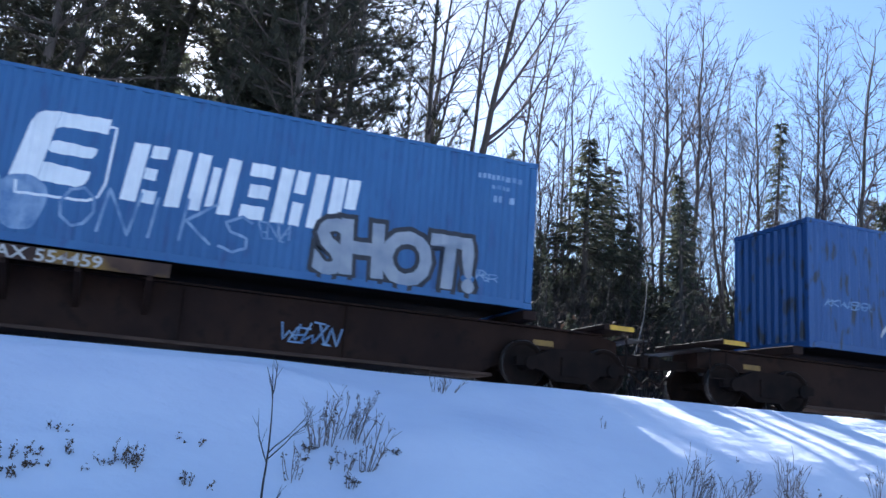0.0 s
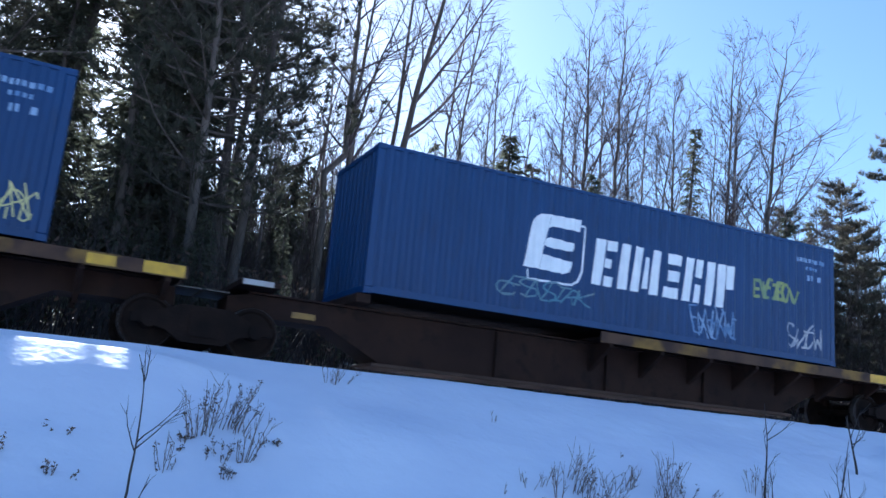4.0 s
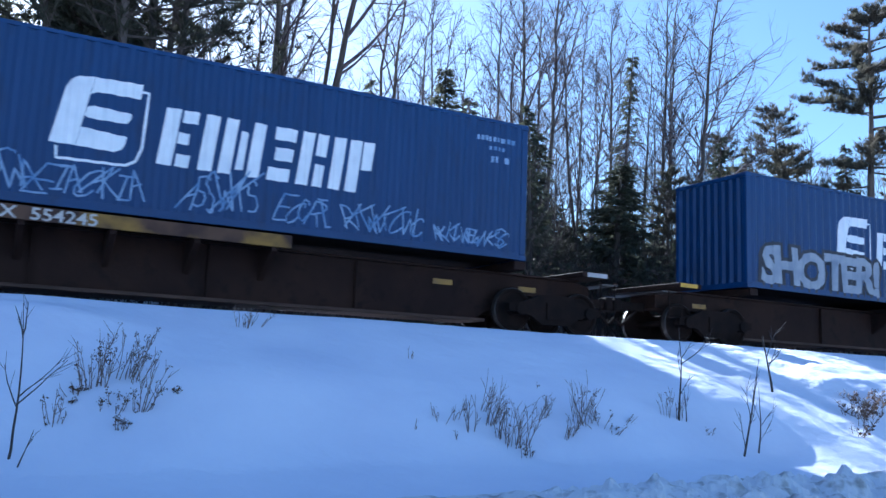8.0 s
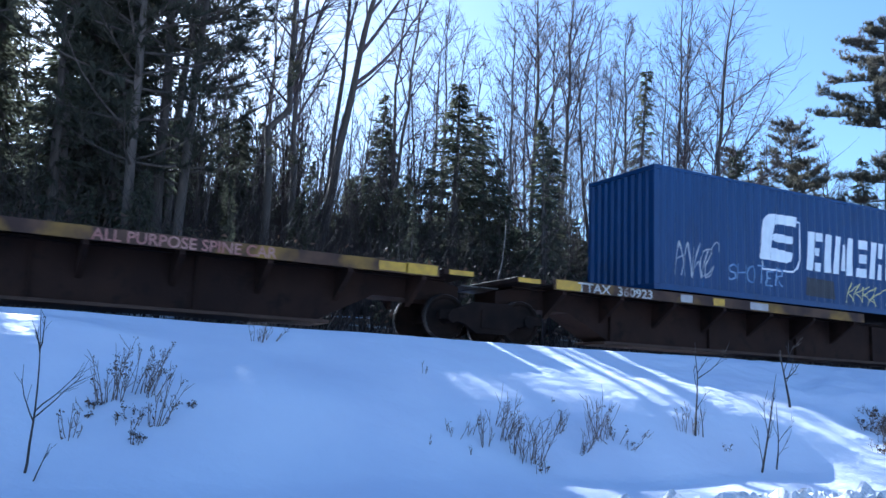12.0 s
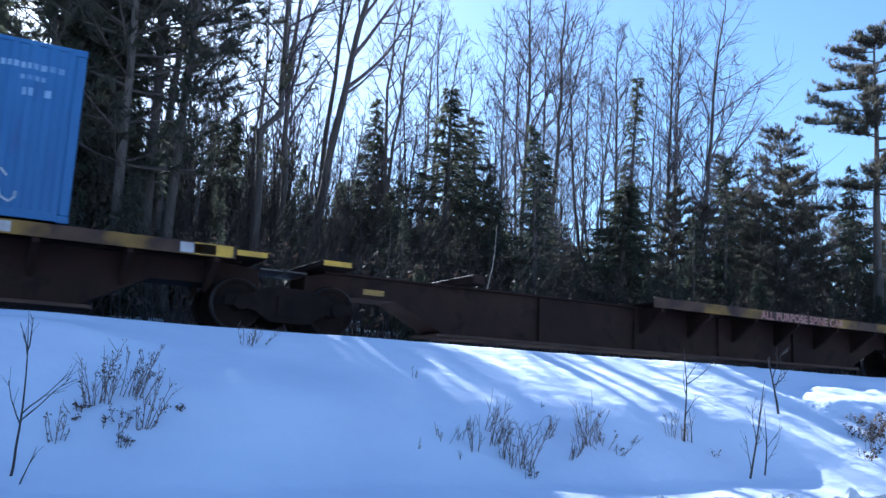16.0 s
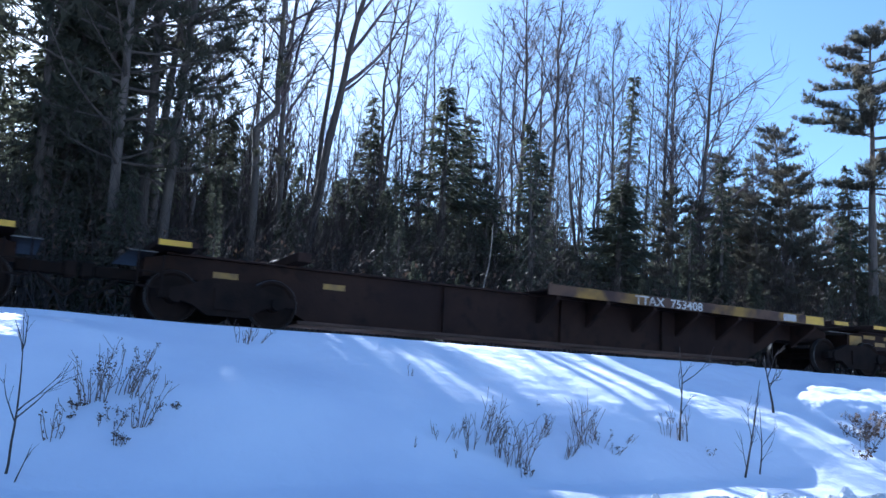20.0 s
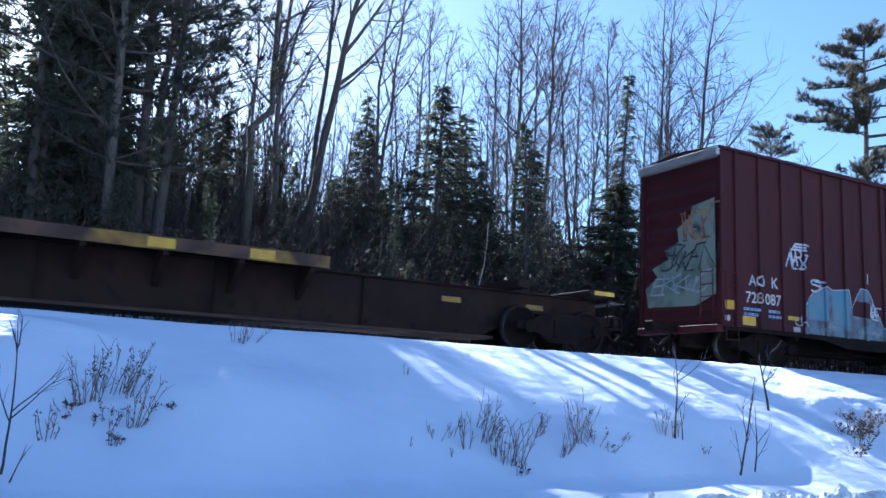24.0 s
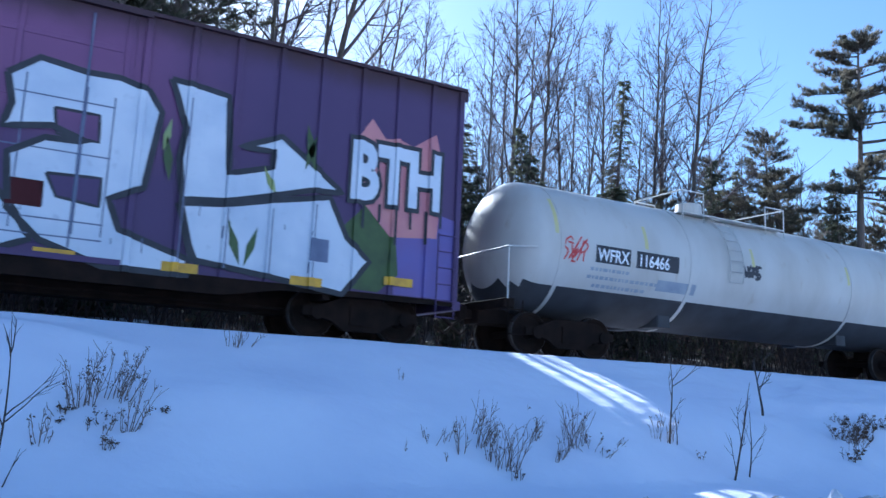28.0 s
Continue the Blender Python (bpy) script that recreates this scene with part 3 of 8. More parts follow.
def wheelset_mesh():
    V, F, idx = [], [], []
    n = 28
    for side in (-1, 1):
        y0 = side * 0.70
        rings = [(0.0, 0.06), (0.12, 0.07), (0.14, 0.03), (0.36, 0.02), (0.40, 0.062), (WHEEL_R - 0.012, 0.066), (WHEEL_R, 0.055), (WHEEL_R + 0.002, -0.05),
                 (WHEEL_R + 0.025, -0.055), (WHEEL_R + 0.025, -0.075), (0.40, -0.075), (0.36, -0.03), (0.12, -0.05), (0.0, -0.05)]
        k = len(V)
        for r, d in rings:
            for i in range(n):
                t = 2 * math.pi * i / n
                V.append((r * math.cos(t), y0 + side * d, r * math.sin(t)))
        for j in range(len(rings) - 1):
            for i in range(n):
                F.append((k + j * n + i, k + j * n + (i + 1) % n, k + (j + 1) * n + (i + 1) % n, k + (j + 1) * n + i))
                idx.append(1 if j in (5, 6) else 0)
    k = len(F)
    rod(V, F, (0, -0.98, 0), (0, 0.98, 0), 0.08, 10)
    idx += [0] * (len(F) - k)
    me = mesh_of("wheelset", V, F)
    me.materials.append(IRON)
    me.materials.append(TREAD)
    me.polygons.foreach_set("material_index", idx)
    return me


WHEELSET = wheelset_mesh()


def side_frame_mesh():
    bm = bmesh.new()
    outline = [(-1.18, 0.40), (-1.18, 0.56), (-0.78, 0.62), (-0.40, 0.78), (0.40, 0.78), (0.78, 0.62), (1.18, 0.56), (1.18, 0.40), (0.95, 0.40), (0.62, 0.33), (0.36, 0.16), (-0.36, 0.16), (-0.62, 0.33), (-0.95, 0.40)]
    prism(bm, outline, -0.07, 0.07)
    prism(bm, [(-0.25, 0.27), (-0.25, 0.62), (0.25, 0.62), (0.25, 0.27)], -0.11, 0.10)
    for x in (-0.89, 0.89):
        disc(bm, x, WHEEL_R, 0.13, -0.12, 0.05, 12)
    me = bpy.data.meshes.new("side_frame")
    bm.to_mesh(me)
    bm.free()
    return me


SIDE_FRAME = side_frame_mesh()


def truck_at(car, x):
    bm = box_bm(x - 0.22, x + 0.22, -0.95, 0.95, 0.48, 0.74, bevel=0.03)
    tr = part("truck", bm, IRON, car, "grimy cast-steel railway truck")
    for y in (-1.0, 1.0):
        part("side_frame", SIDE_FRAME, IRON, tr, at=(x, y, 0))
    for dx in (-0.89, 0.89):
        w = part("wheelset", WHEELSET, None, tr, "steel wheels with worn rims", at=(x + dx, 0, WHEEL_R))
        wheelsets.append((w, x + dx))
    return tr


def coupler_at(car, x, way):
    bm = bmesh.new()
    a, b = sorted((x, x + way * 0.75))
    box(bm, a, b, -0.09, 0.09, 0.72, 0.92, bevel=0.02)
    e = x + way * 0.75
    a, b = sorted((e, e + way * 0.22))
    box(bm, a, b, -0.17, 0.17, 0.68, 0.98, bevel=0.04)
    part("coupler", bm, IRON, car, "cast steel knuckle coupler")
    a, b = Vector((x + way * 0.35, -0.15, 0.70)), Vector((x + way * 0.8, -0.18, 0.35))
    V, F = [], []
    rod(V, F, a, b, 0.03)
    rod(V, F, b, b + Vector((way * 0.2, 0.05, 0.15)), 0.03)
    part("air_hose", mesh_of("air_hose", V, F), IRON, car)


# ---- containers ----
CL, CW, CH = 12.192, 2.438, 2.896
FACE = -CW / 2 + 0.006


def wall_panel():
    """A corrugated side wall, its outer plane at y = 0, seen from -y."""
    xs = sorted({-CL / 2 + 0.14, CL / 2 - 0.14, *corrugation_breaks(-CL / 2 + 0.14, CL / 2 - 0.14)})
    V, F = [], []
    for x in xs:
        y = corrugation(x)
        V += [(x, y, 0.15), (x, y, CH - 0.07), (x, y + 0.004, 0.15), (x, y + 0.004, CH - 0.07)]
    for i in range(len(xs) - 1):
        a, b = 4 * i, 4 * i + 4
        F += [(a, b, b + 1, a + 1), (a + 2, a + 3, b + 3, b + 2)]
    return mesh_of("side_panel", V, F)


def end_panel():
    ys = spread([(-CW / 2 + 0.13, CW / 2 - 0.13, 0.0625)])
    V, F = [], []
    for i, y in enumerate(ys):
        x = 0.045 * (0, 1, 1, 0)[i % 4]
        V += [(x, y, 0.15), (x, y, CH - 0.1), (x + 0.005, y, 0.15), (x + 0.005, y, CH - 0.1)]
    for i in range(len(ys) - 1):
        a, b = 4 * i, 4 * i + 4
        F += [(a, a + 1, b + 1, b), (a + 2, b + 2, b + 3, a + 3)]
    return mesh_of("end_panel", V, F)


def roof_panel():
    xs = spread([(-CL / 2 + 0.1, CL / 2 - 0.1, 0.105)])
    V, F = [], []
    for i, x in enumerate(xs):
        z = CH - 0.012 - 0.02 * (0, 1, 1, 0)[i % 4]
        V += [(x, -CW / 2 + 0.05, z), (x, CW / 2 - 0.05, z), (x, -CW / 2 + 0.05, z - 0.004), (x, CW / 2 - 0.05, z - 0.004)]
    for i in range(len(xs) - 1):
        a, b = 4 * i, 4 * i + 4
        F += [(a, b, b + 1, a + 1), (a + 2, a + 3, b + 3, b + 2)]
    return mesh_of("roof_panel", V, F)


def boxed(name, *a, bevel=0.006):
    bm = box_bm(*a, bevel=bevel)
    me = bpy.data.meshes.new(name)
    bm.to_mesh(me)
    bm.free()
    return me


def casting_mesh():
    bm = bmesh.new()
    box(bm, -0.089, 0.089, -0.081, 0.081, 0, 0.118, bevel=0.008)
    prism(bm, [(0.04 * math.cos(a), 0.059 + 0.03 * math.sin(a)) for a in [k * math.pi / 4 for k in range(8)]], -0.083, -0.0815)
    me = bpy.data.meshes.new("corner_casting")
    bm.to_mesh(me)
    bm.free()
    return me


def shaped(bm, name):
    me = bpy.data.meshes.new(name)
    bm.to_mesh(me)
    bm.free()
    return me


def slant(x, z0, z1, w, lean=0.11):
    """A slanted bar from z0 to z1."""
    s = lambda z: (z - 0.93) * lean
    return [(x + s(z0), z0), (x + w + s(z0), z0), (x + w + s(z1), z1), (x + s(z1), z1)]


def logo_meshes():
    """The emblem and the row of white shapes beside it, in the container's own space."""
    o = -CL / 2
    lean = lambda pts: [(o + x + (z - 0.8) * 0.10, z) for x, z in pts]
    plate = ([(3.30, 1.04), (3.70, 1.04), (3.78, 2.22), (3.56, 2.20), (3.44, 2.12), (3.38, 1.98)], [(3.705, 1.04), (4.28, 1.02), (4.40, 1.08), (4.44, 1.18), (4.44, 1.30), (3.727, 1.36)],
             [(3.740, 1.56), (3.80, 1.52), (4.40, 1.52), (4.45, 1.60), (4.45, 1.70), (3.87, 1.74), (3.752, 1.70)], [(3.767, 1.92), (3.87, 1.98), (4.54, 1.98), (4.54, 2.24), (3.785, 2.22)])
    frame_line = [(4.50, 2.12), (4.78, 2.10), (4.74, 1.15), (4.66, 0.92), (4.50, 0.82), (3.46, 0.80), (3.44, 1.0)]
    emblem = shaped(drape(flat([lean(q) for q in plate]), FACE, corrugation, corrugation_breaks, 0.004), "emblem")
    outline = shaped(drape(ribbon(fine([[(o + x, z) for x, z in frame_line]], 0.06), 0.045), FACE, corrugation, corrugation_breaks, 0.004), "emblem_outline")
    top, low = 1.93, 0.93
    squeeze = lambda x: 4.98 + (x - 5.05) * 0.965
    blocks = [
        [slant(5.05, low, top, 0.26), slant(5.36, low, low + 0.22, 0.24), slant(5.33, 1.33, 1.53, 0.20), slant(5.36, top - 0.22, top, 0.27)],
        [slant(5.76, low, top, 0.25)],
        [slant(6.12, low, top, 0.23), slant(6.42, low + 0.1, top - 0.2, 0.14), slant(6.64, low, top, 0.23)],
        [slant(7.02, low, low + 0.24, 0.42), slant(7.10, 1.31, 1.55, 0.36), slant(7.05, top - 0.24, top, 0.42)],
        [slant(7.58, low, top, 0.24), slant(7.90, low, low + 0.42, 0.20), slant(7.88, top - 0.42, top, 0.22)],
        [slant(8.22, low, top, 0.24)],
        [slant(8.56, low, top, 0.24), slant(8.84, 1.38, top, 0.22)],
    ]
    letters = [shaped(drape(flat([[(o + squeeze(x), z) for x, z in q] for q in b]), FACE, corrugation, corrugation_breaks, 0.004), "white_block") for b in blocks]
    bars = []
    rnd = random.Random(4)
    for z, x0, x1, h in ((2.42, 10.95, 11.85, 0.10), (2.24, 11.25, 11.65, 0.08), (1.98, 11.30, 11.42, 0.13), (1.98, 11.62, 11.74, 0.13)):
        x = x0
        while x < x1:
            wd = rnd.uniform(0.05, 0.10)
            bars.append([(o + x, z), (o + x + wd, z), (o + x + wd, z + h), (o + x, z + h)])
            x += wd + 0.035
    marks = shaped(drape(flat(bars), FACE, corrugation, corrugation_breaks, 0.004), "id_marks")
    return emblem, outline, letters, marks


C_WALL, C_END, C_ROOF, C_CAST = wall_panel(), end_panel(), roof_panel(), casting_mesh()
C_POST = boxed("corner_post", -0.075, 0.075, -0.065, 0.065, 0.118, CH - 0.118, bevel=0.012)
C_LOW = boxed("bottom_rail", -CL / 2 + 0.17, CL / 2 - 0.17, -0.03, 0.03, 0.015, 0.155)
C_TOP = boxed("top_rail", -CL / 2 + 0.17, CL / 2 - 0.17, -0.03, 0.03, CH - 0.075, CH - 0.005)
C_SILL = boxed("end_sill", -0.05, 0.05, -CW / 2 + 0.15, CW / 2 - 0.15, 0.012, 0.15)
C_HEAD = boxed("end_header", -0.05, 0.05, -CW / 2 + 0.15, CW / 2 - 0.15, CH - 0.115, CH - 0.01)
C_FLOOR = boxed("floor", -CL / 2 + 0.1, CL / 2 - 0.1, -CW / 2 + 0.07, CW / 2 - 0.07, 0.05, 0.13)
C_EMBLEM, C_OUTLINE, C_BLOCKS, C_MARKS = logo_meshes()


def painted(mesh, mat):
    me = mesh.copy()
    me.materials.clear()
    me.materials.append(mat)
    return me


def container(label, paint, emblem_paint=None, shift=0.0):
    c = thing("shipping_container", label, "container", "blue containers on the train")

    def put(name, mesh, mat, at=None, lab=""):
        key = (mesh.name, mat.name)
        if key not in PAINTED:
            PAINTED[key] = painted(mesh, mat)
        return part(name, PAINTED[key], None, c, lab, at)

    put("side_panel", C_WALL, paint, (0, FACE, 0))
    put("side_panel", C_WALL, paint, pose(0, -FACE, 0, rz=180))
    put("end_panel", C_END, paint, (-CL / 2 + 0.02, 0, 0))
    put("end_panel", C_END, paint, pose(CL / 2 - 0.02, 0, 0, rz=180))
    put("roof_panel", C_ROOF, paint)
    put("floor", C_FLOOR, IRON)
    for sx in (-1, 1):
        put("end_sill", C_SILL, paint, (sx * (CL / 2 - 0.056), 0, 0))
        put("end_header", C_HEAD, paint, (sx * (CL / 2 - 0.056), 0, 0))
        for sy in (-1, 1):
            put("corner_post", C_POST, paint, (sx * (CL / 2 - 0.081), sy * (CW / 2 - 0.071), 0))
            put("corner_casting", C_CAST, paint, pose(sx * (CL / 2 - 0.089), sy * (CW / 2 - 0.081), 0, rz=0 if sy < 0 else 180))
            put("corner_casting", C_CAST, paint, pose(sx * (CL / 2 - 0.089), sy * (CW / 2 - 0.081), CH - 0.118, rz=0 if sy < 0 else 180))
    for sy in (-1, 1):
        put("bottom_rail", C_LOW, paint, (0, sy * (CW / 2 - 0.034), 0))
        put("top_rail", C_TOP, paint, (0, sy * (CW / 2 - 0.034), 0))
    white = emblem_paint or WHITE_PAINT
    put("emblem", C_EMBLEM, white, (shift, 0, 0), lab="white rounded emblem plate with two notches")
    put("emblem_outline", C_OUTLINE, white, (shift, 0, 0))
    for b in C_BLOCKS:
        put("white_block", b, white, (shift, 0, 0))
    tagged(put("id_code", C_MARKS, PALE_SPRAY), kind="stuff")
    return c


PAINTED = {}


def spray(c, bm, mat, label="", lift=0.007, name="graffiti", whole=False):
    """Paint on a container's wall; the shape is given from the wall's left end."""
    for v in bm.verts:
        v.co.x -= CL / 2
    drape(bm, FACE, corrugation, corrugation_breaks, lift)
    return [part(name, piece, mat, c, label) for piece in ([bm] if whole else islands(bm))][0]


def tag_on(c, seed, x, z, w, h, letters, mat, brush=0.045, label="spray-painted tag"):
    tagged(spray(c, ribbon(fine(scrawl(seed, x, z, w, h, letters), 0.05), brush * 0.75), mat, label, 0.007, whole=True), label, kind="stuff")


def written_on(c, text, x, z, w, h, mat, brush):
    label = "thin hand-drawn spray-painted letters"
    tagged(spray(c, ribbon(fine(hand_written(text, x, z, w, h), 0.05), brush), mat, label, 0.007, whole=True), label, kind="stuff")


def lettered(c, text, x, z, size, end, fill=None, edge=None, label="graffiti", shear=0.0, halo=None):
    """Fat graffiti letters from x to end, with a dark outline and perhaps a coloured rim."""
    bare = 0.0
    for ch in text:
        w = words(ch, size, 0, 0)
        xs = [v.co.x for v in w.verts]
        bare += max(xs) - min(xs)
        w.free()
    gap = 0.015 * size if edge else 0.06 * size
    width = (end - x - gap * (len(text) - 1)) / bare
    pen = x
    for k, ch in enumerate(text):
        tilt, drop = shear + (0.06, -0.05, 0.03)[k % 3], (0, 0.03, -0.02, 0.02)[k % 4] * size
        bare_xs = [v.co.x for v in words(ch, size, 0, 0, 0, 0, width).verts]
        at = pen - min(bare_xs)
        body = words(ch, size, at, z + drop, (0.045 if edge else 0.02) * size, tilt, width)
        if edge:
            spray(c, words(ch, size, at, z + drop, 0.115 * size, tilt, width), edge, label + " outline", 0.006 + 0.0005 * k)
        if halo:
            spray(c, words(ch, size, at, z + drop, 0.155 * size, tilt, width), halo, label + " rim", 0.002 + 0.0004 * k)
        spray(c, body, fill, label, 0.012 + 0.0005 * k)
        pen += max(bare_xs) - min(bare_xs) + gap


containers = []


def make_containers():
    def add(s, label, paint=BLUE, emblem=None, shift=0.0):
        c = container(label, paint, emblem, shift)
        containers.append((c, s))
        return c

    a = add(-0.05, "lighter blue steel container with white emblem and silver graffiti letters", BLUE_PALE, None, -PITCH)
    lettered(a, "SHOT!", 8.0, 0.22, 1.30, 10.95, SILVER_SPRAY, BLACK_SPRAY, "silver graffiti letters")
    written_on(a, "ONIKS", 3.75, 0.36, 3.15, 0.72, PALE_SPRAY, 0.05)
    tag_on(a, 3, 7.0, 0.62, 0.5, 0.3, 3, PALE_SPRAY, 0.04)
    for cx, cz, rx, rz in ((1.75, 0.95, 0.42, 0.72), (2.62, 0.72, 0.34, 0.52), (3.28, 0.66, 0.36, 0.50)):
        blot = [(cx + rx * math.cos(t) * (1 + 0.12 * math.sin(3 * t)), cz + rz * math.sin(t) * (1 + 0.1 * math.cos(2 * t))) for t in [k * 0.3142 for k in range(20)]]
        spray(a, flat([blot]), PALE_SPRAY, "broad faded white spray blotch", 0.005)
    tag_on(a, 32, 10.9, 0.42, 0.5, 0.2, 3, PALE_SPRAY, 0.03)
    b = add(18.8, "blue steel container with rust-streaked side and chipped white emblem", BLUE_RUST, WHITE_WORN)
    tag_on(b, 26, 2.2, 0.40, 1.5, 0.55, 4, WHITE_SPRAY, 0.09)
    tag_on(b, 6, 0.5, 0.95, 1.2, 0.16, 5, PALE_SPRAY, 0.035)
    tag_on(b, 7, 7.2, 0.25, 2.3, 0.5, 7, PALE_SPRAY, 0.03)
    c = add(36.0, "blue steel container with thin pale tags along the bottom")
    written_on(c, "SHUT", 0.25, 0.86, 2.1, 0.5, PALE_SPRAY, 0.06)
    tag_on(c, 8, 0.3, 0.25, 1.9, 0.5, 4, PALE_SPRAY, 0.045)
    tag_on(c, 9, 4.1, 0.2, 3.4, 0.55, 11, PALE_SPRAY, 0.05)
    tag_on(c, 10, 7.9, 0.15, 1.6, 0.5, 7, WHITE_SPRAY, 0.05)
    tag_on(c, 11, 11.2, 0.22, 0.75, 0.55, 3, CREAM_SPRAY, 0.04)
    d = add(53.5, "blue steel container with a faint yellow-green tag")
    tag_on(d, 12, 9.55, 1.35, 1.25, 0.42, 5, YELLOW_SPRAY, 0.10, "faint yellow-green tag")
    tag_on(d, 13, 10.6, 0.28, 1.1, 0.55, 4, WHITE_SPRAY, 0.06)
    tag_on(d, 14, 7.7, 0.2, 1.3, 0.6, 6, PALE_SPRAY, 0.05)
    tag_on(d, 15, 2.7, 0.4, 2.2, 0.4, 6, CYAN_SPRAY, 0.05)
    e = add(70.75, "blue steel container with small white tags and a cream bubble letter")
    tag_on(e, 16, 3.45, 0.30, 0.85, 0.5, 4, PALE_SPRAY, 0.05)
    tag_on(e, 17, 5.3, 0.22, 1.0, 0.5, 4, GREEN_SPRAY, 0.06)
    tag_on(e, 18, 6.85, 0.30, 0.85, 0.34, 4, WHITE_SPRAY, 0.05)
    tag_on(e, 19, 6.9, 0.12, 0.8, 0.22, 4, WHITE_SPRAY, 0.04)
    blob = [(10.5 + 0.2 * math.cos(t) * (1 + 0.2 * math.sin(2 * t)), 0.52 + 0.36 * math.sin(t)) for t in [k * 0.3927 for k in range(16)]]
    spray(e, flat([blob]), CREAM_SPRAY, "cream-coloured bubble letter")
    tag_on(e, 20, 10.78, 0.22, 1.0, 0.52, 4, YELLOW_SPRAY, 0.035)
    f = add(89.35, "blue steel container with a row of scrawled white tags", BLUE, None, -PITCH)
    for n, (x, w, h, k) in enumerate(((1.5, 1.6, 0.6, 5), (3.15, 1.3, 0.5, 5), (5.2, 1.25, 0.7, 5), (6.85, 0.95, 0.5, 4), (8.1, 1.6, 0.5, 6), (10.0, 1.7, 0.35, 8))):
        tag_on(f, 40 + n, x, 0.22, w, h, k, PALE_SPRAY, 0.045)
    g = add(108.05, "blue steel container with large silver and green graffiti letters")
    lettered(g, "SHOTER!", 0.55, 0.20, 1.25, 5.05, SILVER_SPRAY, BLACK_SPRAY, "silver graffiti letters")
    lettered(g, "KAISIL", 6.75, 0.18, 0.95, 10.45, SILVER_SPRAY, BLACK_SPRAY, "silver graffiti letters with a green rim", halo=GREEN_SPRAY)
    tag_on(g, 51, 6.05, 0.55, 0.6, 0.5, 3, PALE_SPRAY, 0.04)
    tag_on(g, 52, 11.3, 0.3, 0.65, 0.5, 3, PALE_SPRAY, 0.05)
    h = add(147.4, "blue steel container with outlined tags along its lower edge")
    for n, (x, z, w, hh, k, m) in enumerate(((0.6, 0.3, 1.3, 0.85, 4, WHITE_SPRAY), (6.5, 0.2, 1.2, 0.6, 3, CREAM_SPRAY), (8.1, 0.25, 1.1, 0.55, 4, WHITE_SPRAY), (10.2, 0.3, 1.5, 0.4, 6, PALE_SPRAY))):
        tag_on(h, 60 + n, x, z, w, hh, k, m, 0.04)
    written_on(h, "SHOTER", 2.25, 0.42, 1.9, 0.42, PALE_SPRAY, 0.04)
    spray(h, flat([[(4.95, 0.28), (6.05, 0.26), (6.02, 0.72), (4.98, 0.74)]]), BLACK_SPRAY, "dark painted-over patch")
    i = add(166.1, "lighter blue steel container with a pale bubble-letter outline", BLUE_PALE)
    tag_on(i, 70, 2.5, 0.15, 3.4, 0.95, 6, PALE_SPRAY, 0.06, "pale bubble-letter outline")
    tag_on(i, 71, 5.9, 0.2, 2.0, 0.6, 5, PALE_SPRAY, 0.05)
    tag_on(i, 89, 8.2, 0.6, 1.3, 0.38, 4, YELLOW_SPRAY, 0.09, "yellow-green graffiti letters")
    tag_on(i, 72, 9.6, 0.25, 1.6, 0.5, 6, WHITE_SPRAY, 0.05)
    j = add(205.7, "blue steel container with bold white spray tags")
    tag_on(j, 80, 4.3, 0.18, 3.4, 0.85, 9, WHITE_SPRAY, 0.13, "bold white spray tag")
    tag_on(j, 81, 8.35, 0.2, 0.5, 0.75, 2, PALE_SPRAY, 0.04)
    tag_on(j, 82, 8.95, 0.3, 1.35, 0.85, 4, WHITE_SPRAY, 0.12, "bold white spray tag")
    tag_on(j, 83, 10.75, 0.38, 1.3, 0.6, 4, WHITE_SPRAY, 0.12, "bold white spray tag")
    tag_on(j, 84, 0.4, 0.4, 2.6, 0.6, 6, BLUE_PALE, 0.05)


make_containers()

# ---- spine cars ----
cars = []
UNITS = (
    # left joint, right joint, platform from, to, what each end hangs on, lettering and where it begins
    (-9.2, 9.4, -7.6, -0.5, "shared", "coupled", "TTAX 554459", 4.1),
    (9.4, 27.4, 18.4, 27.0, "coupled", "shared", "53" + 19 * " " + "TTAX   554245", 1.3),
    (27.4, 44.7, 35.7, 44.3, "shared", "shared", "53", 1.0),
    (44.7, 62.1, 52.7, 61.5, "shared", "shared", "", 0),
    (62.1, 80.1, 70.2, 78.9, "shared", "shared", "", 0),
    (80.1, 98.7, 81.7, 90.4, "shared", "coupled", "TTAX  554245", 3.4),
    (98.7, 117.7, 107.5, 116.9, "coupled", "shared", "TTAX  360923", 0.55),
    (117.7, 137.2, 126.2, 135.9, "shared", "shared", "ALL PURPOSE SPINE CAR", 3.4),
    (137.2, 156.7, 138.6, 148.4, "shared", "coupled", "TTAX  360923", 0.6),
    (156.7, 176.0, 165.8, 174.9, "coupled", "shared", "TTAX  370179", 0.8),
    (176.0, 195.6, 184.4, 194.0, "shared", "shared", "ALL PURPOSE SPINE CAR", 3.4),
    (195.6, 215.4, 197.4, 206.2, "shared", "coupled", "TTAX  370179", 4.6),
    (215.4, 234.6, 224.4, 233.1, "coupled", "shared", "TTAX  753408", 2.35),
    (234.6, 251.4, 242.0, 250.6, "shared", "shared", "WALK ON CAR", 3.2),
    (251.4, 270.2, 254.0, 262.4, "shared", "coupled", "", 0),
)


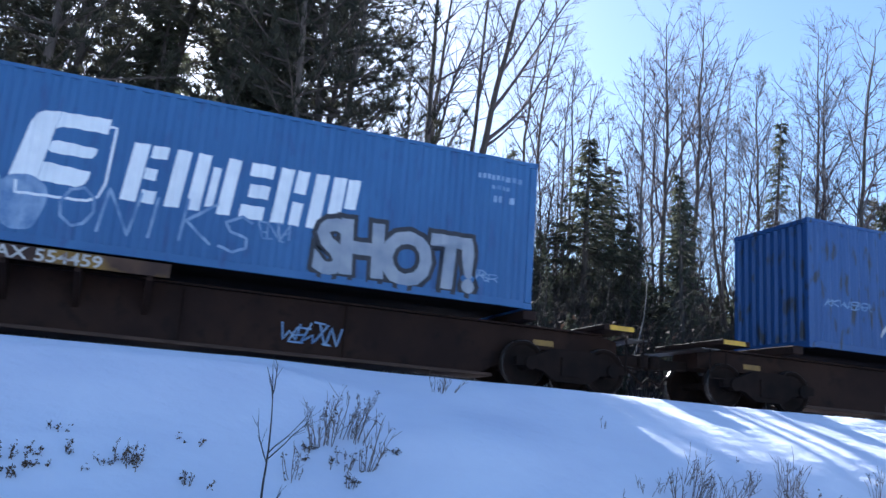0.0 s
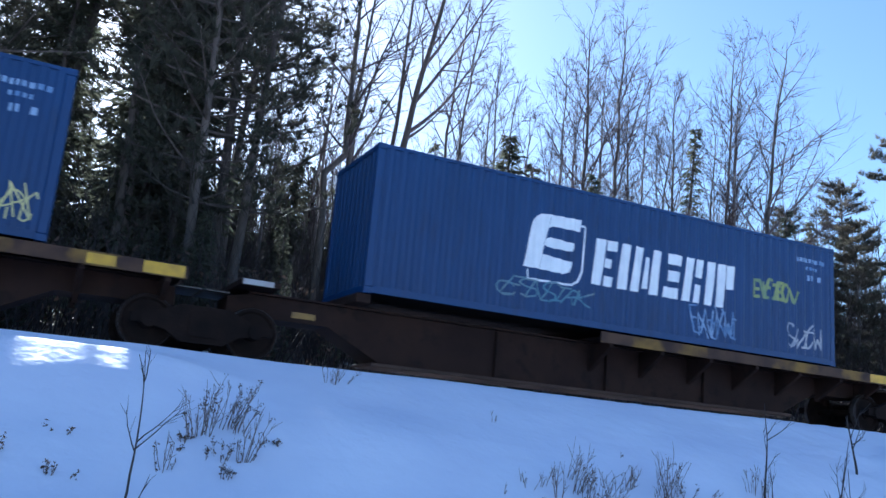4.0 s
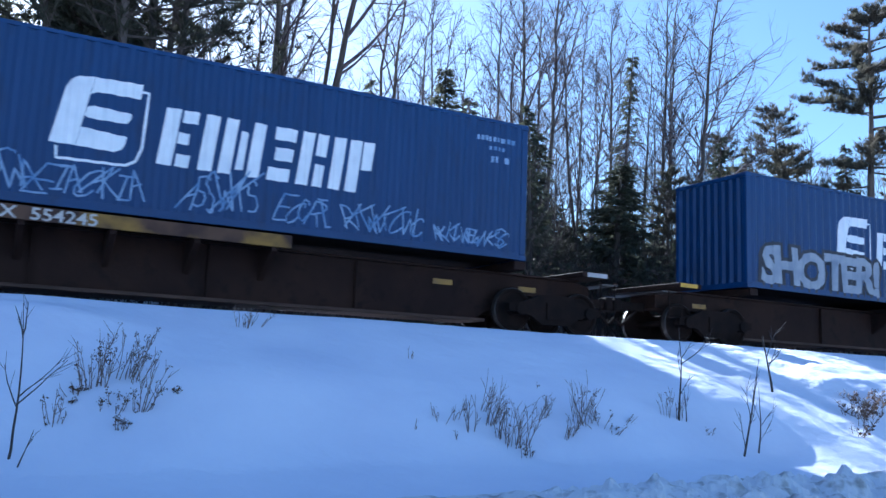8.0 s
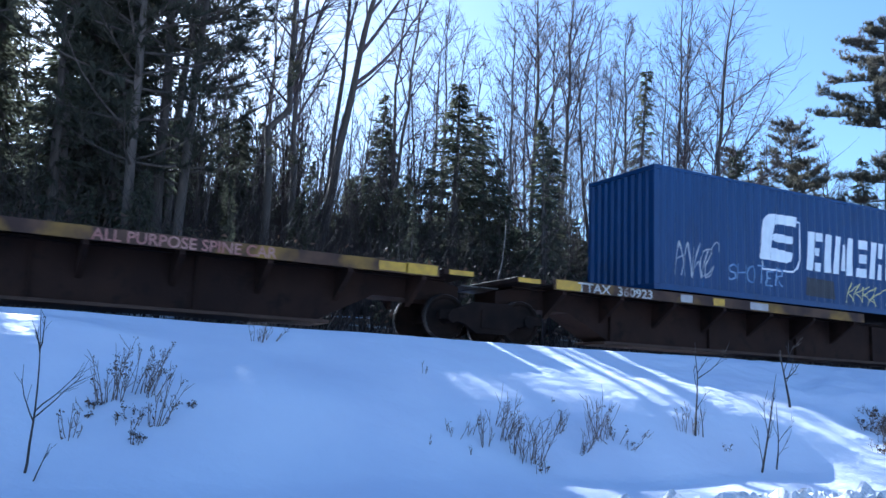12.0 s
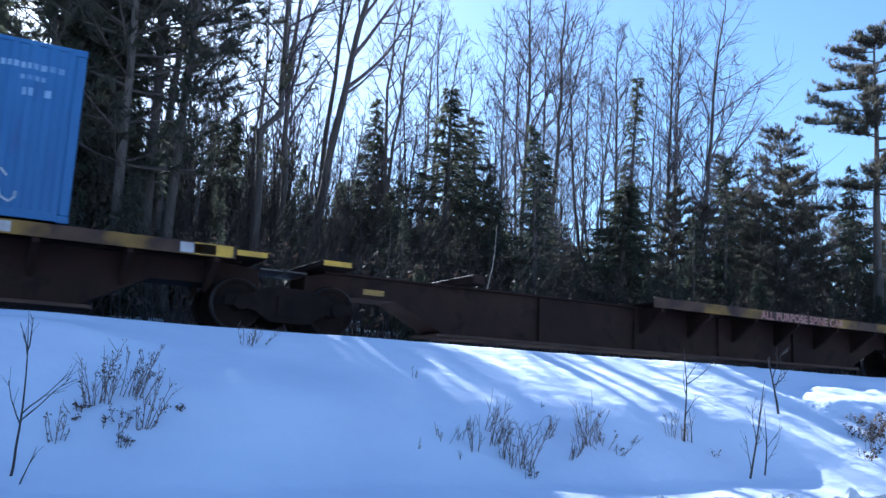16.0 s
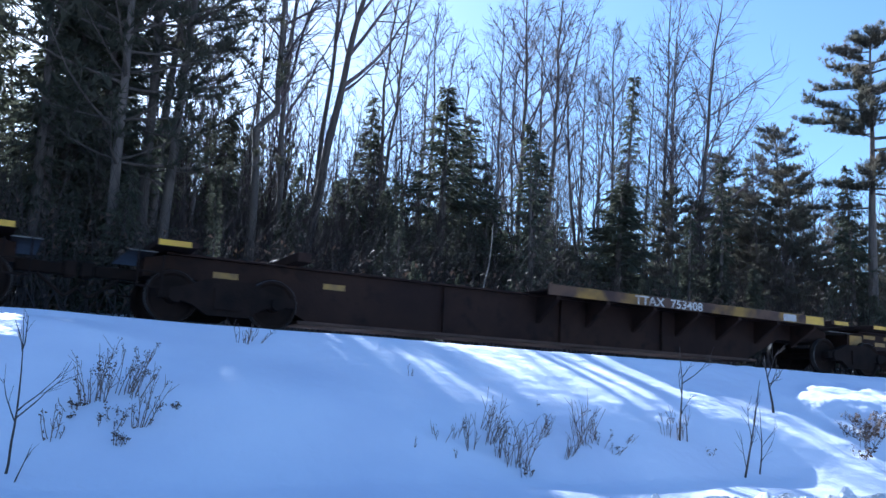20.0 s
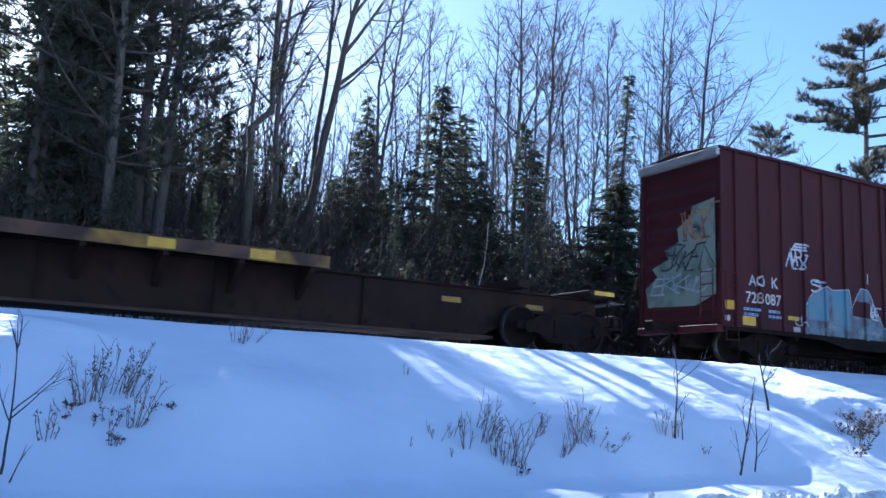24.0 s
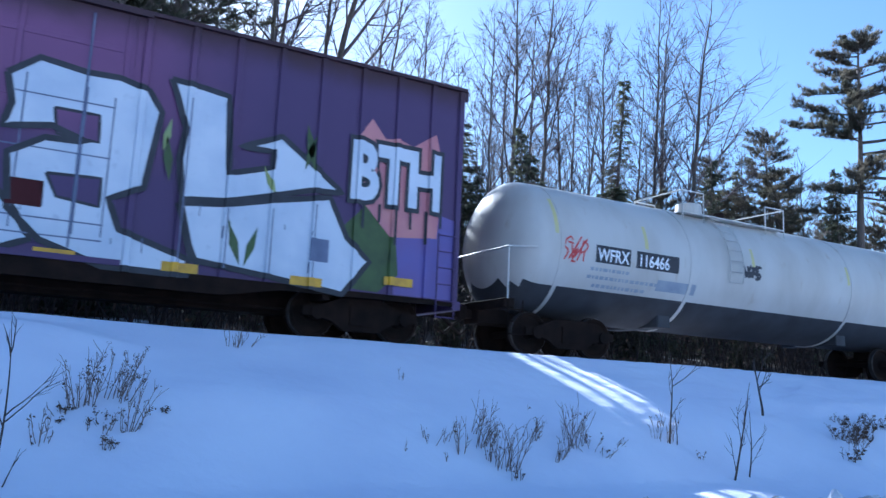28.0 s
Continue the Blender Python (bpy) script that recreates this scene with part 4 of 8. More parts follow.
def spine_car(left, right, p0, p1, lk, rk, text, text_at, seed):
    rnd = random.Random(seed)
    mid = (left + right) / 2
    c = thing("spine_car", "brown rusted spine car with deep center beam and narrow tan platform", "railway car", "spine cars of the train")
    L, R = left - mid, right - mid
    a, b = p0 - mid, p1 - mid
    la, rb = (1.0 if lk == "coupled" else 0.45), (1.0 if rk == "coupled" else 0.45)
    x0, x1 = L + la, R - rb
    k0, k1 = x0 + 3.0, x1 - 3.0
    web = [(x0, 0.80), (x0, 1.12), (x0 + 0.4, 1.20), (x1 - 0.4, 1.20), (x1, 1.12), (x1, 0.80), (x1 - 1.9, 0.80), (k1, 0.24), (k0, 0.24), (x0 + 1.9, 0.80)]
    part("center_beam", prism(bmesh.new(), web, -0.44, 0.44), SPINE, c)
    part("bottom_flange", box_bm(k0 - 0.2, k1 + 0.2, -0.56, 0.56, 0.17, 0.236, bevel=0.01), FLANGE, c, "rust-brown bottom flange plate")
    part("top_flange", box_bm(x0 + 0.35, x1 - 0.35, -0.54, 0.54, 1.204, 1.245, bevel=0.008), SPINE, c)
    n = int((x1 - x0) / 2.6)
    for i in range(1, n):
        x = x0 + (x1 - x0) * i / n
        if k0 < x < k1:
            part("web_stiffener", box_bm(x - 0.012, x + 0.012, -0.52, -0.442, 0.25, 1.19), SPINE, c)
    # the platform with its two edge sills and cantilever arms
    part("platform_deck", box_bm(a, b, -1.18, 1.18, 1.26, 1.285), SPINE, c, "steel platform deck for trailer wheels")
    for sy in (-1, 1):
        y = sorted((sy * 1.185, sy * 1.235))
        part("edge_sill", box_bm(a, b, *y, 1.17, 1.40, bevel=0.008), STRIP, c, "weathered tan edge sill")
    for i in range(7):
        x = a + 0.3 + (b - a - 0.6) * i / 6
        for sy in (-1, 1):
            bm = bmesh.new()
            o = [(0.44 * sy, 0.62), (0.44 * sy, 1.19), (1.18 * sy, 1.19), (1.18 * sy, 1.10)]
            va = [bm.verts.new((x - 0.05, y, z)) for y, z in o]
            vb = [bm.verts.new((x + 0.05, y, z)) for y, z in o]
            bm.faces.new(va), bm.faces.new(vb[::-1])
            for q in range(4):
                bm.faces.new((va[q], vb[q], vb[(q + 1) % 4], va[(q + 1) % 4]))
            bmesh.ops.recalc_face_normals(bm, faces=bm.faces)
            part("cantilever_arm", bm, SPINE, c)
    # container pedestals at the beam's free half
    for x in (-5.95, 5.95):
        if not a < x < b:
            part("container_bracket", box_bm(x - 0.14, x + 0.14, -1.16, 1.16, 1.246, 1.425, bevel=0.015), SPINE, c)
        else:
            part("container_bracket", box_bm(x - 0.14, x + 0.14, -1.12, 1.12, 1.287, 1.425, bevel=0.015), SPINE, c)
    # reflective tape
    x = a + 0.15
    while x < b - 0.5:
        w = rnd.choice((0.35, 0.45, 0.6))
        clear = not text or not text_at - 0.6 < x - a < text_at + (3.6 if "PURPOSE" in text else 5.6 if len(text) > 17 else 2.7)
        if rnd.random() < 0.45 and clear:
            part("reflective_tape", box_bm(x, x + w, -1.2385, -1.2355, 1.20, 1.37), YELLOW if rnd.random() < 0.7 else GREY_TAPE, c)
        x += w + rnd.uniform(0.5, 1.3)
    near_end = b if R - b < a - L else a
    s = -1 if near_end == b else 1
    e = sorted((near_end + s * 0.05, near_end + s * 0.72))
    part("reflective_tape", box_bm(*e, -1.2385, -1.2355, 1.19, 1.385), YELLOW, c, "bright yellow reflective tape")
    far = (x0 + 1.2) if s == -1 else (x1 - 1.9)
    for q in range(rnd.choice((1, 1, 2))):
        xq = far + s * -1 * q * -0.1 + (1 if s == -1 else -1) * q * 2.2
        part("reflective_tape", box_bm(xq, xq + 0.45, -0.446 if k0 < xq < k1 - 0.5 else -0.4435, -0.4415, 0.88, 0.99), OLD_YELLOW, c)
    # end frames
    for way, x, kind in ((-1, x0, lk), (1, x1, rk)):
        e = sorted((x - way * 0.05, x - way * 0.75))
        part("end_crossbeam", box_bm(*e, -1.2, 1.2, 1.247, 1.36, bevel=0.012), SPINE, c)
        e2 = sorted((x - way * 0.08, x - way * 0.62))
        part("reflective_tape", box_bm(*e2, -1.204, -1.2012, 1.255, 1.35), YELLOW if rnd.random() < 0.6 else GREY_TAPE, c)
        if kind == "coupled":
            e = sorted((x - way * 0.1, x + way * 0.35))
            part("walkway_grating", box_bm(*e, -1.05, 1.05, 1.13, 1.155), WALKWAY, c, "grimy metal end walkway")
            coupler_at(c, x, way)
            truck_at(c, x - way * 1.35)
            for y in (-1.12, 1.12):
                a0, a1 = x - way * 0.2, x + way * 0.2
                ladder_of("step_ladder", c, [((a0, y, 1.1), (a0, y, 0.45)), ((a1, y, 1.14), (a1, y, 0.55))], [((a0, y, z), (a1, y, z)) for z in (0.55, 0.8)], IRON, 0.018)
        else:
            e = sorted((x, x + way * 0.42))
            part("walkway_grating", box_bm(*e, -0.55, 0.55, 1.14, 1.165), WALKWAY, c, "grimy metal end walkway")
    if seed == 113:
        part("end_panel", box_bm(x0 + 0.1, x0 + 0.62, -0.449, -0.4415, 0.84, 1.12, bevel=0.0), OLD_YELLOW, c, "yellow painted end of the beam")
        for u, w in ((0.7, 0.5), (1.6, 0.5), (2.6, 0.45), (3.3, 0.35)):
            part("reflective_tape", box_bm(x0 + u, x0 + u + w, -0.4490, -0.4415, 1.06, 1.16), OLD_YELLOW, c)
    if rk == "shared":
        truck_at(c, R)
    if text:
        t = words(text, 0.275, a + text_at, 1.188, 0.004, 0, 1.0 if "PURPOSE" in text else 1.22)
        for v in t.verts:
            v.co.y = -1.2405
        bmesh.ops.recalc_face_normals(t, faces=t.faces)
        tagged(part("lettering", t, RUSTY_WHITE if "PURPOSE" in text else STENCIL, c), "worn white stencilled lettering", kind="stuff")
    if seed == 100:
        t = ribbon(fine(scrawl(seed, rnd.uniform(-4, 3), 0.42, rnd.uniform(0.9, 1.8), 0.35, rnd.choice((4, 5))), 0.08), 0.035)
        for v in t.verts:
            v.co.y += -0.5235
        tagged(part("graffiti", t, PALE_SPRAY, c), "faint pale tag", kind="stuff")
    cars.append((c, mid))
    return c


for n, u in enumerate(UNITS):
    spine_car(*u, 100 + n)

# ---- boxcars ----
BL, BH, BHALF, BZ = 16.4, 4.37, 1.42, 0.87     # length, side height, half width, sill above the rail


def box_wall(x0, x1, flipped=False):
    """A ribbed side wall in car-end coordinates, its outer plane at y = 0."""
    xs = sorted({x0, x1, *rib_breaks(x0, x1)})
    V, F = [], []
    for x in xs:
        y = rib_depth(x)
        V += [(x - BL / 2, y, BZ), (x - BL / 2, y, BZ + BH - 0.06), (x - BL / 2, 0.09, BZ), (x - BL / 2, 0.09, BZ + BH - 0.06)]
    for i in range(len(xs) - 1):
        a, b = 4 * i, 4 * i + 4
        F += [(a, b, b + 1, a + 1), (a + 2, a + 3, b + 3, b + 2), (a + 1, b + 1, b + 3, a + 3), (a, a + 2, b + 2, b)]
    return mesh_of("side_wall", V, F)


def car_end():
    """A pressed steel end wall with rounded horizontal ribs, facing -x."""
    V, F = [], []
    zs = spread([(BZ + 0.02, BZ + BH - 0.25, 0.05)])
    ys = (-BHALF + 0.06, -1.22, -1.1, 1.1, 1.22, BHALF - 0.06)
    for z in zs:
        u = ((z - BZ) / 0.46) % 1
        d = -0.05 * max(0.0, math.sin(math.pi * min(1, u / 0.62))) if u < 0.62 else 0.0
        for k, y in enumerate(ys):
            V.append((d if k in (2, 3) else 0.0, y, z))
    w = len(ys)
    for j in range(len(zs) - 1):
        for i in range(w - 1):
            F.append((j * w + i, (j + 1) * w + i, (j + 1) * w + i + 1, j * w + i + 1))
    return mesh_of("end_wall", V, F)


def on_car(c, bm, mat, label="", lift=0.004, name="graffiti", whole=False):
    drape(bm, -BHALF, rib_depth, rib_breaks, lift)
    for v in bm.verts:
        v.co.x -= BL / 2
        v.co.z += BZ
    return [part(name, piece, mat, c, label) for piece in ([bm] if whole or name in ("lettering", "stencil_text") else islands(bm))][0]


def car_tag(c, seed, x, z, w, h, letters, mat, brush=0.05, label="spray-painted tag", lift=0.005):
    tagged(on_car(c, ribbon(fine(scrawl(seed, x, z, w, h, letters), 0.08), brush), mat, label, lift, whole=True), label, kind="stuff")


def boxcar(label, paint, door_paint=None):
    c = thing("boxcar", label, "boxcar", "boxcars of the train")
    part("side_wall", box_wall(0, 6.42), paint, c, at=(0, -BHALF, 0))
    part("side_wall", box_wall(10.02, BL), paint, c, at=(0, -BHALF, 0))
    part("side_wall", box_wall(0, BL), paint, c, at=pose(0, BHALF, 0, rz=180))
    # the plug door between its two posts
    dx0, dx1 = 6.42 - BL / 2, 10.02 - BL / 2
    door = part("sliding_door", box_bm(dx0 + 0.01, dx1 - 0.01, -BHALF + 0.036, -BHALF + 0.085, BZ + 0.10, BZ + BH - 0.12), paint, c, "flush steel sliding door")
    for x in (dx0 + 0.12, dx0 + 0.98, dx0 + 1.86, dx1 - 0.12):
        part("door_post", box_bm(x - 0.045, x + 0.045, -BHALF + 0.012, -BHALF + 0.035, BZ + 0.12, BZ + BH - 0.14, bevel=0.006), door_paint or paint, door)
    for z in (0.32, 1.42, 2.5, 3.55):
        part("door_rib", box_bm(dx0 + 0.2, dx1 - 0.2, -BHALF + 0.02, -BHALF + 0.0355, BZ + z, BZ + z + 0.10, bevel=0.006), door_paint or paint, door)
    for x in (dx0 + 0.55, dx0 + 1.42, dx1 - 0.7):
        part("lock_rod", rods("lock_rod", [((x, -BHALF + 0.0, BZ + 0.2), (x, -BHALF + 0.0, BZ + BH - 0.25))], 0.017), SPRAY_AND_SHADOW if door_paint else paint, door)
    part("door_track", box_bm(dx0 - 3.4, dx1 + 0.2, -BHALF - 0.05, -BHALF + 0.02, BZ + BH - 0.115, BZ + BH - 0.065), paint, c)
    part("door_sill", box_bm(dx0 - 0.1, dx1 + 0.1, -BHALF - 0.03, -BHALF + 0.09, BZ + 0.0, BZ + 0.095), paint, c)
    end = car_end()
    for at in ((-BL / 2 + 0.06, 0, 0), pose(BL / 2 - 0.06, 0, 0, rz=180)):
        part("end_wall", end, paint, c, "ribbed pressed-steel end wall", at=at)
    for sx in (-1, 1):
        for sy in (-1, 1):
            xs = sorted((sx * (BL / 2 - 0.12), sx * (BL / 2 + 0.0)))
            ys = sorted((sy * (BHALF - 0.10), sy * (BHALF + 0.004)))
            part("corner_post", box_bm(*xs, *ys, BZ + 0.002, BZ + BH - 0.07, bevel=0.015), paint, c)
        xs = sorted((sx * (BL / 2 - 0.10), sx * (BL / 2 + 0.10)))
        part("end_header", box_bm(*xs, -BHALF + 0.02, BHALF - 0.02, BZ + BH - 0.24, BZ + BH - 0.02, bevel=0.02), ROOF_METAL if sx < 0 else paint, c, "weathered grey end plate under the roof")
        part("end_sill", box_bm(*xs, -BHALF + 0.04, BHALF - 0.04, BZ - 0.16, BZ + 0.02, bevel=0.015), paint, c)
        coupler_at(c, sx * (BL / 2 + 0.02), sx)
        truck_at(c, sx * (BL / 2 - 1.85))
        # ladder irons at the corner
        x, y = sx * (BL / 2 - 0.30), -BHALF - 0.045
        ladder_of("side_ladder", c, [((x + d, y, BZ - 0.35), (x + d, y, BZ + 1.3)) for d in (-0.2, 0.2)],
                  [((x - 0.2, y, BZ - 0.33 + 0.32 * k), (x + 0.2, y, BZ - 0.33 + 0.32 * k)) for k in range(6)], paint)
        xe = sx * (BL / 2 + 0.06)
        ladder_of("end_ladder", c, [((xe, y, BZ), (xe, y, BZ + 1.4)) for y in (-1.2, -0.8)], [((xe, -1.2, BZ + 0.1 + 0.3 * k), (xe, -0.8, BZ + 0.1 + 0.3 * k)) for k in range(5)], paint)
    # roof with cross ribs
    V, F = [], []
    xs = spread([(-BL / 2 - 0.04, BL / 2 + 0.04, 0.2)])
    for i, x in enumerate(xs):
        lift = 0.03 if i % 5 == 0 else 0.0
        for y, z in ((-BHALF - 0.03, -0.065), (-BHALF - 0.03, 0.0), (0, 0.09 + lift), (BHALF + 0.03, 0.0), (BHALF + 0.03, -0.065)):
            V.append((x, y, BZ + BH + z))
    for i in range(len(xs) - 1):
        for k in range(5):
            F.append((5 * i + k, 5 * i + (k + 1) % 5, 5 * i + 5 + (k + 1) % 5, 5 * i + 5 + k))
    F += [tuple(range(4, -1, -1)), tuple(5 * (len(xs) - 1) + k for k in range(5))]
    part("roof", mesh_of("roof", V, F), paint, c, "shallow-pitched ribbed steel roof")
    # underframe
    part("center_sill", box_bm(-BL / 2 + 0.3, BL / 2 - 0.3, -0.28, 0.28, 0.42, BZ + 0.02, bevel=0.01), IRON, c)
    for sy in (-1, 1):
        ys = sorted((sy * (BHALF - 0.06), sy * (BHALF - 0.012)))
        o = [(-BL / 2 + 0.1, BZ), (BL / 2 - 0.1, BZ), (BL / 2 - 0.1, BZ - 0.10), (4.6, BZ - 0.12), (3.6, BZ - 0.30), (-3.6, BZ - 0.30), (-4.6, BZ - 0.12), (-BL / 2 + 0.1, BZ - 0.10)]
        part("side_sill", prism(bmesh.new(), o, *ys), IRON, c)
    for x in (-5.5, -2.6, 0, 2.6, 5.5):
        part("cross_bearer", box_bm(x - 0.07, x + 0.07, -1.34, 1.34, BZ - 0.2, BZ - 0.01), IRON, c)
    bm = bmesh.new()
    disc(bm, -1.1, 0.45, 0.17, -0.9, -0.2, 14)
    part("brake_cylinder", bm, IRON, c)
    for a, b in (((-6, -0.6, 0.5), (6, -0.6, 0.5)), ((-3, 0.6, 0.48), (5, 0.6, 0.48))):
        part("brake_rod", rods("brake_rod", [(a, b)], 0.025), IRON, c)
    return c


def tape_on(c, x, z, w, h, mat=YELLOW):
    on_car(c, flat([[(x, z), (x + w, z), (x + w, z + h), (x, z + h)]]), mat, "", 0.006, "reflective_tape")


def bars_on(c, seed, x, z, w, rows, h, mat):
    rnd = random.Random(seed)
    q = []
    for r in range(rows):
        u = x
        while u < x + w:
            k = rnd.uniform(0.04, 0.12)
            zz = z - r * h * 1.8
            q.append([(u, zz), (u + k, zz), (u + k, zz + h), (u, zz + h)])
            u += k + 0.03
    tagged(on_car(c, flat(q), mat, "", 0.006, "stencil_text"), kind="stuff")


def blob_outline(seed, x, z, w, h, n=18, rough=0.18):
    rnd = random.Random(seed)
    return [(x + w / 2 + w / 2 * math.cos(t) * rnd.uniform(1 - rough, 1), z + h / 2 + h / 2 * math.sin(t) * rnd.uniform(1 - rough, 1)) for t in [2 * math.pi * k / n for k in range(n)]]


def make_red_boxcar():
    c = boxcar("oxide-red ribbed steel boxcar with blue, lilac and tan graffiti", MAROON)
    tagged(on_car(c, words("AO  K", 0.38, 0.98, 1.04, 0.004), WHITE_SPRAY, "white stencilled lettering", 0.006, "lettering"), "worn white stencilled lettering", kind="stuff")
    tagged(on_car(c, words("728 087", 0.38, 0.86, 0.62, 0.004), STENCIL, "worn white stencilled number", 0.006, "lettering"), "worn white stencilled lettering", kind="stuff")
    bars_on(c, 1, 0.8, 0.42, 0.45, 2, 0.07, PALE_SPRAY)
    bars_on(c, 2, 1.65, 0.42, 0.4, 2, 0.07, PALE_SPRAY)
    for x, z, w, h in ((0.14, 0.40, 0.34, 0.22), (0.75, 0.06, 0.45, 0.22), (2.35, 0.30, 0.4, 0.10), (15.0, 0.05, 0.4, 0.2), (15.75, 0.22, 0.3, 0.2), (7.2, 0.03, 0.5, 0.12)):
        tape_on(c, x, z, w, h)
    tape_on(c, 0.1, 0.12, 0.22, 0.13, GREY_TAPE)
    tape_on(c, 2.55, 0.02, 0.25, 0.12, GREY_TAPE)
    tape_on(c, 15.78, 0.03, 0.2, 0.12, GREY_TAPE)
    car_tag(c, 201, 2.4, 1.62, 0.6, 0.5, 3, WHITE_SPRAY, 0.045)
    car_tag(c, 202, 2.6, 2.12, 0.35, 0.15, 1, WHITE_SPRAY, 0.05)
    # light blue lettering, far gone
    cloud = [(2.94, -0.02), (2.97, 0.73), (3.35, 1.1), (3.86, 1.29), (4.07, 1.2), (4.75, 1.28), (4.84, 0.79), (5.08, 1.18), (5.24, 1.36), (5.58, 1.28), (5.74, 0.99), (6.36, 0.0), (5.33, -0.03), (3.96, -0.01)]
    on_car(c, flat([cloud]), FADED_BLUE, "faded grey-blue spray ground", 0.004)
    for o in ([(3.08, 0.87), (3.8, 1.23), (3.86, 0.4), (3.12, 0.37)], [(4.04, 1.16), (4.75, 1.27), (4.74, 0.27), (4.09, 0.3)]):
        on_car(c, flat([o]), CYAN_SPRAY, "light blue spray-painted letters", 0.007)
        on_car(c, ribbon(fine([o + o[:1]], 0.1), 0.035), SPRAY_AND_SHADOW, "", 0.0085)
    on_car(c, flat([[(4.86, 1.02), (5.62, 0.98), (5.58, 0.56), (4.86, 0.60)]]), MAROON, "", 0.009)
    on_car(c, ribbon(fine([cloud[1:12]], 0.1), 0.024), WHITE_SPRAY, "white spray edge", 0.008)
    car_tag(c, 203, 3.2, 1.1, 0.5, 0.3, 2, WHITE_SPRAY, 0.05)
    car_tag(c, 204, 2.6, 0.18, 0.4, 0.28, 2, WHITE_SPRAY, 0.03)
    car_tag(c, 205, 5.2, 0.55, 0.7, 0.45, 3, WHITE_SPRAY, 0.04)
    # lilac piece with a white edge
    body = [(6.64, 0.25), (6.92, 0.66), (7.11, 1.1), (7.71, 1.25), (8.26, 1.21), (8.73, 1.3), (9.12, 1.27), (9.51, 1.2), (9.7, 1.1), (10.11, 1.19), (10.26, 0.96), (10.22, 0.66), (10.49, 0.23), (10.44, -0.06), (8.96, -0.02), (7.16, -0.03), (7.02, 0.25)]
    on_car(c, flat([body]), LILAC_SPRAY, "lilac spray-painted letters", 0.030)
    on_car(c, ribbon(fine([body + body[:1]], 0.1), 0.036), WHITE_SPRAY, "", 0.033)
    hump = lambda x, w, z0, z1: [(x, z0), (x + 0.04, (z0 + z1) / 2), (x + 0.3 * w, z1), (x + 0.75 * w, z1 - 0.03), (x + w, z0 + 0.1)]
    inner = [hump(7.2, 0.42, 0.50, 1.08), hump(7.35, 0.18, 0.62, 0.92), hump(7.72, 0.34, 0.52, 1.12), hump(8.2, 0.52, 0.48, 1.12), hump(8.38, 0.2, 0.6, 0.95), hump(8.85, 0.5, 0.46, 1.16), hump(9.42, 0.36, 0.5, 1.12),
             [(7.3, 0.72), (7.6, 0.72)], [(8.3, 0.75), (8.68, 0.72)], [(10.1, 1.06), (9.85, 1.08), (9.78, 0.84), (10.08, 0.8), (10.16, 0.62), (9.86, 0.52)]]
    on_car(c, ribbon(fine(inner, 0.08), 0.05), BLACK_SPRAY, "black letter lines", 0.034)
    courses = [[(7.12 + 0.03 * k, 0.44 - 0.13 * k), (8.8, 0.45 - 0.13 * k), (10.2 + 0.06 * k, 0.46 - 0.13 * k)] for k in range(4)]
    courses += [[(7.5 + 0.62 * q + 0.3 * (k % 2), 0.44 - 0.13 * k), (7.5 + 0.62 * q + 0.3 * (k % 2), 0.31 - 0.13 * k)] for k in range(3) for q in range(5)]
    on_car(c, ribbon(fine(courses, 0.08), 0.026), BLACK_SPRAY, "", 0.0345)
    on_car(c, words("TMS", 0.30, 7.2, 1.28, 0.012), WHITE_SPRAY, "small white letters", 0.032)
    car_tag(c, 208, 9.0, 1.2, 0.6, 0.25, 3, WHITE_SPRAY, 0.035, "", 0.032)
    car_tag(c, 209, 10.4, 1.62, 0.75, 0.7, 4, WHITE_SPRAY, 0.036)
    on_car(c, flat([blob_outline(77, 10.5, 0.02, 3.9, 0.95, 30, 0.22)]), RUST_CLOUD, "faded tan spray cloud", 0.0035)
    for o in ([(10.57, 1.24), (10.83, 1.27), (11.81, 1.13), (11.76, 0.78), (11.38, 0.78), (11.33, 0.23), (11.06, 0.2), (11.06, 0.79), (10.53, 0.9)], [(11.92, 1.1), (12.1, 1.12), (12.21, 0.18), (11.87, 0.19)], [(12.32, 0.84), (12.78, 1.06), (12.84, 0.28), (12.32, 0.19)], [(12.96, 0.99), (13.2, 1.02), (13.24, 0.18), (12.95, 0.2)], [(13.37, 0.9), (13.8, 1.26), (14.04, 1.02), (13.74, 0.8), (14.04, 0.34), (13.49, 0.16)]):
        on_car(c, flat([o]), TAN_SPRAY, "tan dripping graffiti letters", 0.006)
    car_tag(c, 217, 10.6, 0.05, 3.6, 0.9, 5, RUST_CLOUD, 0.035, "", 0.0075)
    car_tag(c, 210, 14.45, 1.5, 0.45, 0.6, 3, WHITE_SPRAY, 0.04)
    on_car(c, flat([[(14.35, 0.72), (14.85, 0.72), (14.85, 1.05), (14.35, 1.05)]]), SILVER_SPRAY, "", 0.005)
    on_car(c, flat([[(14.41, 0.78), (14.79, 0.78), (14.79, 0.99), (14.41, 0.99)]]), MAROON, "", 0.007)
    bars_on(c, 3, 7.4, 3.95, 0.55, 3, 0.08, PALE_SPRAY)
    tape_on(c, 5.5, 1.5, 0.05, 0.28, GREY_TAPE)
    # teal piece on the end that leads
    bm = flat([[(-1.05, 0.55), (-1.15, 1.05), (-0.7, 1.3), (-0.9, 1.55), (-0.3, 1.75), (-0.45, 2.0), (0.05, 2.15), (0.0, 2.5), (0.45, 2.75), (0.5, 3.0), (1.25, 3.1), (1.28, 0.75), (0.6, 0.5)]])
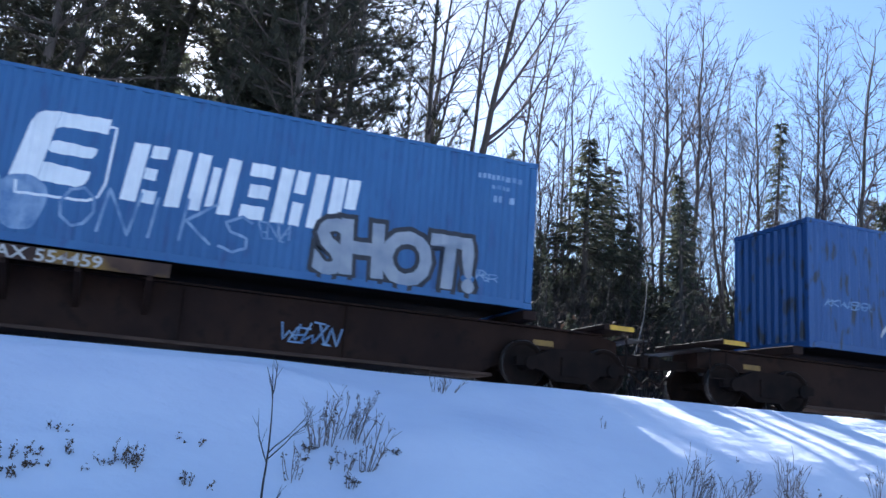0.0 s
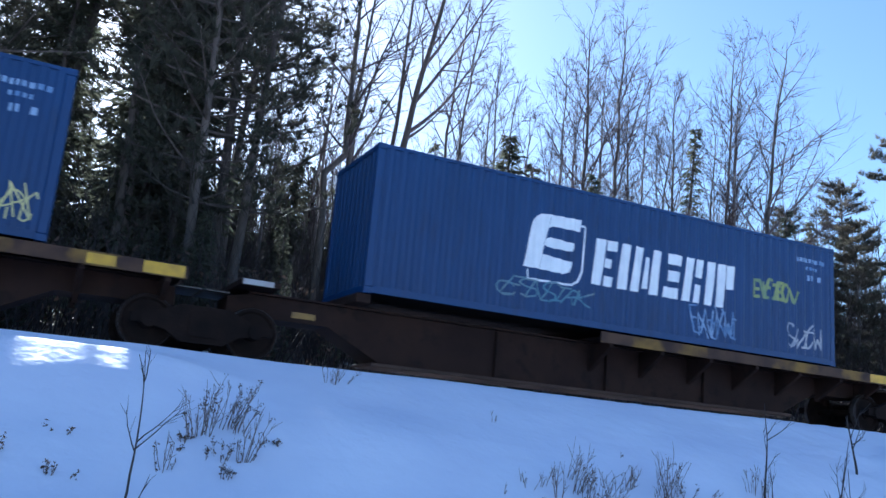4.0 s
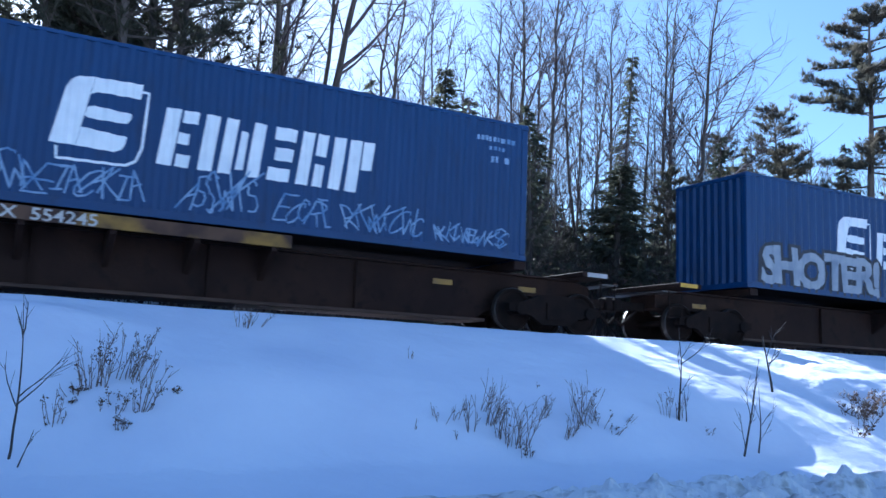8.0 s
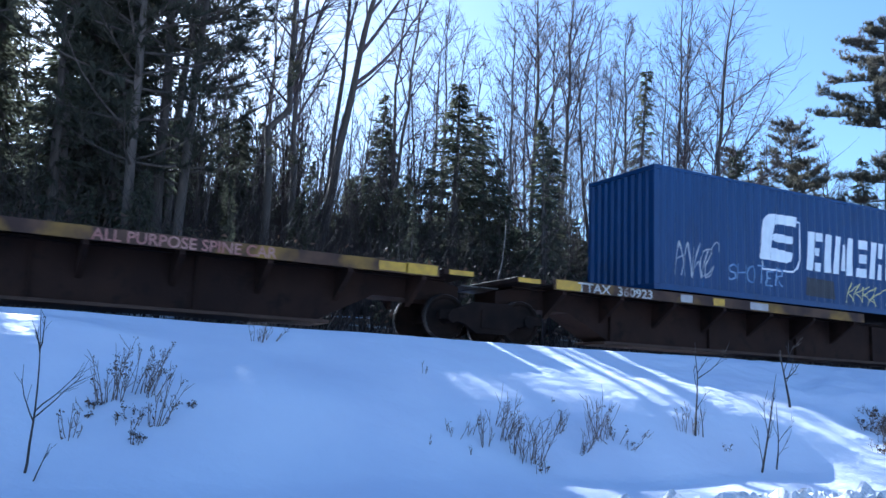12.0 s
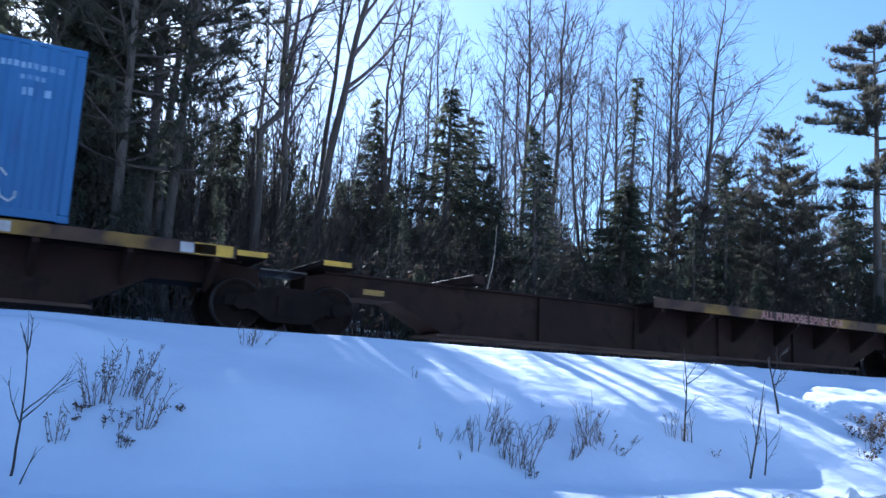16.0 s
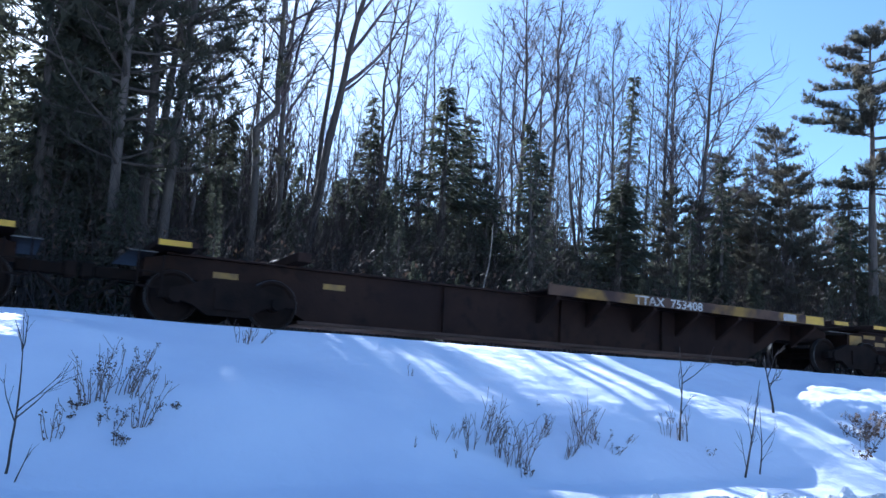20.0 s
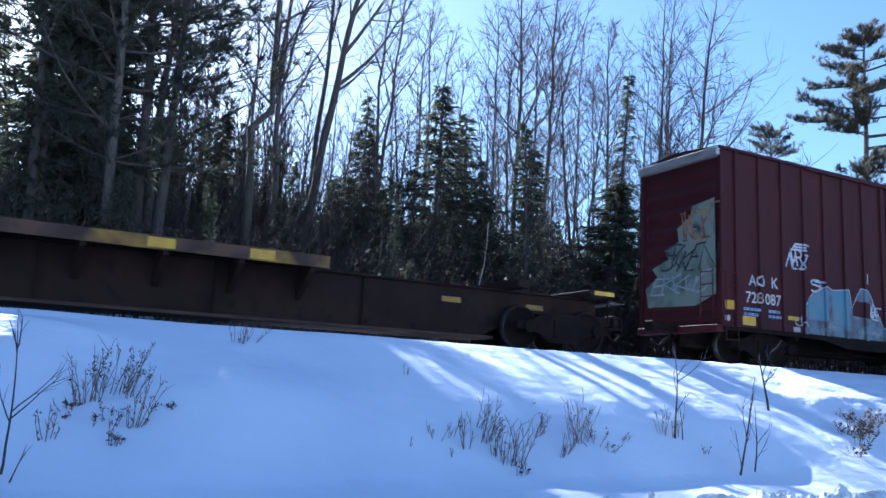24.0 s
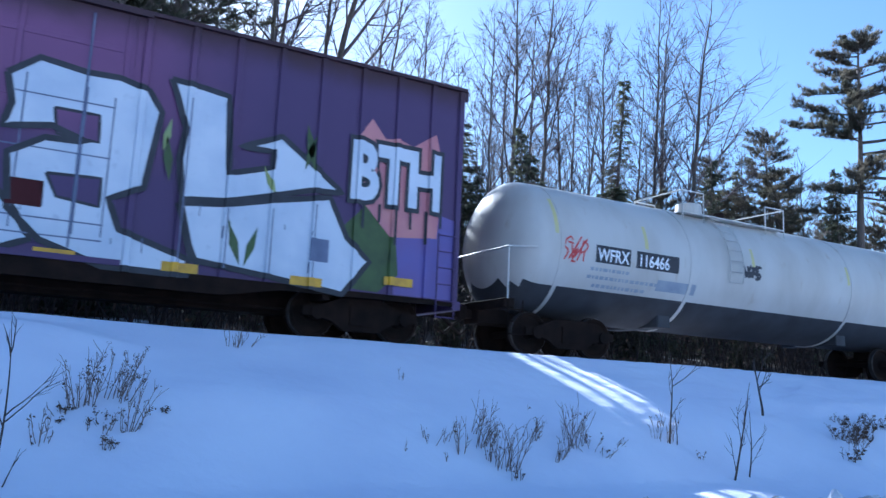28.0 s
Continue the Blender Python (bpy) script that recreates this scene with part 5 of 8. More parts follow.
    for v in bm.verts:
        v.co = (-BL / 2 + 0.06 - 0.09, -v.co.x, v.co.z + BZ)
    part("graffiti", bm, TEAL_SPRAY, c, "teal spray-painted piece on the end wall")
    for n, (x, z, w, h) in enumerate(((-0.9, 0.8, 1.9, 0.5), (-0.5, 1.4, 1.6, 0.6), (0.1, 2.1, 1.0, 0.8))):
        bm = ribbon(scrawl(230 + n, x, z, w, h, 4), 0.05)
        for v in bm.verts:
            v.co = (-BL / 2 + 0.06 - 0.094, -v.co.x, v.co.z + BZ)
        part("graffiti", bm, (SILVER_SPRAY, BLACK_SPRAY, TAN_SPRAY)[n], c)
    cars.append((c, 272.2 + BL / 2))
    return c


def make_mural_boxcar():
    c = boxcar("ribbed steel boxcar under a large white and purple mural", MURAL_COAT, MURAL_COAT)
    on_car(c, flat([[(15.0, 0.02), (14.9, 1.3), (15.4, 1.8), (16.3, 1.6), (16.35, 0.02)]]), VIOLET_SPRAY, "violet spray patch", 0.0035)
    on_car(c, flat([[(13.9, 0.05), (13.95, 1.2), (14.4, 1.7), (15.0, 1.3), (15.1, 0.4), (14.7, 0.03)]]), GREEN_SPRAY, "green spray patch", 0.004)
    on_car(c, flat([[(14.0, 2.0), (14.1, 2.9), (14.4, 3.35), (14.7, 3.0), (15.0, 3.05), (15.3, 2.95), (15.8, 3.3), (16.0, 2.6), (15.9, 1.2), (14.9, 1.1)]]), PINK_SPRAY, "pink spray patch behind letters", 0.0045)
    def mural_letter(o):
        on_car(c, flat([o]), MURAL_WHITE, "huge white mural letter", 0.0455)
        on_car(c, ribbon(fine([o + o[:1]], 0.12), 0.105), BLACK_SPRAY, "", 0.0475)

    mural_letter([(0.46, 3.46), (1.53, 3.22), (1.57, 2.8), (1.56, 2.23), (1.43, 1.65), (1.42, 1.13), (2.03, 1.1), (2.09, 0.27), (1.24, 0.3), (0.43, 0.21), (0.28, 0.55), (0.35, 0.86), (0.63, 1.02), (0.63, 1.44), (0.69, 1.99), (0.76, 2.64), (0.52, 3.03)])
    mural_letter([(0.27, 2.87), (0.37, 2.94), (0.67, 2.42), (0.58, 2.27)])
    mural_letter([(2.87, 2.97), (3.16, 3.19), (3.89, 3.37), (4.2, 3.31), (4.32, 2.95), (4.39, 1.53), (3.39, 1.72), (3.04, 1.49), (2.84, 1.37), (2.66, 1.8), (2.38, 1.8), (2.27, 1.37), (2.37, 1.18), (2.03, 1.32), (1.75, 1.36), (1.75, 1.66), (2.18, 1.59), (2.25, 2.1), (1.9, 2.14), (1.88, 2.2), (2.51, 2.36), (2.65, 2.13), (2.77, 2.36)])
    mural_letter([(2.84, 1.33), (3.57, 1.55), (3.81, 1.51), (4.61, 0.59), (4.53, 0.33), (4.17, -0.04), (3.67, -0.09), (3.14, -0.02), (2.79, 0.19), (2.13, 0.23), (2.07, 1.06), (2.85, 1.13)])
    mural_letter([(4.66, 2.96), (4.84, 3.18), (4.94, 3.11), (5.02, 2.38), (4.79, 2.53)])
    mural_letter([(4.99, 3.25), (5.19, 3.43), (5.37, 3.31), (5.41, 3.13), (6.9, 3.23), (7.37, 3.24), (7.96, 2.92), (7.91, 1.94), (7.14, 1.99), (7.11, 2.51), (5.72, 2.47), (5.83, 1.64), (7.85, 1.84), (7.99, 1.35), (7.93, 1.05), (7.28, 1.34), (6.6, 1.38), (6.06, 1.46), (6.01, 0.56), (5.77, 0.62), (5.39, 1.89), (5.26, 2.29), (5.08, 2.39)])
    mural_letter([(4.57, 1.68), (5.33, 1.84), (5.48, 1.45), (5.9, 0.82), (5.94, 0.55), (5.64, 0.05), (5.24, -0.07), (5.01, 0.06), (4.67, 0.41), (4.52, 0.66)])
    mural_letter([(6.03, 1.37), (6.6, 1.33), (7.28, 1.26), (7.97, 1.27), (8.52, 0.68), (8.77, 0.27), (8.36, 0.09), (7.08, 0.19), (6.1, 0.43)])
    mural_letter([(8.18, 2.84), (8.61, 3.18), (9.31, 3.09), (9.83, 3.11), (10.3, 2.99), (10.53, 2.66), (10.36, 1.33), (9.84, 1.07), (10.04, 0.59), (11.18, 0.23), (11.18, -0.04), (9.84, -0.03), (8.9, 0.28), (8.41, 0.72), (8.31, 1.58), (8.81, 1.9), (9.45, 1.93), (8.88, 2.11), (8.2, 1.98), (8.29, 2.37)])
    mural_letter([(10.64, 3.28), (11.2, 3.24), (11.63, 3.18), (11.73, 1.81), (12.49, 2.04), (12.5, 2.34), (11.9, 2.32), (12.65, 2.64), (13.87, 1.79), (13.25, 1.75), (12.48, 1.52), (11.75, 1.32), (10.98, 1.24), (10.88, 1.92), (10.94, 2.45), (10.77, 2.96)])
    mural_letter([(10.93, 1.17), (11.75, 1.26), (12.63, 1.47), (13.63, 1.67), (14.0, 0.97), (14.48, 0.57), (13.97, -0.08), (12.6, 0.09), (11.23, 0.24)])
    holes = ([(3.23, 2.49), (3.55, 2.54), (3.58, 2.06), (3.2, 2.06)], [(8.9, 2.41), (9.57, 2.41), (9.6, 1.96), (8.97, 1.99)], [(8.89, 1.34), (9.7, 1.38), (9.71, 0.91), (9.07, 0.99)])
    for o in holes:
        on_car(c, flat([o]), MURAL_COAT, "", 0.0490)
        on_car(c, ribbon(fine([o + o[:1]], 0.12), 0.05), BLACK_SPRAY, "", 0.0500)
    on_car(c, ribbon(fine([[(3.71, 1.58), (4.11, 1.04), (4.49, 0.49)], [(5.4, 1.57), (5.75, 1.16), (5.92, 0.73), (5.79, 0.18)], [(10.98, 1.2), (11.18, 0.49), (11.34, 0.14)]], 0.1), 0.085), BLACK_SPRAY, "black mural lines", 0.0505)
    # the door's painted-over rods and bars: their shadow lines, drawn as dark strokes
    shadow_lines = [[(x, 0.42), (x, z)] for x, z in ((6.15, 2.7), (6.6, 2.95), (7.35, 2.95), (8.05, 1.9), (8.45, 2.9), (9.35, 2.85), (9.78, 2.75))] + [[(x0, z), (x1, z)] for x0, x1, z in ((5.95, 7.8, 0.55), (6.0, 9.8, 0.36), (6.0, 7.75, 1.62), (8.1, 9.8, 1.72), (8.2, 9.8, 0.62), (8.3, 9.8, 2.58), (6.1, 7.7, 2.75))]
    on_car(c, ribbon(fine(shadow_lines, 0.3), 0.024), SPRAY_AND_SHADOW, "shadow lines of the door drawn on the paint", 0.0510)
    # the ribs' shadow edges, drawn as thin dark strokes on the letters
    rib_shadows = [[(r, 0.15), (r, z)] for r, z in ((1.37, 3.0), (2.19, 1.0), (3.0, 3.1), (3.79, 3.3), (5.39, 3.0), (11.0, 3.0), (11.77, 1.2), (12.56, 1.3), (13.36, 1.5))]
    on_car(c, ribbon(fine(rib_shadows, 0.3), 0.022), SPRAY_AND_SHADOW, "shadow lines of the ribs drawn on the paint", 0.0512)
    drops = random.Random(31)
    for _ in range(26):
        x = drops.uniform(0.6, 13.4)
        z = drops.uniform(0.25, 1.2)
        on_car(c, ribbon(fine([[(x, z), (x + drops.uniform(-0.01, 0.01), z - drops.uniform(0.05, 0.25))]], 0.1), 0.018), SPRAY_AND_SHADOW, "", 0.0514)
    # leaves
    roots = ((0.49, 1.96, 2.5, 0.95), (0.44, 1.64, 2.95, 0.6), (2.15, 2.55, 1.35, 0.95), (2.35, 2.5, 0.9, 0.7), (2.0, 2.45, 1.9, 0.6), (1.68, 1.6, 1.9, 0.55), (1.85, 1.5, 1.2, 0.6), (1.8, 0.15, 1.95, 0.8), (1.88, 0.15, 1.3, 0.7), (1.84, 0.15, 1.6, 0.95),
             (4.77, 0.1, 1.1, 0.8), (4.72, 0.1, 1.8, 0.6), (4.77, 1.9, 1.4, 0.9), (4.6, 1.85, 1.8, 0.8), (4.95, 1.9, 0.9, 0.55), (5.75, 2.15, 1.8, 0.6), (6.5, 2.2, 1.3, 0.85), (7.85, 0.2, 2.0, 0.8), (7.9, 0.2, 1.2, 0.6),
             (12.05, 0.22, 1.9, 0.85), (12.12, 0.22, 1.3, 0.75), (12.6, 1.5, 2.0, 0.6), (13.3, 2.1, 1.8, 0.9), (13.1, 2.1, 1.3, 0.7), (-0.02 + 0.1, 0.5, 1.75, 0.7), (0.25, 0.5, 1.4, 0.8), (10.75, 1.5, 1.7, 0.8), (10.6, 2.0, 1.4, 0.6))
    for n, (x, z, a, s) in enumerate(roots):
        leaf = [(x, z), (x + 0.5 * s * math.cos(a + 0.2), z + 0.5 * s * math.sin(a + 0.2)), (x + s * math.cos(a), z + s * math.sin(a)), (x + 0.5 * s * math.cos(a - 0.2), z + 0.5 * s * math.sin(a - 0.2))]
        on_car(c, flat([leaf]), GREEN_SPRAY if n % 3 else YELLOW_SPRAY, "green painted leaf" if n == 0 else "", 0.0520)
    on_car(c, words("BTH", 1.5, 13.98, 1.78, 0.15, 0.0, 0.70, 0.98), BLACK_SPRAY, "black letter outline", 0.0440)
    on_car(c, words("BTH", 1.5, 13.98, 1.78, 0.06, 0.0, 0.70, 0.98), MURAL_WHITE, "white dripping mural letters", 0.0465)
    drips = [[(14.3 + 0.33 * k, 1.7), (14.3 + 0.33 * k, 1.7 - d)] for k, d in enumerate((0.5, 0.35, 0.75, 0.4, 0.65, 0.3))]
    on_car(c, ribbon(fine(drips, 0.1), 0.05), BLACK_SPRAY, "", 0.0435)
    tagged(on_car(c, words("AO", 0.42, 0.72, 1.06, 0.008), WHITE_PAINT, "white stencilled lettering", 0.0550, "lettering"), "worn white stencilled lettering", kind="stuff")
    tagged(on_car(c, words("K", 0.42, 1.62, 1.12, 0.008), WHITE_PAINT, "white stencilled lettering", 0.0550, "lettering"), "worn white stencilled lettering", kind="stuff")
    for k, x in enumerate((0.62, 0.98, 1.62, 1.92, 2.42, 2.72)):
        tagged(on_car(c, words("728056"[k], 0.42, x, 0.72 + 0.05 * k, 0.010), (SPRAY_AND_SHADOW, SILVER_SPRAY)[k % 2], "grey stencilled number", 0.0550, "lettering"), "grey stencilled lettering", kind="stuff")
    for x, z in ((0.62, 0.58), (0.92, 0.58), (0.62, 0.40), (0.92, 0.40)):
        on_car(c, flat([[(x, z), (x + 0.24, z), (x + 0.24, z + 0.13), (x, z + 0.13)]]), SPRAY_AND_SHADOW, "", 0.0550, "stencil_panel")
    bars_on(c, 5, 2.35, 0.62, 0.42, 3, 0.06, SPRAY_AND_SHADOW)
    for x, z, w, h, m in ((2.99, 0.85, 0.60, 0.42, MAROON), (4.60, 0.75, 0.62, 0.42, SPINE), (8.36, 0.78, 0.52, 0.42, MAROON), (13.30, 0.46, 0.36, 0.42, SPRAY_AND_SHADOW)):
        on_car(c, flat([[(x, z), (x + w, z), (x + w, z + h), (x, z + h)]]), m, "painted-over stencil panel", 0.0535, "stencil_panel")
    sq = [(3.14, 0.92), (3.44, 0.92), (3.44, 1.2), (3.14, 1.2)]
    on_car(c, ribbon(fine([sq + sq[:1], [(3.22, 1.12), (3.36, 1.12), (3.36, 1.05)], [(3.29, 1.12), (3.29, 0.99)]], 0.1), 0.03), GREY_TAPE, "small white sign in a square", 0.0545)
    for x, z in ((0.02, 0.45), (0.62, 0.2), (2.26, 0.0), (6.84, 0.0), (8.84, 0.0), (10.76, 0.0), (12.97, 0.0), (14.8, 0.18)):
        on_car(c, flat([[(x, z), (x + 0.6, z), (x + 0.6, z + 0.16), (x, z + 0.16)]]), YELLOW, "", 0.0560, "reflective_tape")
    cars.append((c, 291.03 + BL / 2))
    return c


# ---- tank car ----
def make_tank_car():
    c = thing("tank_car", "white cylindrical tank car with a grey belly and rounded ends", "tank car")
    TL, R, CZ = 15.6, 1.52, 2.36
    n = 40
    prof = []
    for k in range(7):
        a = math.pi / 2 * k / 6
        prof.append((-TL / 2 + 0.75 * (1 - math.sin(a)), R * math.cos(math.pi / 2 - a) if k else 0.001))
    prof = [(-TL / 2 + 0.75 * (1 - math.cos(math.pi / 2 * k / 7)), max(0.001, R * math.sin(math.pi / 2 * k / 7))) for k in range(8)]
    prof += [(x, R) for x in spread([(-TL / 2 + 1.6, TL / 2 - 1.6, 1.2)])]
    prof += [(TL / 2 - 0.75 * (1 - math.cos(math.pi / 2 * k / 7)), max(0.001, R * math.sin(math.pi / 2 * k / 7))) for k in range(7, -1, -1)]
    V = [(x, r * math.cos(2 * math.pi * i / n), CZ + r * math.sin(2 * math.pi * i / n)) for x, r in prof for i in range(n)]
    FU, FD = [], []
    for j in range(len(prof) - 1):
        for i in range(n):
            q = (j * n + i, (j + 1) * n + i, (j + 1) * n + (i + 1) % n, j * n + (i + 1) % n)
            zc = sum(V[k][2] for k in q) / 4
            # faces lower than 0.86 under the axis get the darker grey
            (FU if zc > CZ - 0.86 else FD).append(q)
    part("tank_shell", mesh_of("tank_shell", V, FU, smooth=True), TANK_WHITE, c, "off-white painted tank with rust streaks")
    part("tank_belly", mesh_of("tank_belly", V, FD, smooth=True), TANK_GREY, c, "darker grey underside of the tank")
    for x in (-TL / 2 + 1.15, -2.9, 2.9, TL / 2 - 1.15):
        VV, FF = [], []
        for i in range(n):
            t = 2 * math.pi * i / n
            for dx, rr in ((-0.05, R + 0.012), (0.05, R + 0.012), (0.05, R - 0.02), (-0.05, R - 0.02)):
                VV.append((x + dx, rr * math.cos(t), CZ + rr * math.sin(t)))
        for i in range(n):
            for k in range(4):
                FF.append((4 * i + k, 4 * i + (k + 1) % 4, 4 * ((i + 1) % n) + (k + 1) % 4, 4 * ((i + 1) % n) + k))
        part("tank_band", mesh_of("tank_band", VV, FF), TANK_WHITE, c)
    # frame ends, trucks
    for sx in (-1, 1):
        xs = sorted((sx * (TL / 2 - 2.4), sx * (TL / 2 + 0.15)))
        part("stub_sill", box_bm(*xs, -0.3, 0.3, 0.62, 0.95, bevel=0.02), IRON, c)
        xs = sorted((sx * (TL / 2 - 0.05), sx * (TL / 2 + 0.20)))
        part("end_sill", box_bm(*xs, -1.4, 1.4, 0.88, 1.08, bevel=0.02), IRON, c)
        coupler_at(c, sx * (TL / 2 + 0.12), sx)
        truck_at(c, sx * (TL / 2 - 1.75))
        V, F = [], []
        x = sx * (TL / 2 + 0.12)
        rod(V, F, (x, -1.38, 1.0), (x, -1.38, 2.15), 0.02)
        rod(V, F, (x, 1.38, 1.0), (x, 1.38, 2.15), 0.02)
        rod(V, F, (x, -1.38, 2.15), (x, 1.38, 2.15), 0.02)
        rod(V, F, (x, -1.38, 2.15), (x - sx * 1.5, -1.5, 2.28), 0.02)
        part("end_handrail", mesh_of("end_handrail", V, F), TANK_WHITE, c)
        V, F = [], []
        for k in range(3):
            rod(V, F, (x - sx * 0.35, -1.42, 0.35 + 0.25 * k), (x + sx * 0.0, -1.42, 0.35 + 0.25 * k), 0.014)
        for dx in (-0.35, 0.0):
            rod(V, F, (x + sx * dx, -1.42, 0.35), (x + sx * dx, -1.42, 1.05), 0.014)
        part("sill_step", mesh_of("sill_step", V, F), IRON, c)
    for x in (-3.2, 3.2):
        part("saddle", box_bm(x - 0.2, x + 0.2, -0.9, 0.9, 0.85, 1.2, bevel=0.02), TANK_GREY, c)
    # top fittings
    bm = bmesh.new()
    bmesh.ops.create_cone(bm, cap_ends=True, segments=20, radius1=0.36, radius2=0.32, depth=0.34, matrix=Matrix.Translation((-1.5, 0, CZ + R + 0.15)))
    part("dome", bm, TANK_WHITE, c, "white valve housing on top of the tank")
    bm = bmesh.new()
    bmesh.ops.create_cone(bm, cap_ends=True, segments=14, radius1=0.16, radius2=0.14, depth=0.3, matrix=Matrix.Translation((-0.4, 0, CZ + R + 0.1)))
    part("relief_valve", bm, IRON, c)
    part("walkway", box_bm(-2.7, 0.9, -1.0, -0.42, CZ + R - 0.19, CZ + R - 0.16), TANK_WHITE, c, "narrow steel walkway beside the dome")
    V, F = [], []
    top = CZ + R + 0.36
    for x in (-2.7, -2.0, 0.2, 0.9):
        rod(V, F, (x, -1.0, CZ + R - 0.4), (x, -1.0, top), 0.016)
        rod(V, F, (x, 0.7, CZ + R - 0.1), (x, 0.7, top), 0.016)
    for y in (-1.0, 0.7):
        rod(V, F, (-2.7, y, top), (-2.0, y, top), 0.016)
        rod(V, F, (0.2, y, top), (0.9, y, top), 0.016)
    for x in (-2.7, 0.9):
        rod(V, F, (x, -1.0, top), (x, 0.7, top), 0.016)
    part("guard_rail", mesh_of("guard_rail", V, F), TANK_WHITE, c, "thin pale guard rail round the dome")
    arc = lambda x, deg: (x, -(R + 0.09) * math.cos(math.radians(deg)), CZ + (R + 0.09) * math.sin(math.radians(deg)))
    V, F = [], []
    for x in (-1.75, -1.3):
        for k in range(9):
            rod(V, F, arc(x, -12 + 8.5 * k), arc(x, -3.5 + 8.5 * k), 0.018)
    side = part("ladder", mesh_of("ladder", V, F), TANK_WHITE, c)
    for k in range(9):
        part("rung", rods("rung", [(arc(-1.75, -12 + 9.4 * k), arc(-1.3, -12 + 9.4 * k))], 0.014), TANK_WHITE, side)

    def wrap(bm, lift):
        xs = [v.co.z for v in bm.verts]
        for z in [0.6 + 0.12 * k for k in range(28)]:
            bmesh.ops.bisect_plane(bm, geom=bm.verts[:] + bm.edges[:] + bm.faces[:], plane_co=(0, 0, z), plane_no=(0, 0, 1), dist=1e-5)
        for v in bm.verts:
            d = max(-0.999, min(0.999, (v.co.z - CZ) / R))
            v.co.y = -(R * math.sqrt(1 - d * d) + lift)
            v.co.x -= TL / 2
        bmesh.ops.recalc_face_normals(bm, faces=bm.faces)
        if sum(f.normal.y for f in bm.faces) > 0:
            bmesh.ops.reverse_faces(bm, faces=bm.faces)
        return bm

    z0 = 2.05
    for x, w, t in ((2.05, 0.98, "WFRX"), (3.2, 1.28, "116466")):
        part("name_panel", wrap(flat([[(x, z0), (x + w, z0), (x + w, z0 + 0.38), (x, z0 + 0.38)]]), 0.004), BLACK_SPRAY, c, "black panel with white stencilled lettering")
        tagged(part("lettering", wrap(words(t, 0.38, x + 0.05, z0 + 0.05, 0.006, 0.0, 0.82), 0.009), WHITE_PAINT, c), "white stencilled lettering", kind="stuff")
    q = []
    rnd = random.Random(9)
    for r, (x, w) in enumerate(((1.95, 1.0), (1.9, 2.0), (2.1, 1.5))):
        u = x
        while u < x + w:
            k = rnd.uniform(0.05, 0.14)
            zz = z0 - 0.18 - 0.17 * r
            q.append([(u, zz), (u + k, zz), (u + k, zz + 0.07), (u, zz + 0.07)])
            u += k + 0.035
    tagged(part("stencil_text", wrap(flat(q), 0.005), SILVER_SPRAY, c), kind="stuff")
    part("stencil_patch", wrap(flat([[(3.9, 1.62), (5.1, 1.62), (5.1, 1.86), (3.9, 1.86)]]), 0.004), SILVER_SPRAY, c)
    part("graffiti", wrap(ribbon(fine(scrawl(301, 1.15, 2.0, 0.6, 0.5, 3), 0.06), 0.04), 0.006), RED_SPRAY, c, "red tag")
    part("graffiti", wrap(ribbon(fine(scrawl(302, 6.6, 2.2, 0.55, 0.3, 3), 0.06), 0.07), 0.006), BLACK_SPRAY, c, "black tag")
    for x, z, h in ((0.95, 2.55, 0.8), (3.45, 2.5, 0.55), (6.9, 2.4, 0.55), (10.5, 2.4, 0.5)):
        part("reflective_tape", wrap(flat([[(x, z), (x + 0.10, z), (x + 0.10, z + h), (x, z + h)]]), 0.005), CREAM_SPRAY, c)
    cars.append((c, 308.75 + TL / 2))
    return c


make_red_boxcar()
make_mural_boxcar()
make_tank_car()

# ---- trees ----
def limb(V, F, pts, radii, sides):
    """A tapered tube through points."""
    k0 = len(V)
    for i, p in enumerate(pts):
        a, b = pts[max(0, i - 1)], pts[min(len(pts) - 1, i + 1)]
        d = (b - a)
        d = d / (d.length or 1)
        u = Vector((0, 1, 0)).cross(d) if abs(d.y) < 0.9 else Vector((1, 0, 0)).cross(d)
        u.normalize()
        w = d.cross(u)
        for s in range(sides):
            t = 2 * math.pi * s / sides
            V.append(tuple(p + radii[i] * (math.cos(t) * u + math.sin(t) * w)))
    for i in range(len(pts) - 1):
        for s in range(sides):
            q = (s + 1) % sides
            F.append((k0 + i * sides + s, k0 + i * sides + q, k0 + (i + 1) * sides + q, k0 + (i + 1) * sides + s))


def grow(rnd, start, way, length, steps, up, wobble):
    """A wandering line that bends upwards."""
    pts, d = [start.copy()], way.normalized()
    for _ in range(steps):
        d = (d + Vector((rnd.gauss(0, wobble), rnd.gauss(0, wobble), rnd.gauss(0, wobble * 0.6) + up))).normalized()
        pts.append(pts[-1] + d * (length / steps))
    return pts


def along(pts, u):
    f = u * (len(pts) - 1)
    i = min(len(pts) - 2, int(f))
    return pts[i].lerp(pts[i + 1], f - i), (pts[i + 1] - pts[i]).normalized()


def side_way(rnd, d, angle):
    """A way that leaves d at an angle, to any side."""
    u = d.orthogonal().normalized()
    u.rotate(Matrix.Rotation(rnd.uniform(0, 6.283), 3, d))
    return (d * math.cos(angle) + u * math.sin(angle)).normalized()


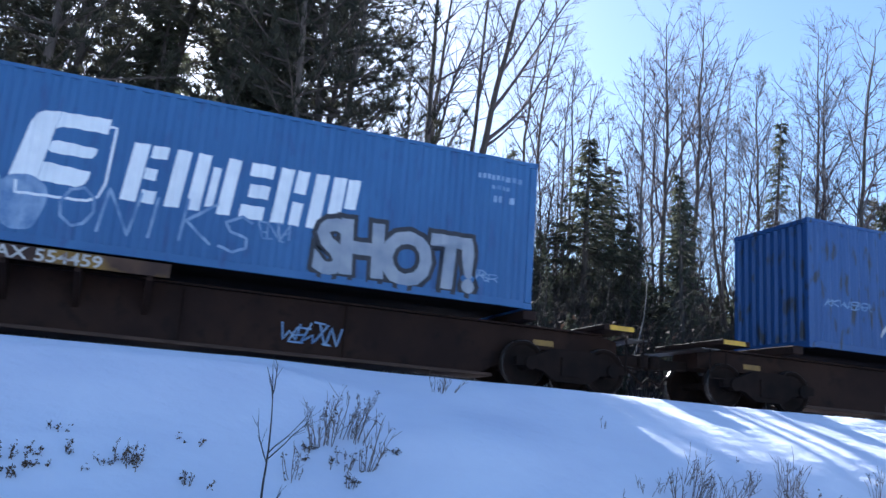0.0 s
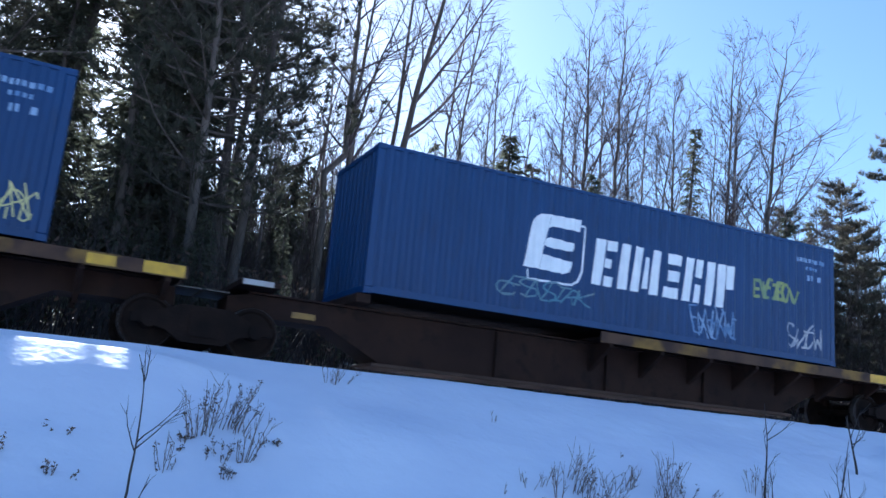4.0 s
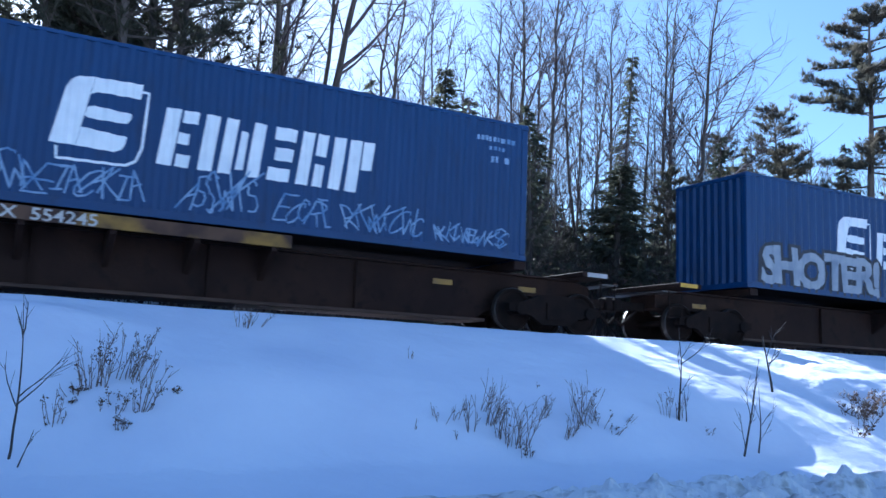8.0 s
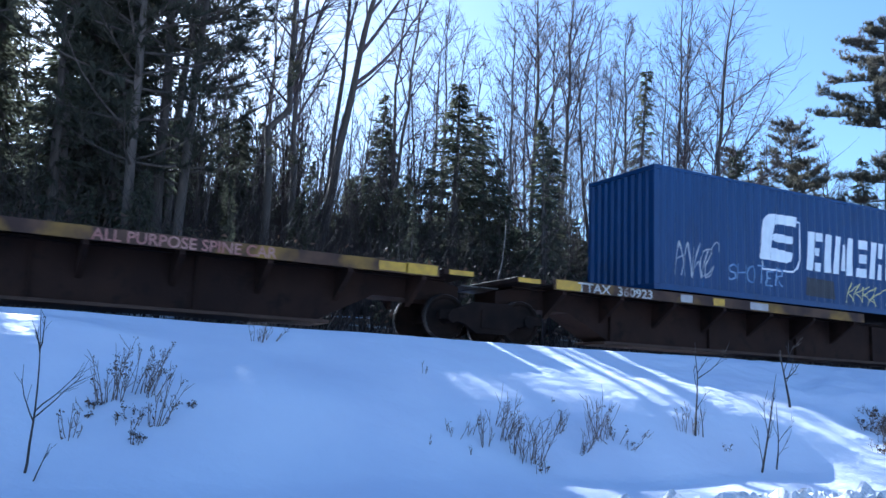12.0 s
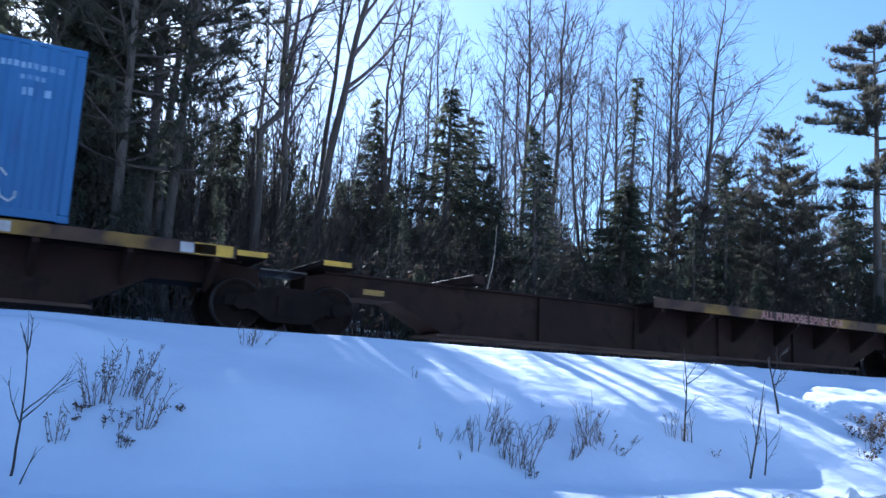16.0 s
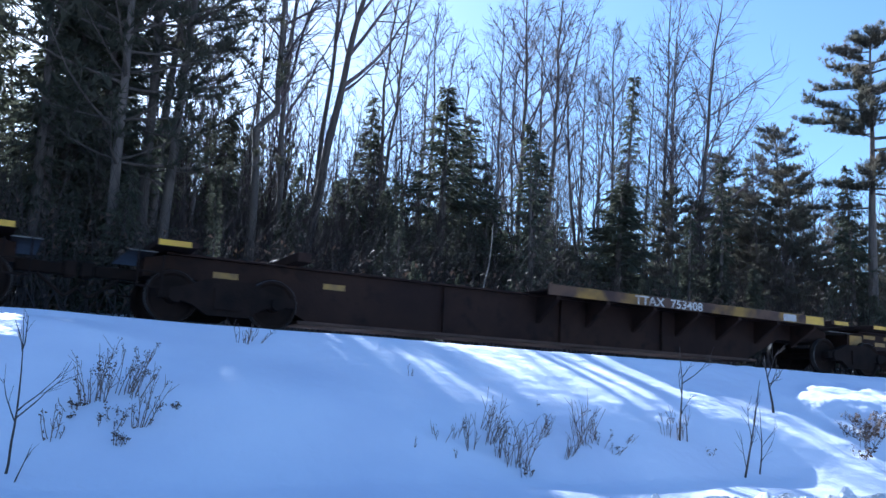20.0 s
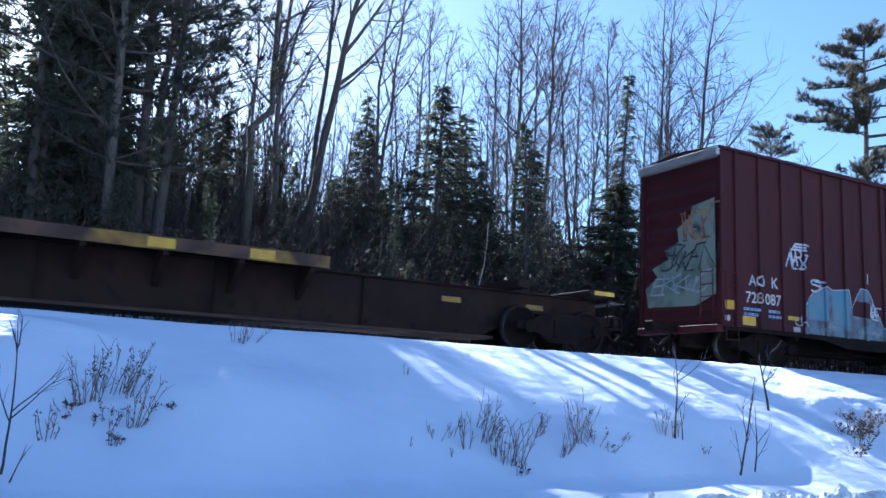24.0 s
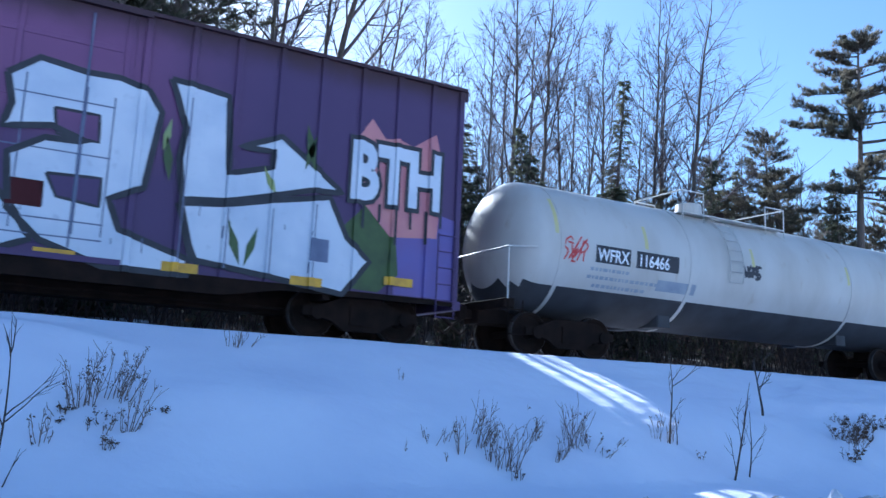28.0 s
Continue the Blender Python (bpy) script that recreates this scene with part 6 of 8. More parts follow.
def bare_tree_meshes(seed, h, r, lean=0.0, bend=0.0, first=0.35, limbs=15, spread_a=0.62, reach=0.20, forks=(), fine_twigs=5, elbow=None):
    """A leafless hardwood: a wandering leader, limbs that rise at a slant, twigs on twigs. Each fork: where on the trunk, its slant to +x, its share of the height."""
    rnd = random.Random(seed)
    TV, TF, CV, CF = [], [], [], []
    n = 16
    trunk, way = [Vector((0, 0, -0.4))], Vector((lean, 0, 1))
    for i in range(n):
        u = i / n
        way = Vector((lean + bend * u + rnd.gauss(0, 0.045), rnd.gauss(0, 0.05), 1))
        if elbow and elbow[0] <= i < elbow[0] + 1:
            way.x += elbow[1]
        trunk.append(trunk[-1] + way.normalized() * (h / n))
    rad = [r * (1 - i / n) ** 0.75 * 0.95 + 0.011 for i in range(n + 1)]
    rad[0] *= 1.25
    limb(TV, TF, trunk, rad, 7)
    mains, turn = [], rnd.uniform(0, 6.283)
    limbs = int(limbs * 1.15)
    for k in range(limbs):
        u = first + (0.98 - first) * ((k + rnd.random() * 0.9) / limbs) ** 0.9
        p, d = along(trunk, min(0.985, u))
        w = (u - first) / (1 - first)
        turn += 2.4 + rnd.uniform(-0.5, 0.5)
        a = spread_a * rnd.uniform(0.8, 1.3) * (1.3 - 0.45 * w)
        out = Vector((math.cos(turn), math.sin(turn), 0))
        ln = h * reach * (1.28 - 0.80 * w) * rnd.uniform(0.6, 1.25) * (0.75 if w < 0.12 else 1.0)
        mains.append((p, (d * math.cos(a) + out * math.sin(a)).normalized(), ln, r * (1 - u) ** 0.75 * 0.42 + 0.009, 0.03))
    for u, tilt, share in forks:
        p, d = along(trunk, u)
        mains.append((p, Vector((d.x + tilt, rnd.uniform(-0.2, 0.2), 1)), h * share, r * (1 - u) ** 0.75 * 0.62, 0.012))
    for p, d, ln, rr, up in mains:
        big = ln > h * 0.33
        st = 9 if big else 6
        pts = grow(rnd, p, d, ln, st, up, 0.085)
        limb(CV, CF, pts, [rr * (1 - 0.9 * (i / st) ** 0.8) + 0.005 for i in range(st + 1)], 4)
        for m in range(20 if big else max(6, int(ln * 2.1))):
            u = rnd.uniform(0.15, 0.98)
            q, dd = along(pts, u)
            l2 = min(2.6, ln * (0.24 if big else 0.42)) * (1.15 - 0.6 * u) * rnd.uniform(0.55, 1.25)
            sub = grow(rnd, q, side_way(rnd, dd, rnd.uniform(0.5, 0.95)), l2, 4, 0.05, 0.12)
            r2 = rr * (1 - 0.8 * u) * 0.40 + 0.0085
            limb(CV, CF, sub, [r2 * (1 - 0.75 * i / 4) + 0.002 for i in range(5)], 3)
            for _ in range(max(2, int(fine_twigs * 0.7))):
                q3, d3 = along(sub, rnd.uniform(0.15, 1.0))
                tw = grow(rnd, q3, side_way(rnd, d3, rnd.uniform(0.4, 0.95)), l2 * rnd.uniform(0.3, 0.7) + 0.2, 2, 0.06, 0.16)
                limb(CV, CF, tw, [0.0085, 0.0065, 0.003], 3)
    return mesh_of("trunk", TV, TF, smooth=True), mesh_of("crown", CV, CF)


def spruce_meshes(seed, h, width, dense=1.0):
    rnd = random.Random(seed)
    TV, TF, CV, CF = [], [], [], []
    trunk = grow(rnd, Vector((0, 0, -0.3)), Vector((0, 0, 1)), h, 8, 0.02, 0.012)
    limb(TV, TF, trunk, [0.016 * h * (1 - 0.95 * i / 8) + 0.01 for i in range(9)], 6)
    z = 0.06 * h
    while z < h * 0.985:
        u = z / h
        reach = width * (1 - u) ** 0.82 * rnd.uniform(0.75, 1.15) + 0.12
        for b in range(max(4, int(8 * dense))):
            a = rnd.uniform(0, 6.283)
            ln = reach * rnd.uniform(0.55, 1.1)
            p, _ = along(trunk, min(0.99, u + rnd.uniform(-0.01, 0.01)))
            d = Vector((math.cos(a), math.sin(a), rnd.uniform(-0.25, 0.1)))
            pts = grow(rnd, p, d, ln, 4, rnd.uniform(-0.02, 0.06), 0.06)
            limb(TV, TF, pts[::2], [0.018, 0.010, 0.004], 3)
            for _ in range(max(7, int(ln * 15 * dense))):
                q, dd = along(pts, rnd.uniform(0.12, 1.0))
                s = rnd.uniform(0.18, 0.36) * (0.75 + 0.25 * (1 - u))
                w = side_way(rnd, dd, rnd.uniform(0.3, 0.9))
                w.z -= 0.35
                v = w.cross(Vector((rnd.uniform(-1, 1), rnd.uniform(-1, 1), rnd.uniform(-1, 1)))).normalized() * s * 0.20
                k = len(CV)
                CV += [tuple(q - v), tuple(q + v), tuple(q + w * s * 1.3)]
                CF.append((k, k + 1, k + 2))
        z += h * 0.022 * (1.2 - 0.5 * u) / max(0.6, dense) + 0.04
    return mesh_of("trunk", TV, TF, smooth=True), mesh_of("crown", CV, CF)


def pine_meshes(seed, h, width, first=0.35, whorls=13, per=5, tufts=7, needle=0.26, droop=0.0, sideways=0.0, subs=2.0, needles=7, thick=0.016, level=1.0):
    """A white pine: level limbs that turn up at their ends, with brushes of long needles."""
    rnd = random.Random(seed)
    TV, TF, BV, BF, CV, CF = [], [], [], [], [], []
    trunk = grow(rnd, Vector((0, 0, -0.4)), Vector((0, 0, 1)), h, 12, 0.02, 0.022)
    limb(TV, TF, trunk, [0.0095 * h * (1 - 0.92 * i / 12) + 0.015 for i in range(13)], 8)
    for k in range(whorls):
        u = first + (0.99 - first) * (k + 0.5) / whorls
        shape = math.sin(math.pi * min(1, 0.22 + 0.80 * (u - first) / (1 - first))) ** 0.8
        for b in range(per):
            a = 6.283 * (b + rnd.random() * 0.8) / per + k
            ln = width * shape * rnd.uniform(0.55, 1.25) * (1 + sideways * math.cos(a)) + 0.4
            p, _ = along(trunk, min(0.99, u + rnd.uniform(-0.02, 0.02)))
            d = Vector((math.cos(a), math.sin(a), 0.25 - droop + 0.5 * (u - 0.6)))
            pts = grow(rnd, p, d, ln, 6, 0.05, 0.07)
            r0 = 0.009 * ln + 0.010
            limb(BV, BF, pts, [r0 * (1 - 0.85 * i / 6) + 0.006 for i in range(7)], 4)
            for m in range(max(3, int(ln * subs))):
                q, dd = along(pts, rnd.uniform(0.28, 1.0))
                way = side_way(rnd, dd, rnd.uniform(0.4, 1.0))
                way.z *= level
                sub = grow(rnd, q, way, rnd.uniform(0.4, 0.9), 2, 0.10, 0.10)
                limb(BV, BF, sub, [0.010, 0.007, 0.004], 3)
                for _ in range(tufts):
                    c, cd = along(sub, rnd.uniform(0.25, 1.0))
                    for _ in range(needles):
                        w = (cd * 0.5 + Vector((rnd.gauss(0, 0.5), rnd.gauss(0, 0.5), rnd.gauss(0.25, 0.4)))).normalized()
                        s = needle * rnd.uniform(0.7, 1.2)
                        v = w.orthogonal().normalized() * thick
                        i0 = len(CV)
                        CV += [tuple(c - v), tuple(c + v), tuple(c + w * s)]
                        CF.append((i0, i0 + 1, i0 + 2))
    return mesh_of("trunk", TV, TF, smooth=True), mesh_of("limbs", BV, BF), mesh_of("needles", CV, CF)


def pad_of_needles(rnd, BV, BF, CV, CF, pts, sprays, long, tufts, needle, thick, start=0.35):
    """Level side shoots along a limb, each set with short needle brushes that stand up: one flat layer of a pine's crown."""
    for m in range(sprays):
        q, dd = along(pts, start + (1 - start) * (m + rnd.random()) / sprays)
        way = Vector((dd.x, dd.y, 0)).normalized() * rnd.uniform(0.2, 1.0) + Vector((-dd.y, dd.x, 0)).normalized() * rnd.choice((-1, 1)) * rnd.uniform(0.2, 1.0)
        sub = grow(rnd, q, way + Vector((0, 0, rnd.uniform(0.0, 0.35))), long * rnd.uniform(0.5, 1.1), 3, 0.12, 0.10)
        limb(BV, BF, sub, [0.013, 0.010, 0.007, 0.004], 3)
        for _ in range(tufts):
            c, cd = along(sub, rnd.uniform(0.1, 1.0))
            c = c + Vector((rnd.gauss(0, 0.07), rnd.gauss(0, 0.07), rnd.gauss(0.02, 0.05)))
            for _ in range(6):
                w = (cd * 0.35 + Vector((rnd.gauss(0, 0.4), rnd.gauss(0, 0.4), rnd.gauss(0.45, 0.35)))).normalized()
                v = w.orthogonal().normalized() * thick
                i = len(CV)
                CV += [tuple(c - v), tuple(c + v), tuple(c + w * needle * rnd.uniform(0.6, 1.2))]
                CF.append((i, i + 1, i + 2))


def great_pine_meshes(seed, h, sides):
    """The old white pine: a thick trunk and long level limbs, more on one side; sides: height share, reach along x, rise."""
    rnd = random.Random(seed)
    TV, TF, BV, BF, CV, CF = [], [], [], [], [], []
    trunk = grow(rnd, Vector((0.35, 0, -0.4)), Vector((-0.02, 0, 1)), h, 14, 0.02, 0.018)
    limb(TV, TF, trunk, [0.017 * h * (1 - 0.93 * (i / 14) ** 0.9) + 0.02 for i in range(15)], 9)
    rows = [(u, r, rnd.uniform(-0.35, 0.35) * abs(r), up) for u, r, up in sides]
    rows += [(rnd.uniform(0.46, 0.95), rnd.uniform(-0.9, 0.9), rnd.choice((-1, 1)) * rnd.uniform(1.2, 2.6), rnd.uniform(0.0, 0.3)) for _ in range(14)]
    rows += [(0.965 + 0.003 * k, 0.9 * math.cos(2.4 * k), 0.9 * math.sin(2.4 * k), 0.7) for k in range(7)]
    for u, rx, ry, up in rows:
        p, _ = along(trunk, u)
        ln = math.hypot(rx, ry)
        pts = grow(rnd, p, Vector((rx / ln, ry / ln, up)), ln, 7, 0.035, 0.06)
        r0 = 0.012 * ln + 0.014
        limb(BV, BF, pts, [r0 * (1 - 0.85 * i / 7) + 0.008 for i in range(8)], 5)
        pad_of_needles(rnd, BV, BF, CV, CF, pts, int(6 + 6.5 * ln), min(1.1, 0.45 + 0.15 * ln), 9, 0.26, 0.020, 0.15 if ln < 2.5 else 0.27)
    return mesh_of("trunk", TV, TF, smooth=True), mesh_of("limbs", BV, BF), mesh_of("needles", CV, CF)


def bushy_pine_meshes(seed, h, width, first, whorls, per):
    """A younger pine with many layered limbs and dense brushes of needles."""
    rnd = random.Random(seed)
    TV, TF, BV, BF, CV, CF = [], [], [], [], [], []
    trunk = grow(rnd, Vector((0, 0, -0.4)), Vector((0, 0, 1)), h, 10, 0.02, 0.02)
    limb(TV, TF, trunk, [0.011 * h * (1 - 0.92 * i / 10) + 0.015 for i in range(11)], 7)
    for k in range(whorls):
        u = first + (0.98 - first) * (k + 0.5) / whorls
        reach = width * min(1, 0.16 + 1.25 * (1 - u)) * (0.75 if u < first + 0.1 else 1)
        for b in range(per):
            a = 6.283 * (b + 0.8 * rnd.random()) / per + k
            ln = reach * rnd.uniform(0.5, 1.2) + 0.3
            p, _ = along(trunk, min(0.985, u + rnd.uniform(-0.02, 0.02)))
            pts = grow(rnd, p, Vector((math.cos(a), math.sin(a), 0.15 + 0.5 * max(0, u - 0.6))), ln, 5, 0.05, 0.07)
            limb(BV, BF, pts, [(0.010 * ln + 0.012) * (1 - 0.85 * i / 5) + 0.006 for i in range(6)], 4)
            pad_of_needles(rnd, BV, BF, CV, CF, pts, int(3 + 4 * ln), 0.6, 9, 0.22, 0.026, 0.3)
    return mesh_of("trunk", TV, TF, smooth=True), mesh_of("limbs", BV, BF), mesh_of("needles", CV, CF)


def tree(name, meshes, mats, names, label, category, group):
    t = thing(name, label, category, group)
    for n, me, m in zip(names, meshes, mats):
        part(n, me, m, t)
    return t


def put_tree(proto, used, x, y, turn=0.0, size=1.0, tall=None):
    """The first planting moves the model itself; the next ones are copies of it."""
    if proto not in used:
        used.add(proto)
        proto.matrix_basis = pose(x, y, ground_z(x, y), rz=turn)
        proto.scale = (size, size, tall or size)
        return proto
    t = copy_thing(proto, pose(x, y, ground_z(x, y), rz=turn))
    t.scale = (size, size, tall or size)
    return t


def make_forest():
    used = set()
    g = "bare trees of the wood"
    plain = "tall leafless hardwood tree with grey-brown bark and fine twigs"

    def hardwood(seed, *a, label=plain, pale=False, **k):
        return tree("bare_tree", bare_tree_meshes(seed, *a, **k), (BARK_GREY if pale else BARK_DARK, TWIG), ("trunk", "crown"), label, "tree", g)

    B = [hardwood(400 + k, h, r, l, bd, f, n, sp, rc, fk, pale=k % 2 == 0) for k, (h, r, l, bd, f, n, sp, rc, fk) in enumerate((
        (20, 0.14, 0.0, 0.02, 0.40, 17, 0.6, 0.19, ()), (21, 0.13, 0.02, -0.05, 0.42, 16, 0.5, 0.17, ((0.35, 0.16, 0.5),)), (19, 0.12, -0.03, 0.06, 0.35, 18, 0.6, 0.20, ((0.3, -0.2, 0.5),)),
        (16, 0.11, 0.05, 0.05, 0.30, 16, 0.6, 0.24, ((0.25, 0.3, 0.55), (0.3, -0.25, 0.5))), (22, 0.12, 0.0, 0.0, 0.5, 14, 0.5, 0.14, ()), (14, 0.08, 0.04, 0.0, 0.35, 15, 0.6, 0.22, ((0.3, 0.25, 0.5),))))]
    gs = "spruces of the wood"
    S = [tree("spruce", spruce_meshes(500 + k, h, w, dn), (BARK_DARK, NEEDLE_SPRUCE), ("trunk", "crown"), lab, "spruce", gs) for k, (h, w, dn, lab) in enumerate((
        (14.0, 3.1, 1.1, "dark green spruce with drooping branches"), (15.3, 1.75, 0.95, "slender dark spruce with a narrow top"), (8.4, 2.1, 1.2, "low dense green spruce"), (9.5, 1.3, 0.8, "thin young dark spruce")))]
    gp = "pines of the wood"
    sides = ((0.925, 1.7, 0.15), (0.895, 2.9, 0.16), (0.85, 2.3, 0.02), (0.83, 3.5, 0.05), (0.79, 3.4, -0.02), (0.755, 3.2, -0.12), (0.70, 5.2, 0.05), (0.665, 5.1, -0.08), (0.62, 1.8, 0.45), (0.60, 5.4, -0.08), (0.555, 3.4, -0.12),
             (0.54, 2.6, -0.25), (0.96, -1.7, 0.1), (0.93, -1.4, 0.4), (0.895, -1.9, 0.3), (0.855, -2.4, 0.0), (0.785, -2.9, 0.08), (0.75, -2.9, -0.05), (0.745, -1.8, 0.2), (0.715, -1.6, 0.0), (0.55, -2.0, 0.0), (0.50, -2.4, -0.05))
    big = tree("white_pine", great_pine_meshes(601, 16.8, sides), (BARK_DARK, BARK_DARK, NEEDLE_PINE), ("trunk", "crown_wood", "foliage"), "tall white pine with layered sunlit limbs against the sky", "pine", gp)
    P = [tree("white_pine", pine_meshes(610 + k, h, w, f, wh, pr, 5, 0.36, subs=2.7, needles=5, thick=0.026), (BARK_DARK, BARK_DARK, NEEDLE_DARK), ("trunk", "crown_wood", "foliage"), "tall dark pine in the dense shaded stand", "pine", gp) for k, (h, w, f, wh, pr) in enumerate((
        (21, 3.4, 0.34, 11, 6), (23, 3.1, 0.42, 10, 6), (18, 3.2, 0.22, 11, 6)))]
    small = tree("white_pine", bushy_pine_meshes(620, 12.5, 2.7, 0.22, 13, 5), (BARK_DARK, BARK_DARK, NEEDLE_PINE), ("trunk", "crown_wood", "foliage"), "young bushy pine at the wood's edge", "pine", gp)
    tall = tree("white_pine", bushy_pine_meshes(621, 17.0, 3.6, 0.30, 14, 6), (BARK_DARK, BARK_DARK, NEEDLE_PINE), ("trunk", "crown_wood", "foliage"), "bushy grey-green pine at the wood's edge", "pine", gp)

    def put(p, x, y, *a, **k):
        # a narrow gap in the dark stand lets the sun reach the bank
        if not (y > 23 and -1.35 < x - 0.026 * (y - 12) < 0.15):
            put_tree(p, used, x, y, *a, **k)

    # the trees that stand out
    for x, y, t in (
            (8.4, 31.0, hardwood(431, 20, 0.19, -0.03, 0.0, 0.42, 13, 0.7, 0.18, ((0.42, -0.12, 0.45),), 3, (6, 0.95), label="dark leafless tree with a crooked trunk")),
            (10.6, 34.0, hardwood(432, 21, 0.16, -0.03, 0.12, 0.42, 13, 0.6, 0.17, ((0.40, 0.30, 0.45), (0.44, -0.3, 0.35)), 3)),
            (12.4, 36.0, hardwood(433, 23, 0.16, 0.01, 0.06, 0.48, 12, 0.55, 0.15, ((0.60, 0.28, 0.3),), 3, label="straight leafless tree with a thin open crown")),
            (11.8, 35.0, hardwood(434, 25, 0.24, 0.15, 0.05, 0.38, 9, 0.6, 0.14, ((0.44, 0.75, 0.36), (0.50, 0.55, 0.42), (0.58, 0.45, 0.3)), 3, label="leafless hardwood tree leaning over at a slant")),
            (17.3, 38.0, hardwood(435, 22, 0.12, -0.12, 0.25, 0.40, 13, 0.55, 0.16, (), 4)),
            (16.1, 37.0, hardwood(436, 22, 0.11, 0.10, -0.05, 0.40, 14, 0.6, 0.17, ((0.5, -0.2, 0.4),), 4)),
            (20.6, 41.5, hardwood(437, 18, 0.10, 0.10, 0.05, 0.42, 13, 0.6, 0.2, (), 4)),
            (24.1, 36.5, hardwood(438, 20.5, 0.17, -0.01, 0.05, 0.42, 20, 0.62, 0.20, ((0.42, -0.26, 0.42), (0.5, 0.22, 0.4)), 5)),
            (27.9, 40.0, hardwood(439, 20, 0.12, 0.0, 0.02, 0.42, 16, 0.6, 0.17, ((0.4, -0.12, 0.5),), 5)),
            (25.9, 37.0, hardwood(440, 22, 0.17, 0.09, -0.04, 0.45, 18, 0.52, 0.18, ((0.48, 0.24, 0.45), (0.55, -0.14, 0.4)), 5)),
            (29.6, 37.5, hardwood(441, 18.5, 0.12, -0.15, 0.16, 0.45, 14, 0.55, 0.17, ((0.5, 0.26, 0.4),), 5)),
            (31.4, 41.0, hardwood(442, 20, 0.11, 0.02, 0.0, 0.40, 16, 0.5, 0.18, (), 5, pale=True)),
            (32.6, 39.0, hardwood(443, 19.8, 0.14, -0.02, 0.0, 0.48, 24, 0.55, 0.17, ((0.55, 0.2, 0.35), (0.52, -0.2, 0.35)), 8, label="leafless tree with a dense crown of purplish twigs")),
            (30.4, 34.0, hardwood(444, 15.5, 0.085, 0.0, 0.10, 0.45, 13, 0.6, 0.18, ((0.55, 0.5, 0.3),), 5)),
            (29.8, 33.0, hardwood(445, 20.5, 0.11, 0.14, -0.12, 0.42, 14, 0.6, 0.18, ((0.4, 0.12, 0.5), (0.42, 0.35, 0.35)), 5)),
            (33.4, 36.0, hardwood(446, 22, 0.12, 0.10, -0.02, 0.42, 16, 0.6, 0.20, ((0.42, 0.4, 0.4),), 5)),
            (30.3, 31.0, hardwood(447, 20.5, 0.16, 0.13, 0.0, 0.30, 17, 0.68, 0.22, ((0.30, 0.62, 0.5), (0.34, 0.95, 0.42), (0.28, -0.22, 0.5), (0.48, 0.5, 0.4)), 5, label="leafless tree with wide-spreading limbs"))):
        used.add(t)
        t.matrix_basis = pose(x, y, ground_z(x, y))
    put(S[0], 17.0, 40.5, 130, 0.95, tall=0.89)
    put(S[0], 21.4, 36.5, 220, 1.15, tall=0.82)
    put(S[3], 22.6, 33.0, 90, 1.6, tall=1.0)
    put(small, 30.9, 30.0, 40, 0.62)
    put(small, 29.9, 31.5, 140, 0.66)
    put(S[0], 18.6, 35.1, 0, 1.35, tall=0.86)
    put(S[1], 29.8, 35.0, 50, 1.0)
    put(S[2], 22.1, 26.4, 10, 1.5, tall=0.84)
    put(S[3], 29.1, 27.5, 0, 1.0)
    put(big, 36.9, 25.8, -55, 1.0)
    put(small, 33.6, 29.0, 0, 0.70)
    put(small, 34.4, 31.5, 80, 0.72)
    put(small, 38.1, 31.0, 20, 1.08)
    put(small, 41.0, 24.2, 30, 0.68)
    put(small, 45.2, 27.0, 150, 0.78)
    put(small, 39.6, 27.8, 75, 0.62)
    put(small, 48.3, 26.2, 200, 0.86)
    put(tall, 54.5, 28.0, 70, 0.95)
    put(tall, 60.5, 29.0, 10, 1.0)
    put(tall, 51.5, 33.5, 160, 0.72)
    put(small, 34.6, 28.0, 100, 0.80)
    for x, y, q, s in ((38.6, 29.5, 5, 0.78), (40.3, 32.0, 3, 0.66), (42.4, 30.5, 5, 0.74), (44.0, 33.5, 3, 0.7), (46.6, 31.0, 5, 0.8), (49.8, 35.0, 4, 0.55), (35.4, 30.6, 5, 0.85), (52.0, 31.0, 5, 0.9)):
        put(B[q], x, y, 50 * q + 7 * x, s)
    put(small, 35.9, 33.0, 10, 0.95)
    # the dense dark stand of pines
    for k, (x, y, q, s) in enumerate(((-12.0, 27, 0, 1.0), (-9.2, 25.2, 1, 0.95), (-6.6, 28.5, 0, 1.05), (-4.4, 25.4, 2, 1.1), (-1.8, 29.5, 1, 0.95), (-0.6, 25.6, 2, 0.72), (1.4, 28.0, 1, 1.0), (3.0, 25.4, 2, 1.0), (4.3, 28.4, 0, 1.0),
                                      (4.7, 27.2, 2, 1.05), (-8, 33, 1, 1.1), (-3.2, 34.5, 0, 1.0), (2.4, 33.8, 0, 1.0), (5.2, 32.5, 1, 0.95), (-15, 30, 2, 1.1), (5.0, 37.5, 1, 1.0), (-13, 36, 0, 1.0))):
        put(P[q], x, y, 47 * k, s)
    # the wood behind
    rnd = random.Random(77)
    for k in range(66):
        x = -16 + 88 * ((k * 0.618) % 1.0)
        if 3.5 < x < 16.5:
            continue
        y = rnd.uniform(40, 64) if x < 36 else rnd.uniform(34, 58)
        size = rnd.uniform(0.70, 0.95)
        put(B[k % 6], x, y, rnd.uniform(-40, 40), size * (0.72 if x / y > 0.92 else 1.0))
    for k in range(13):
        x = 17.0 + 20 * ((k * 0.618) % 1.0)
        put(B[(3, 5, 2, 5)[k % 4]], x, rnd.uniform(27, 42), rnd.uniform(-60, 60), rnd.uniform(0.6, 0.9))
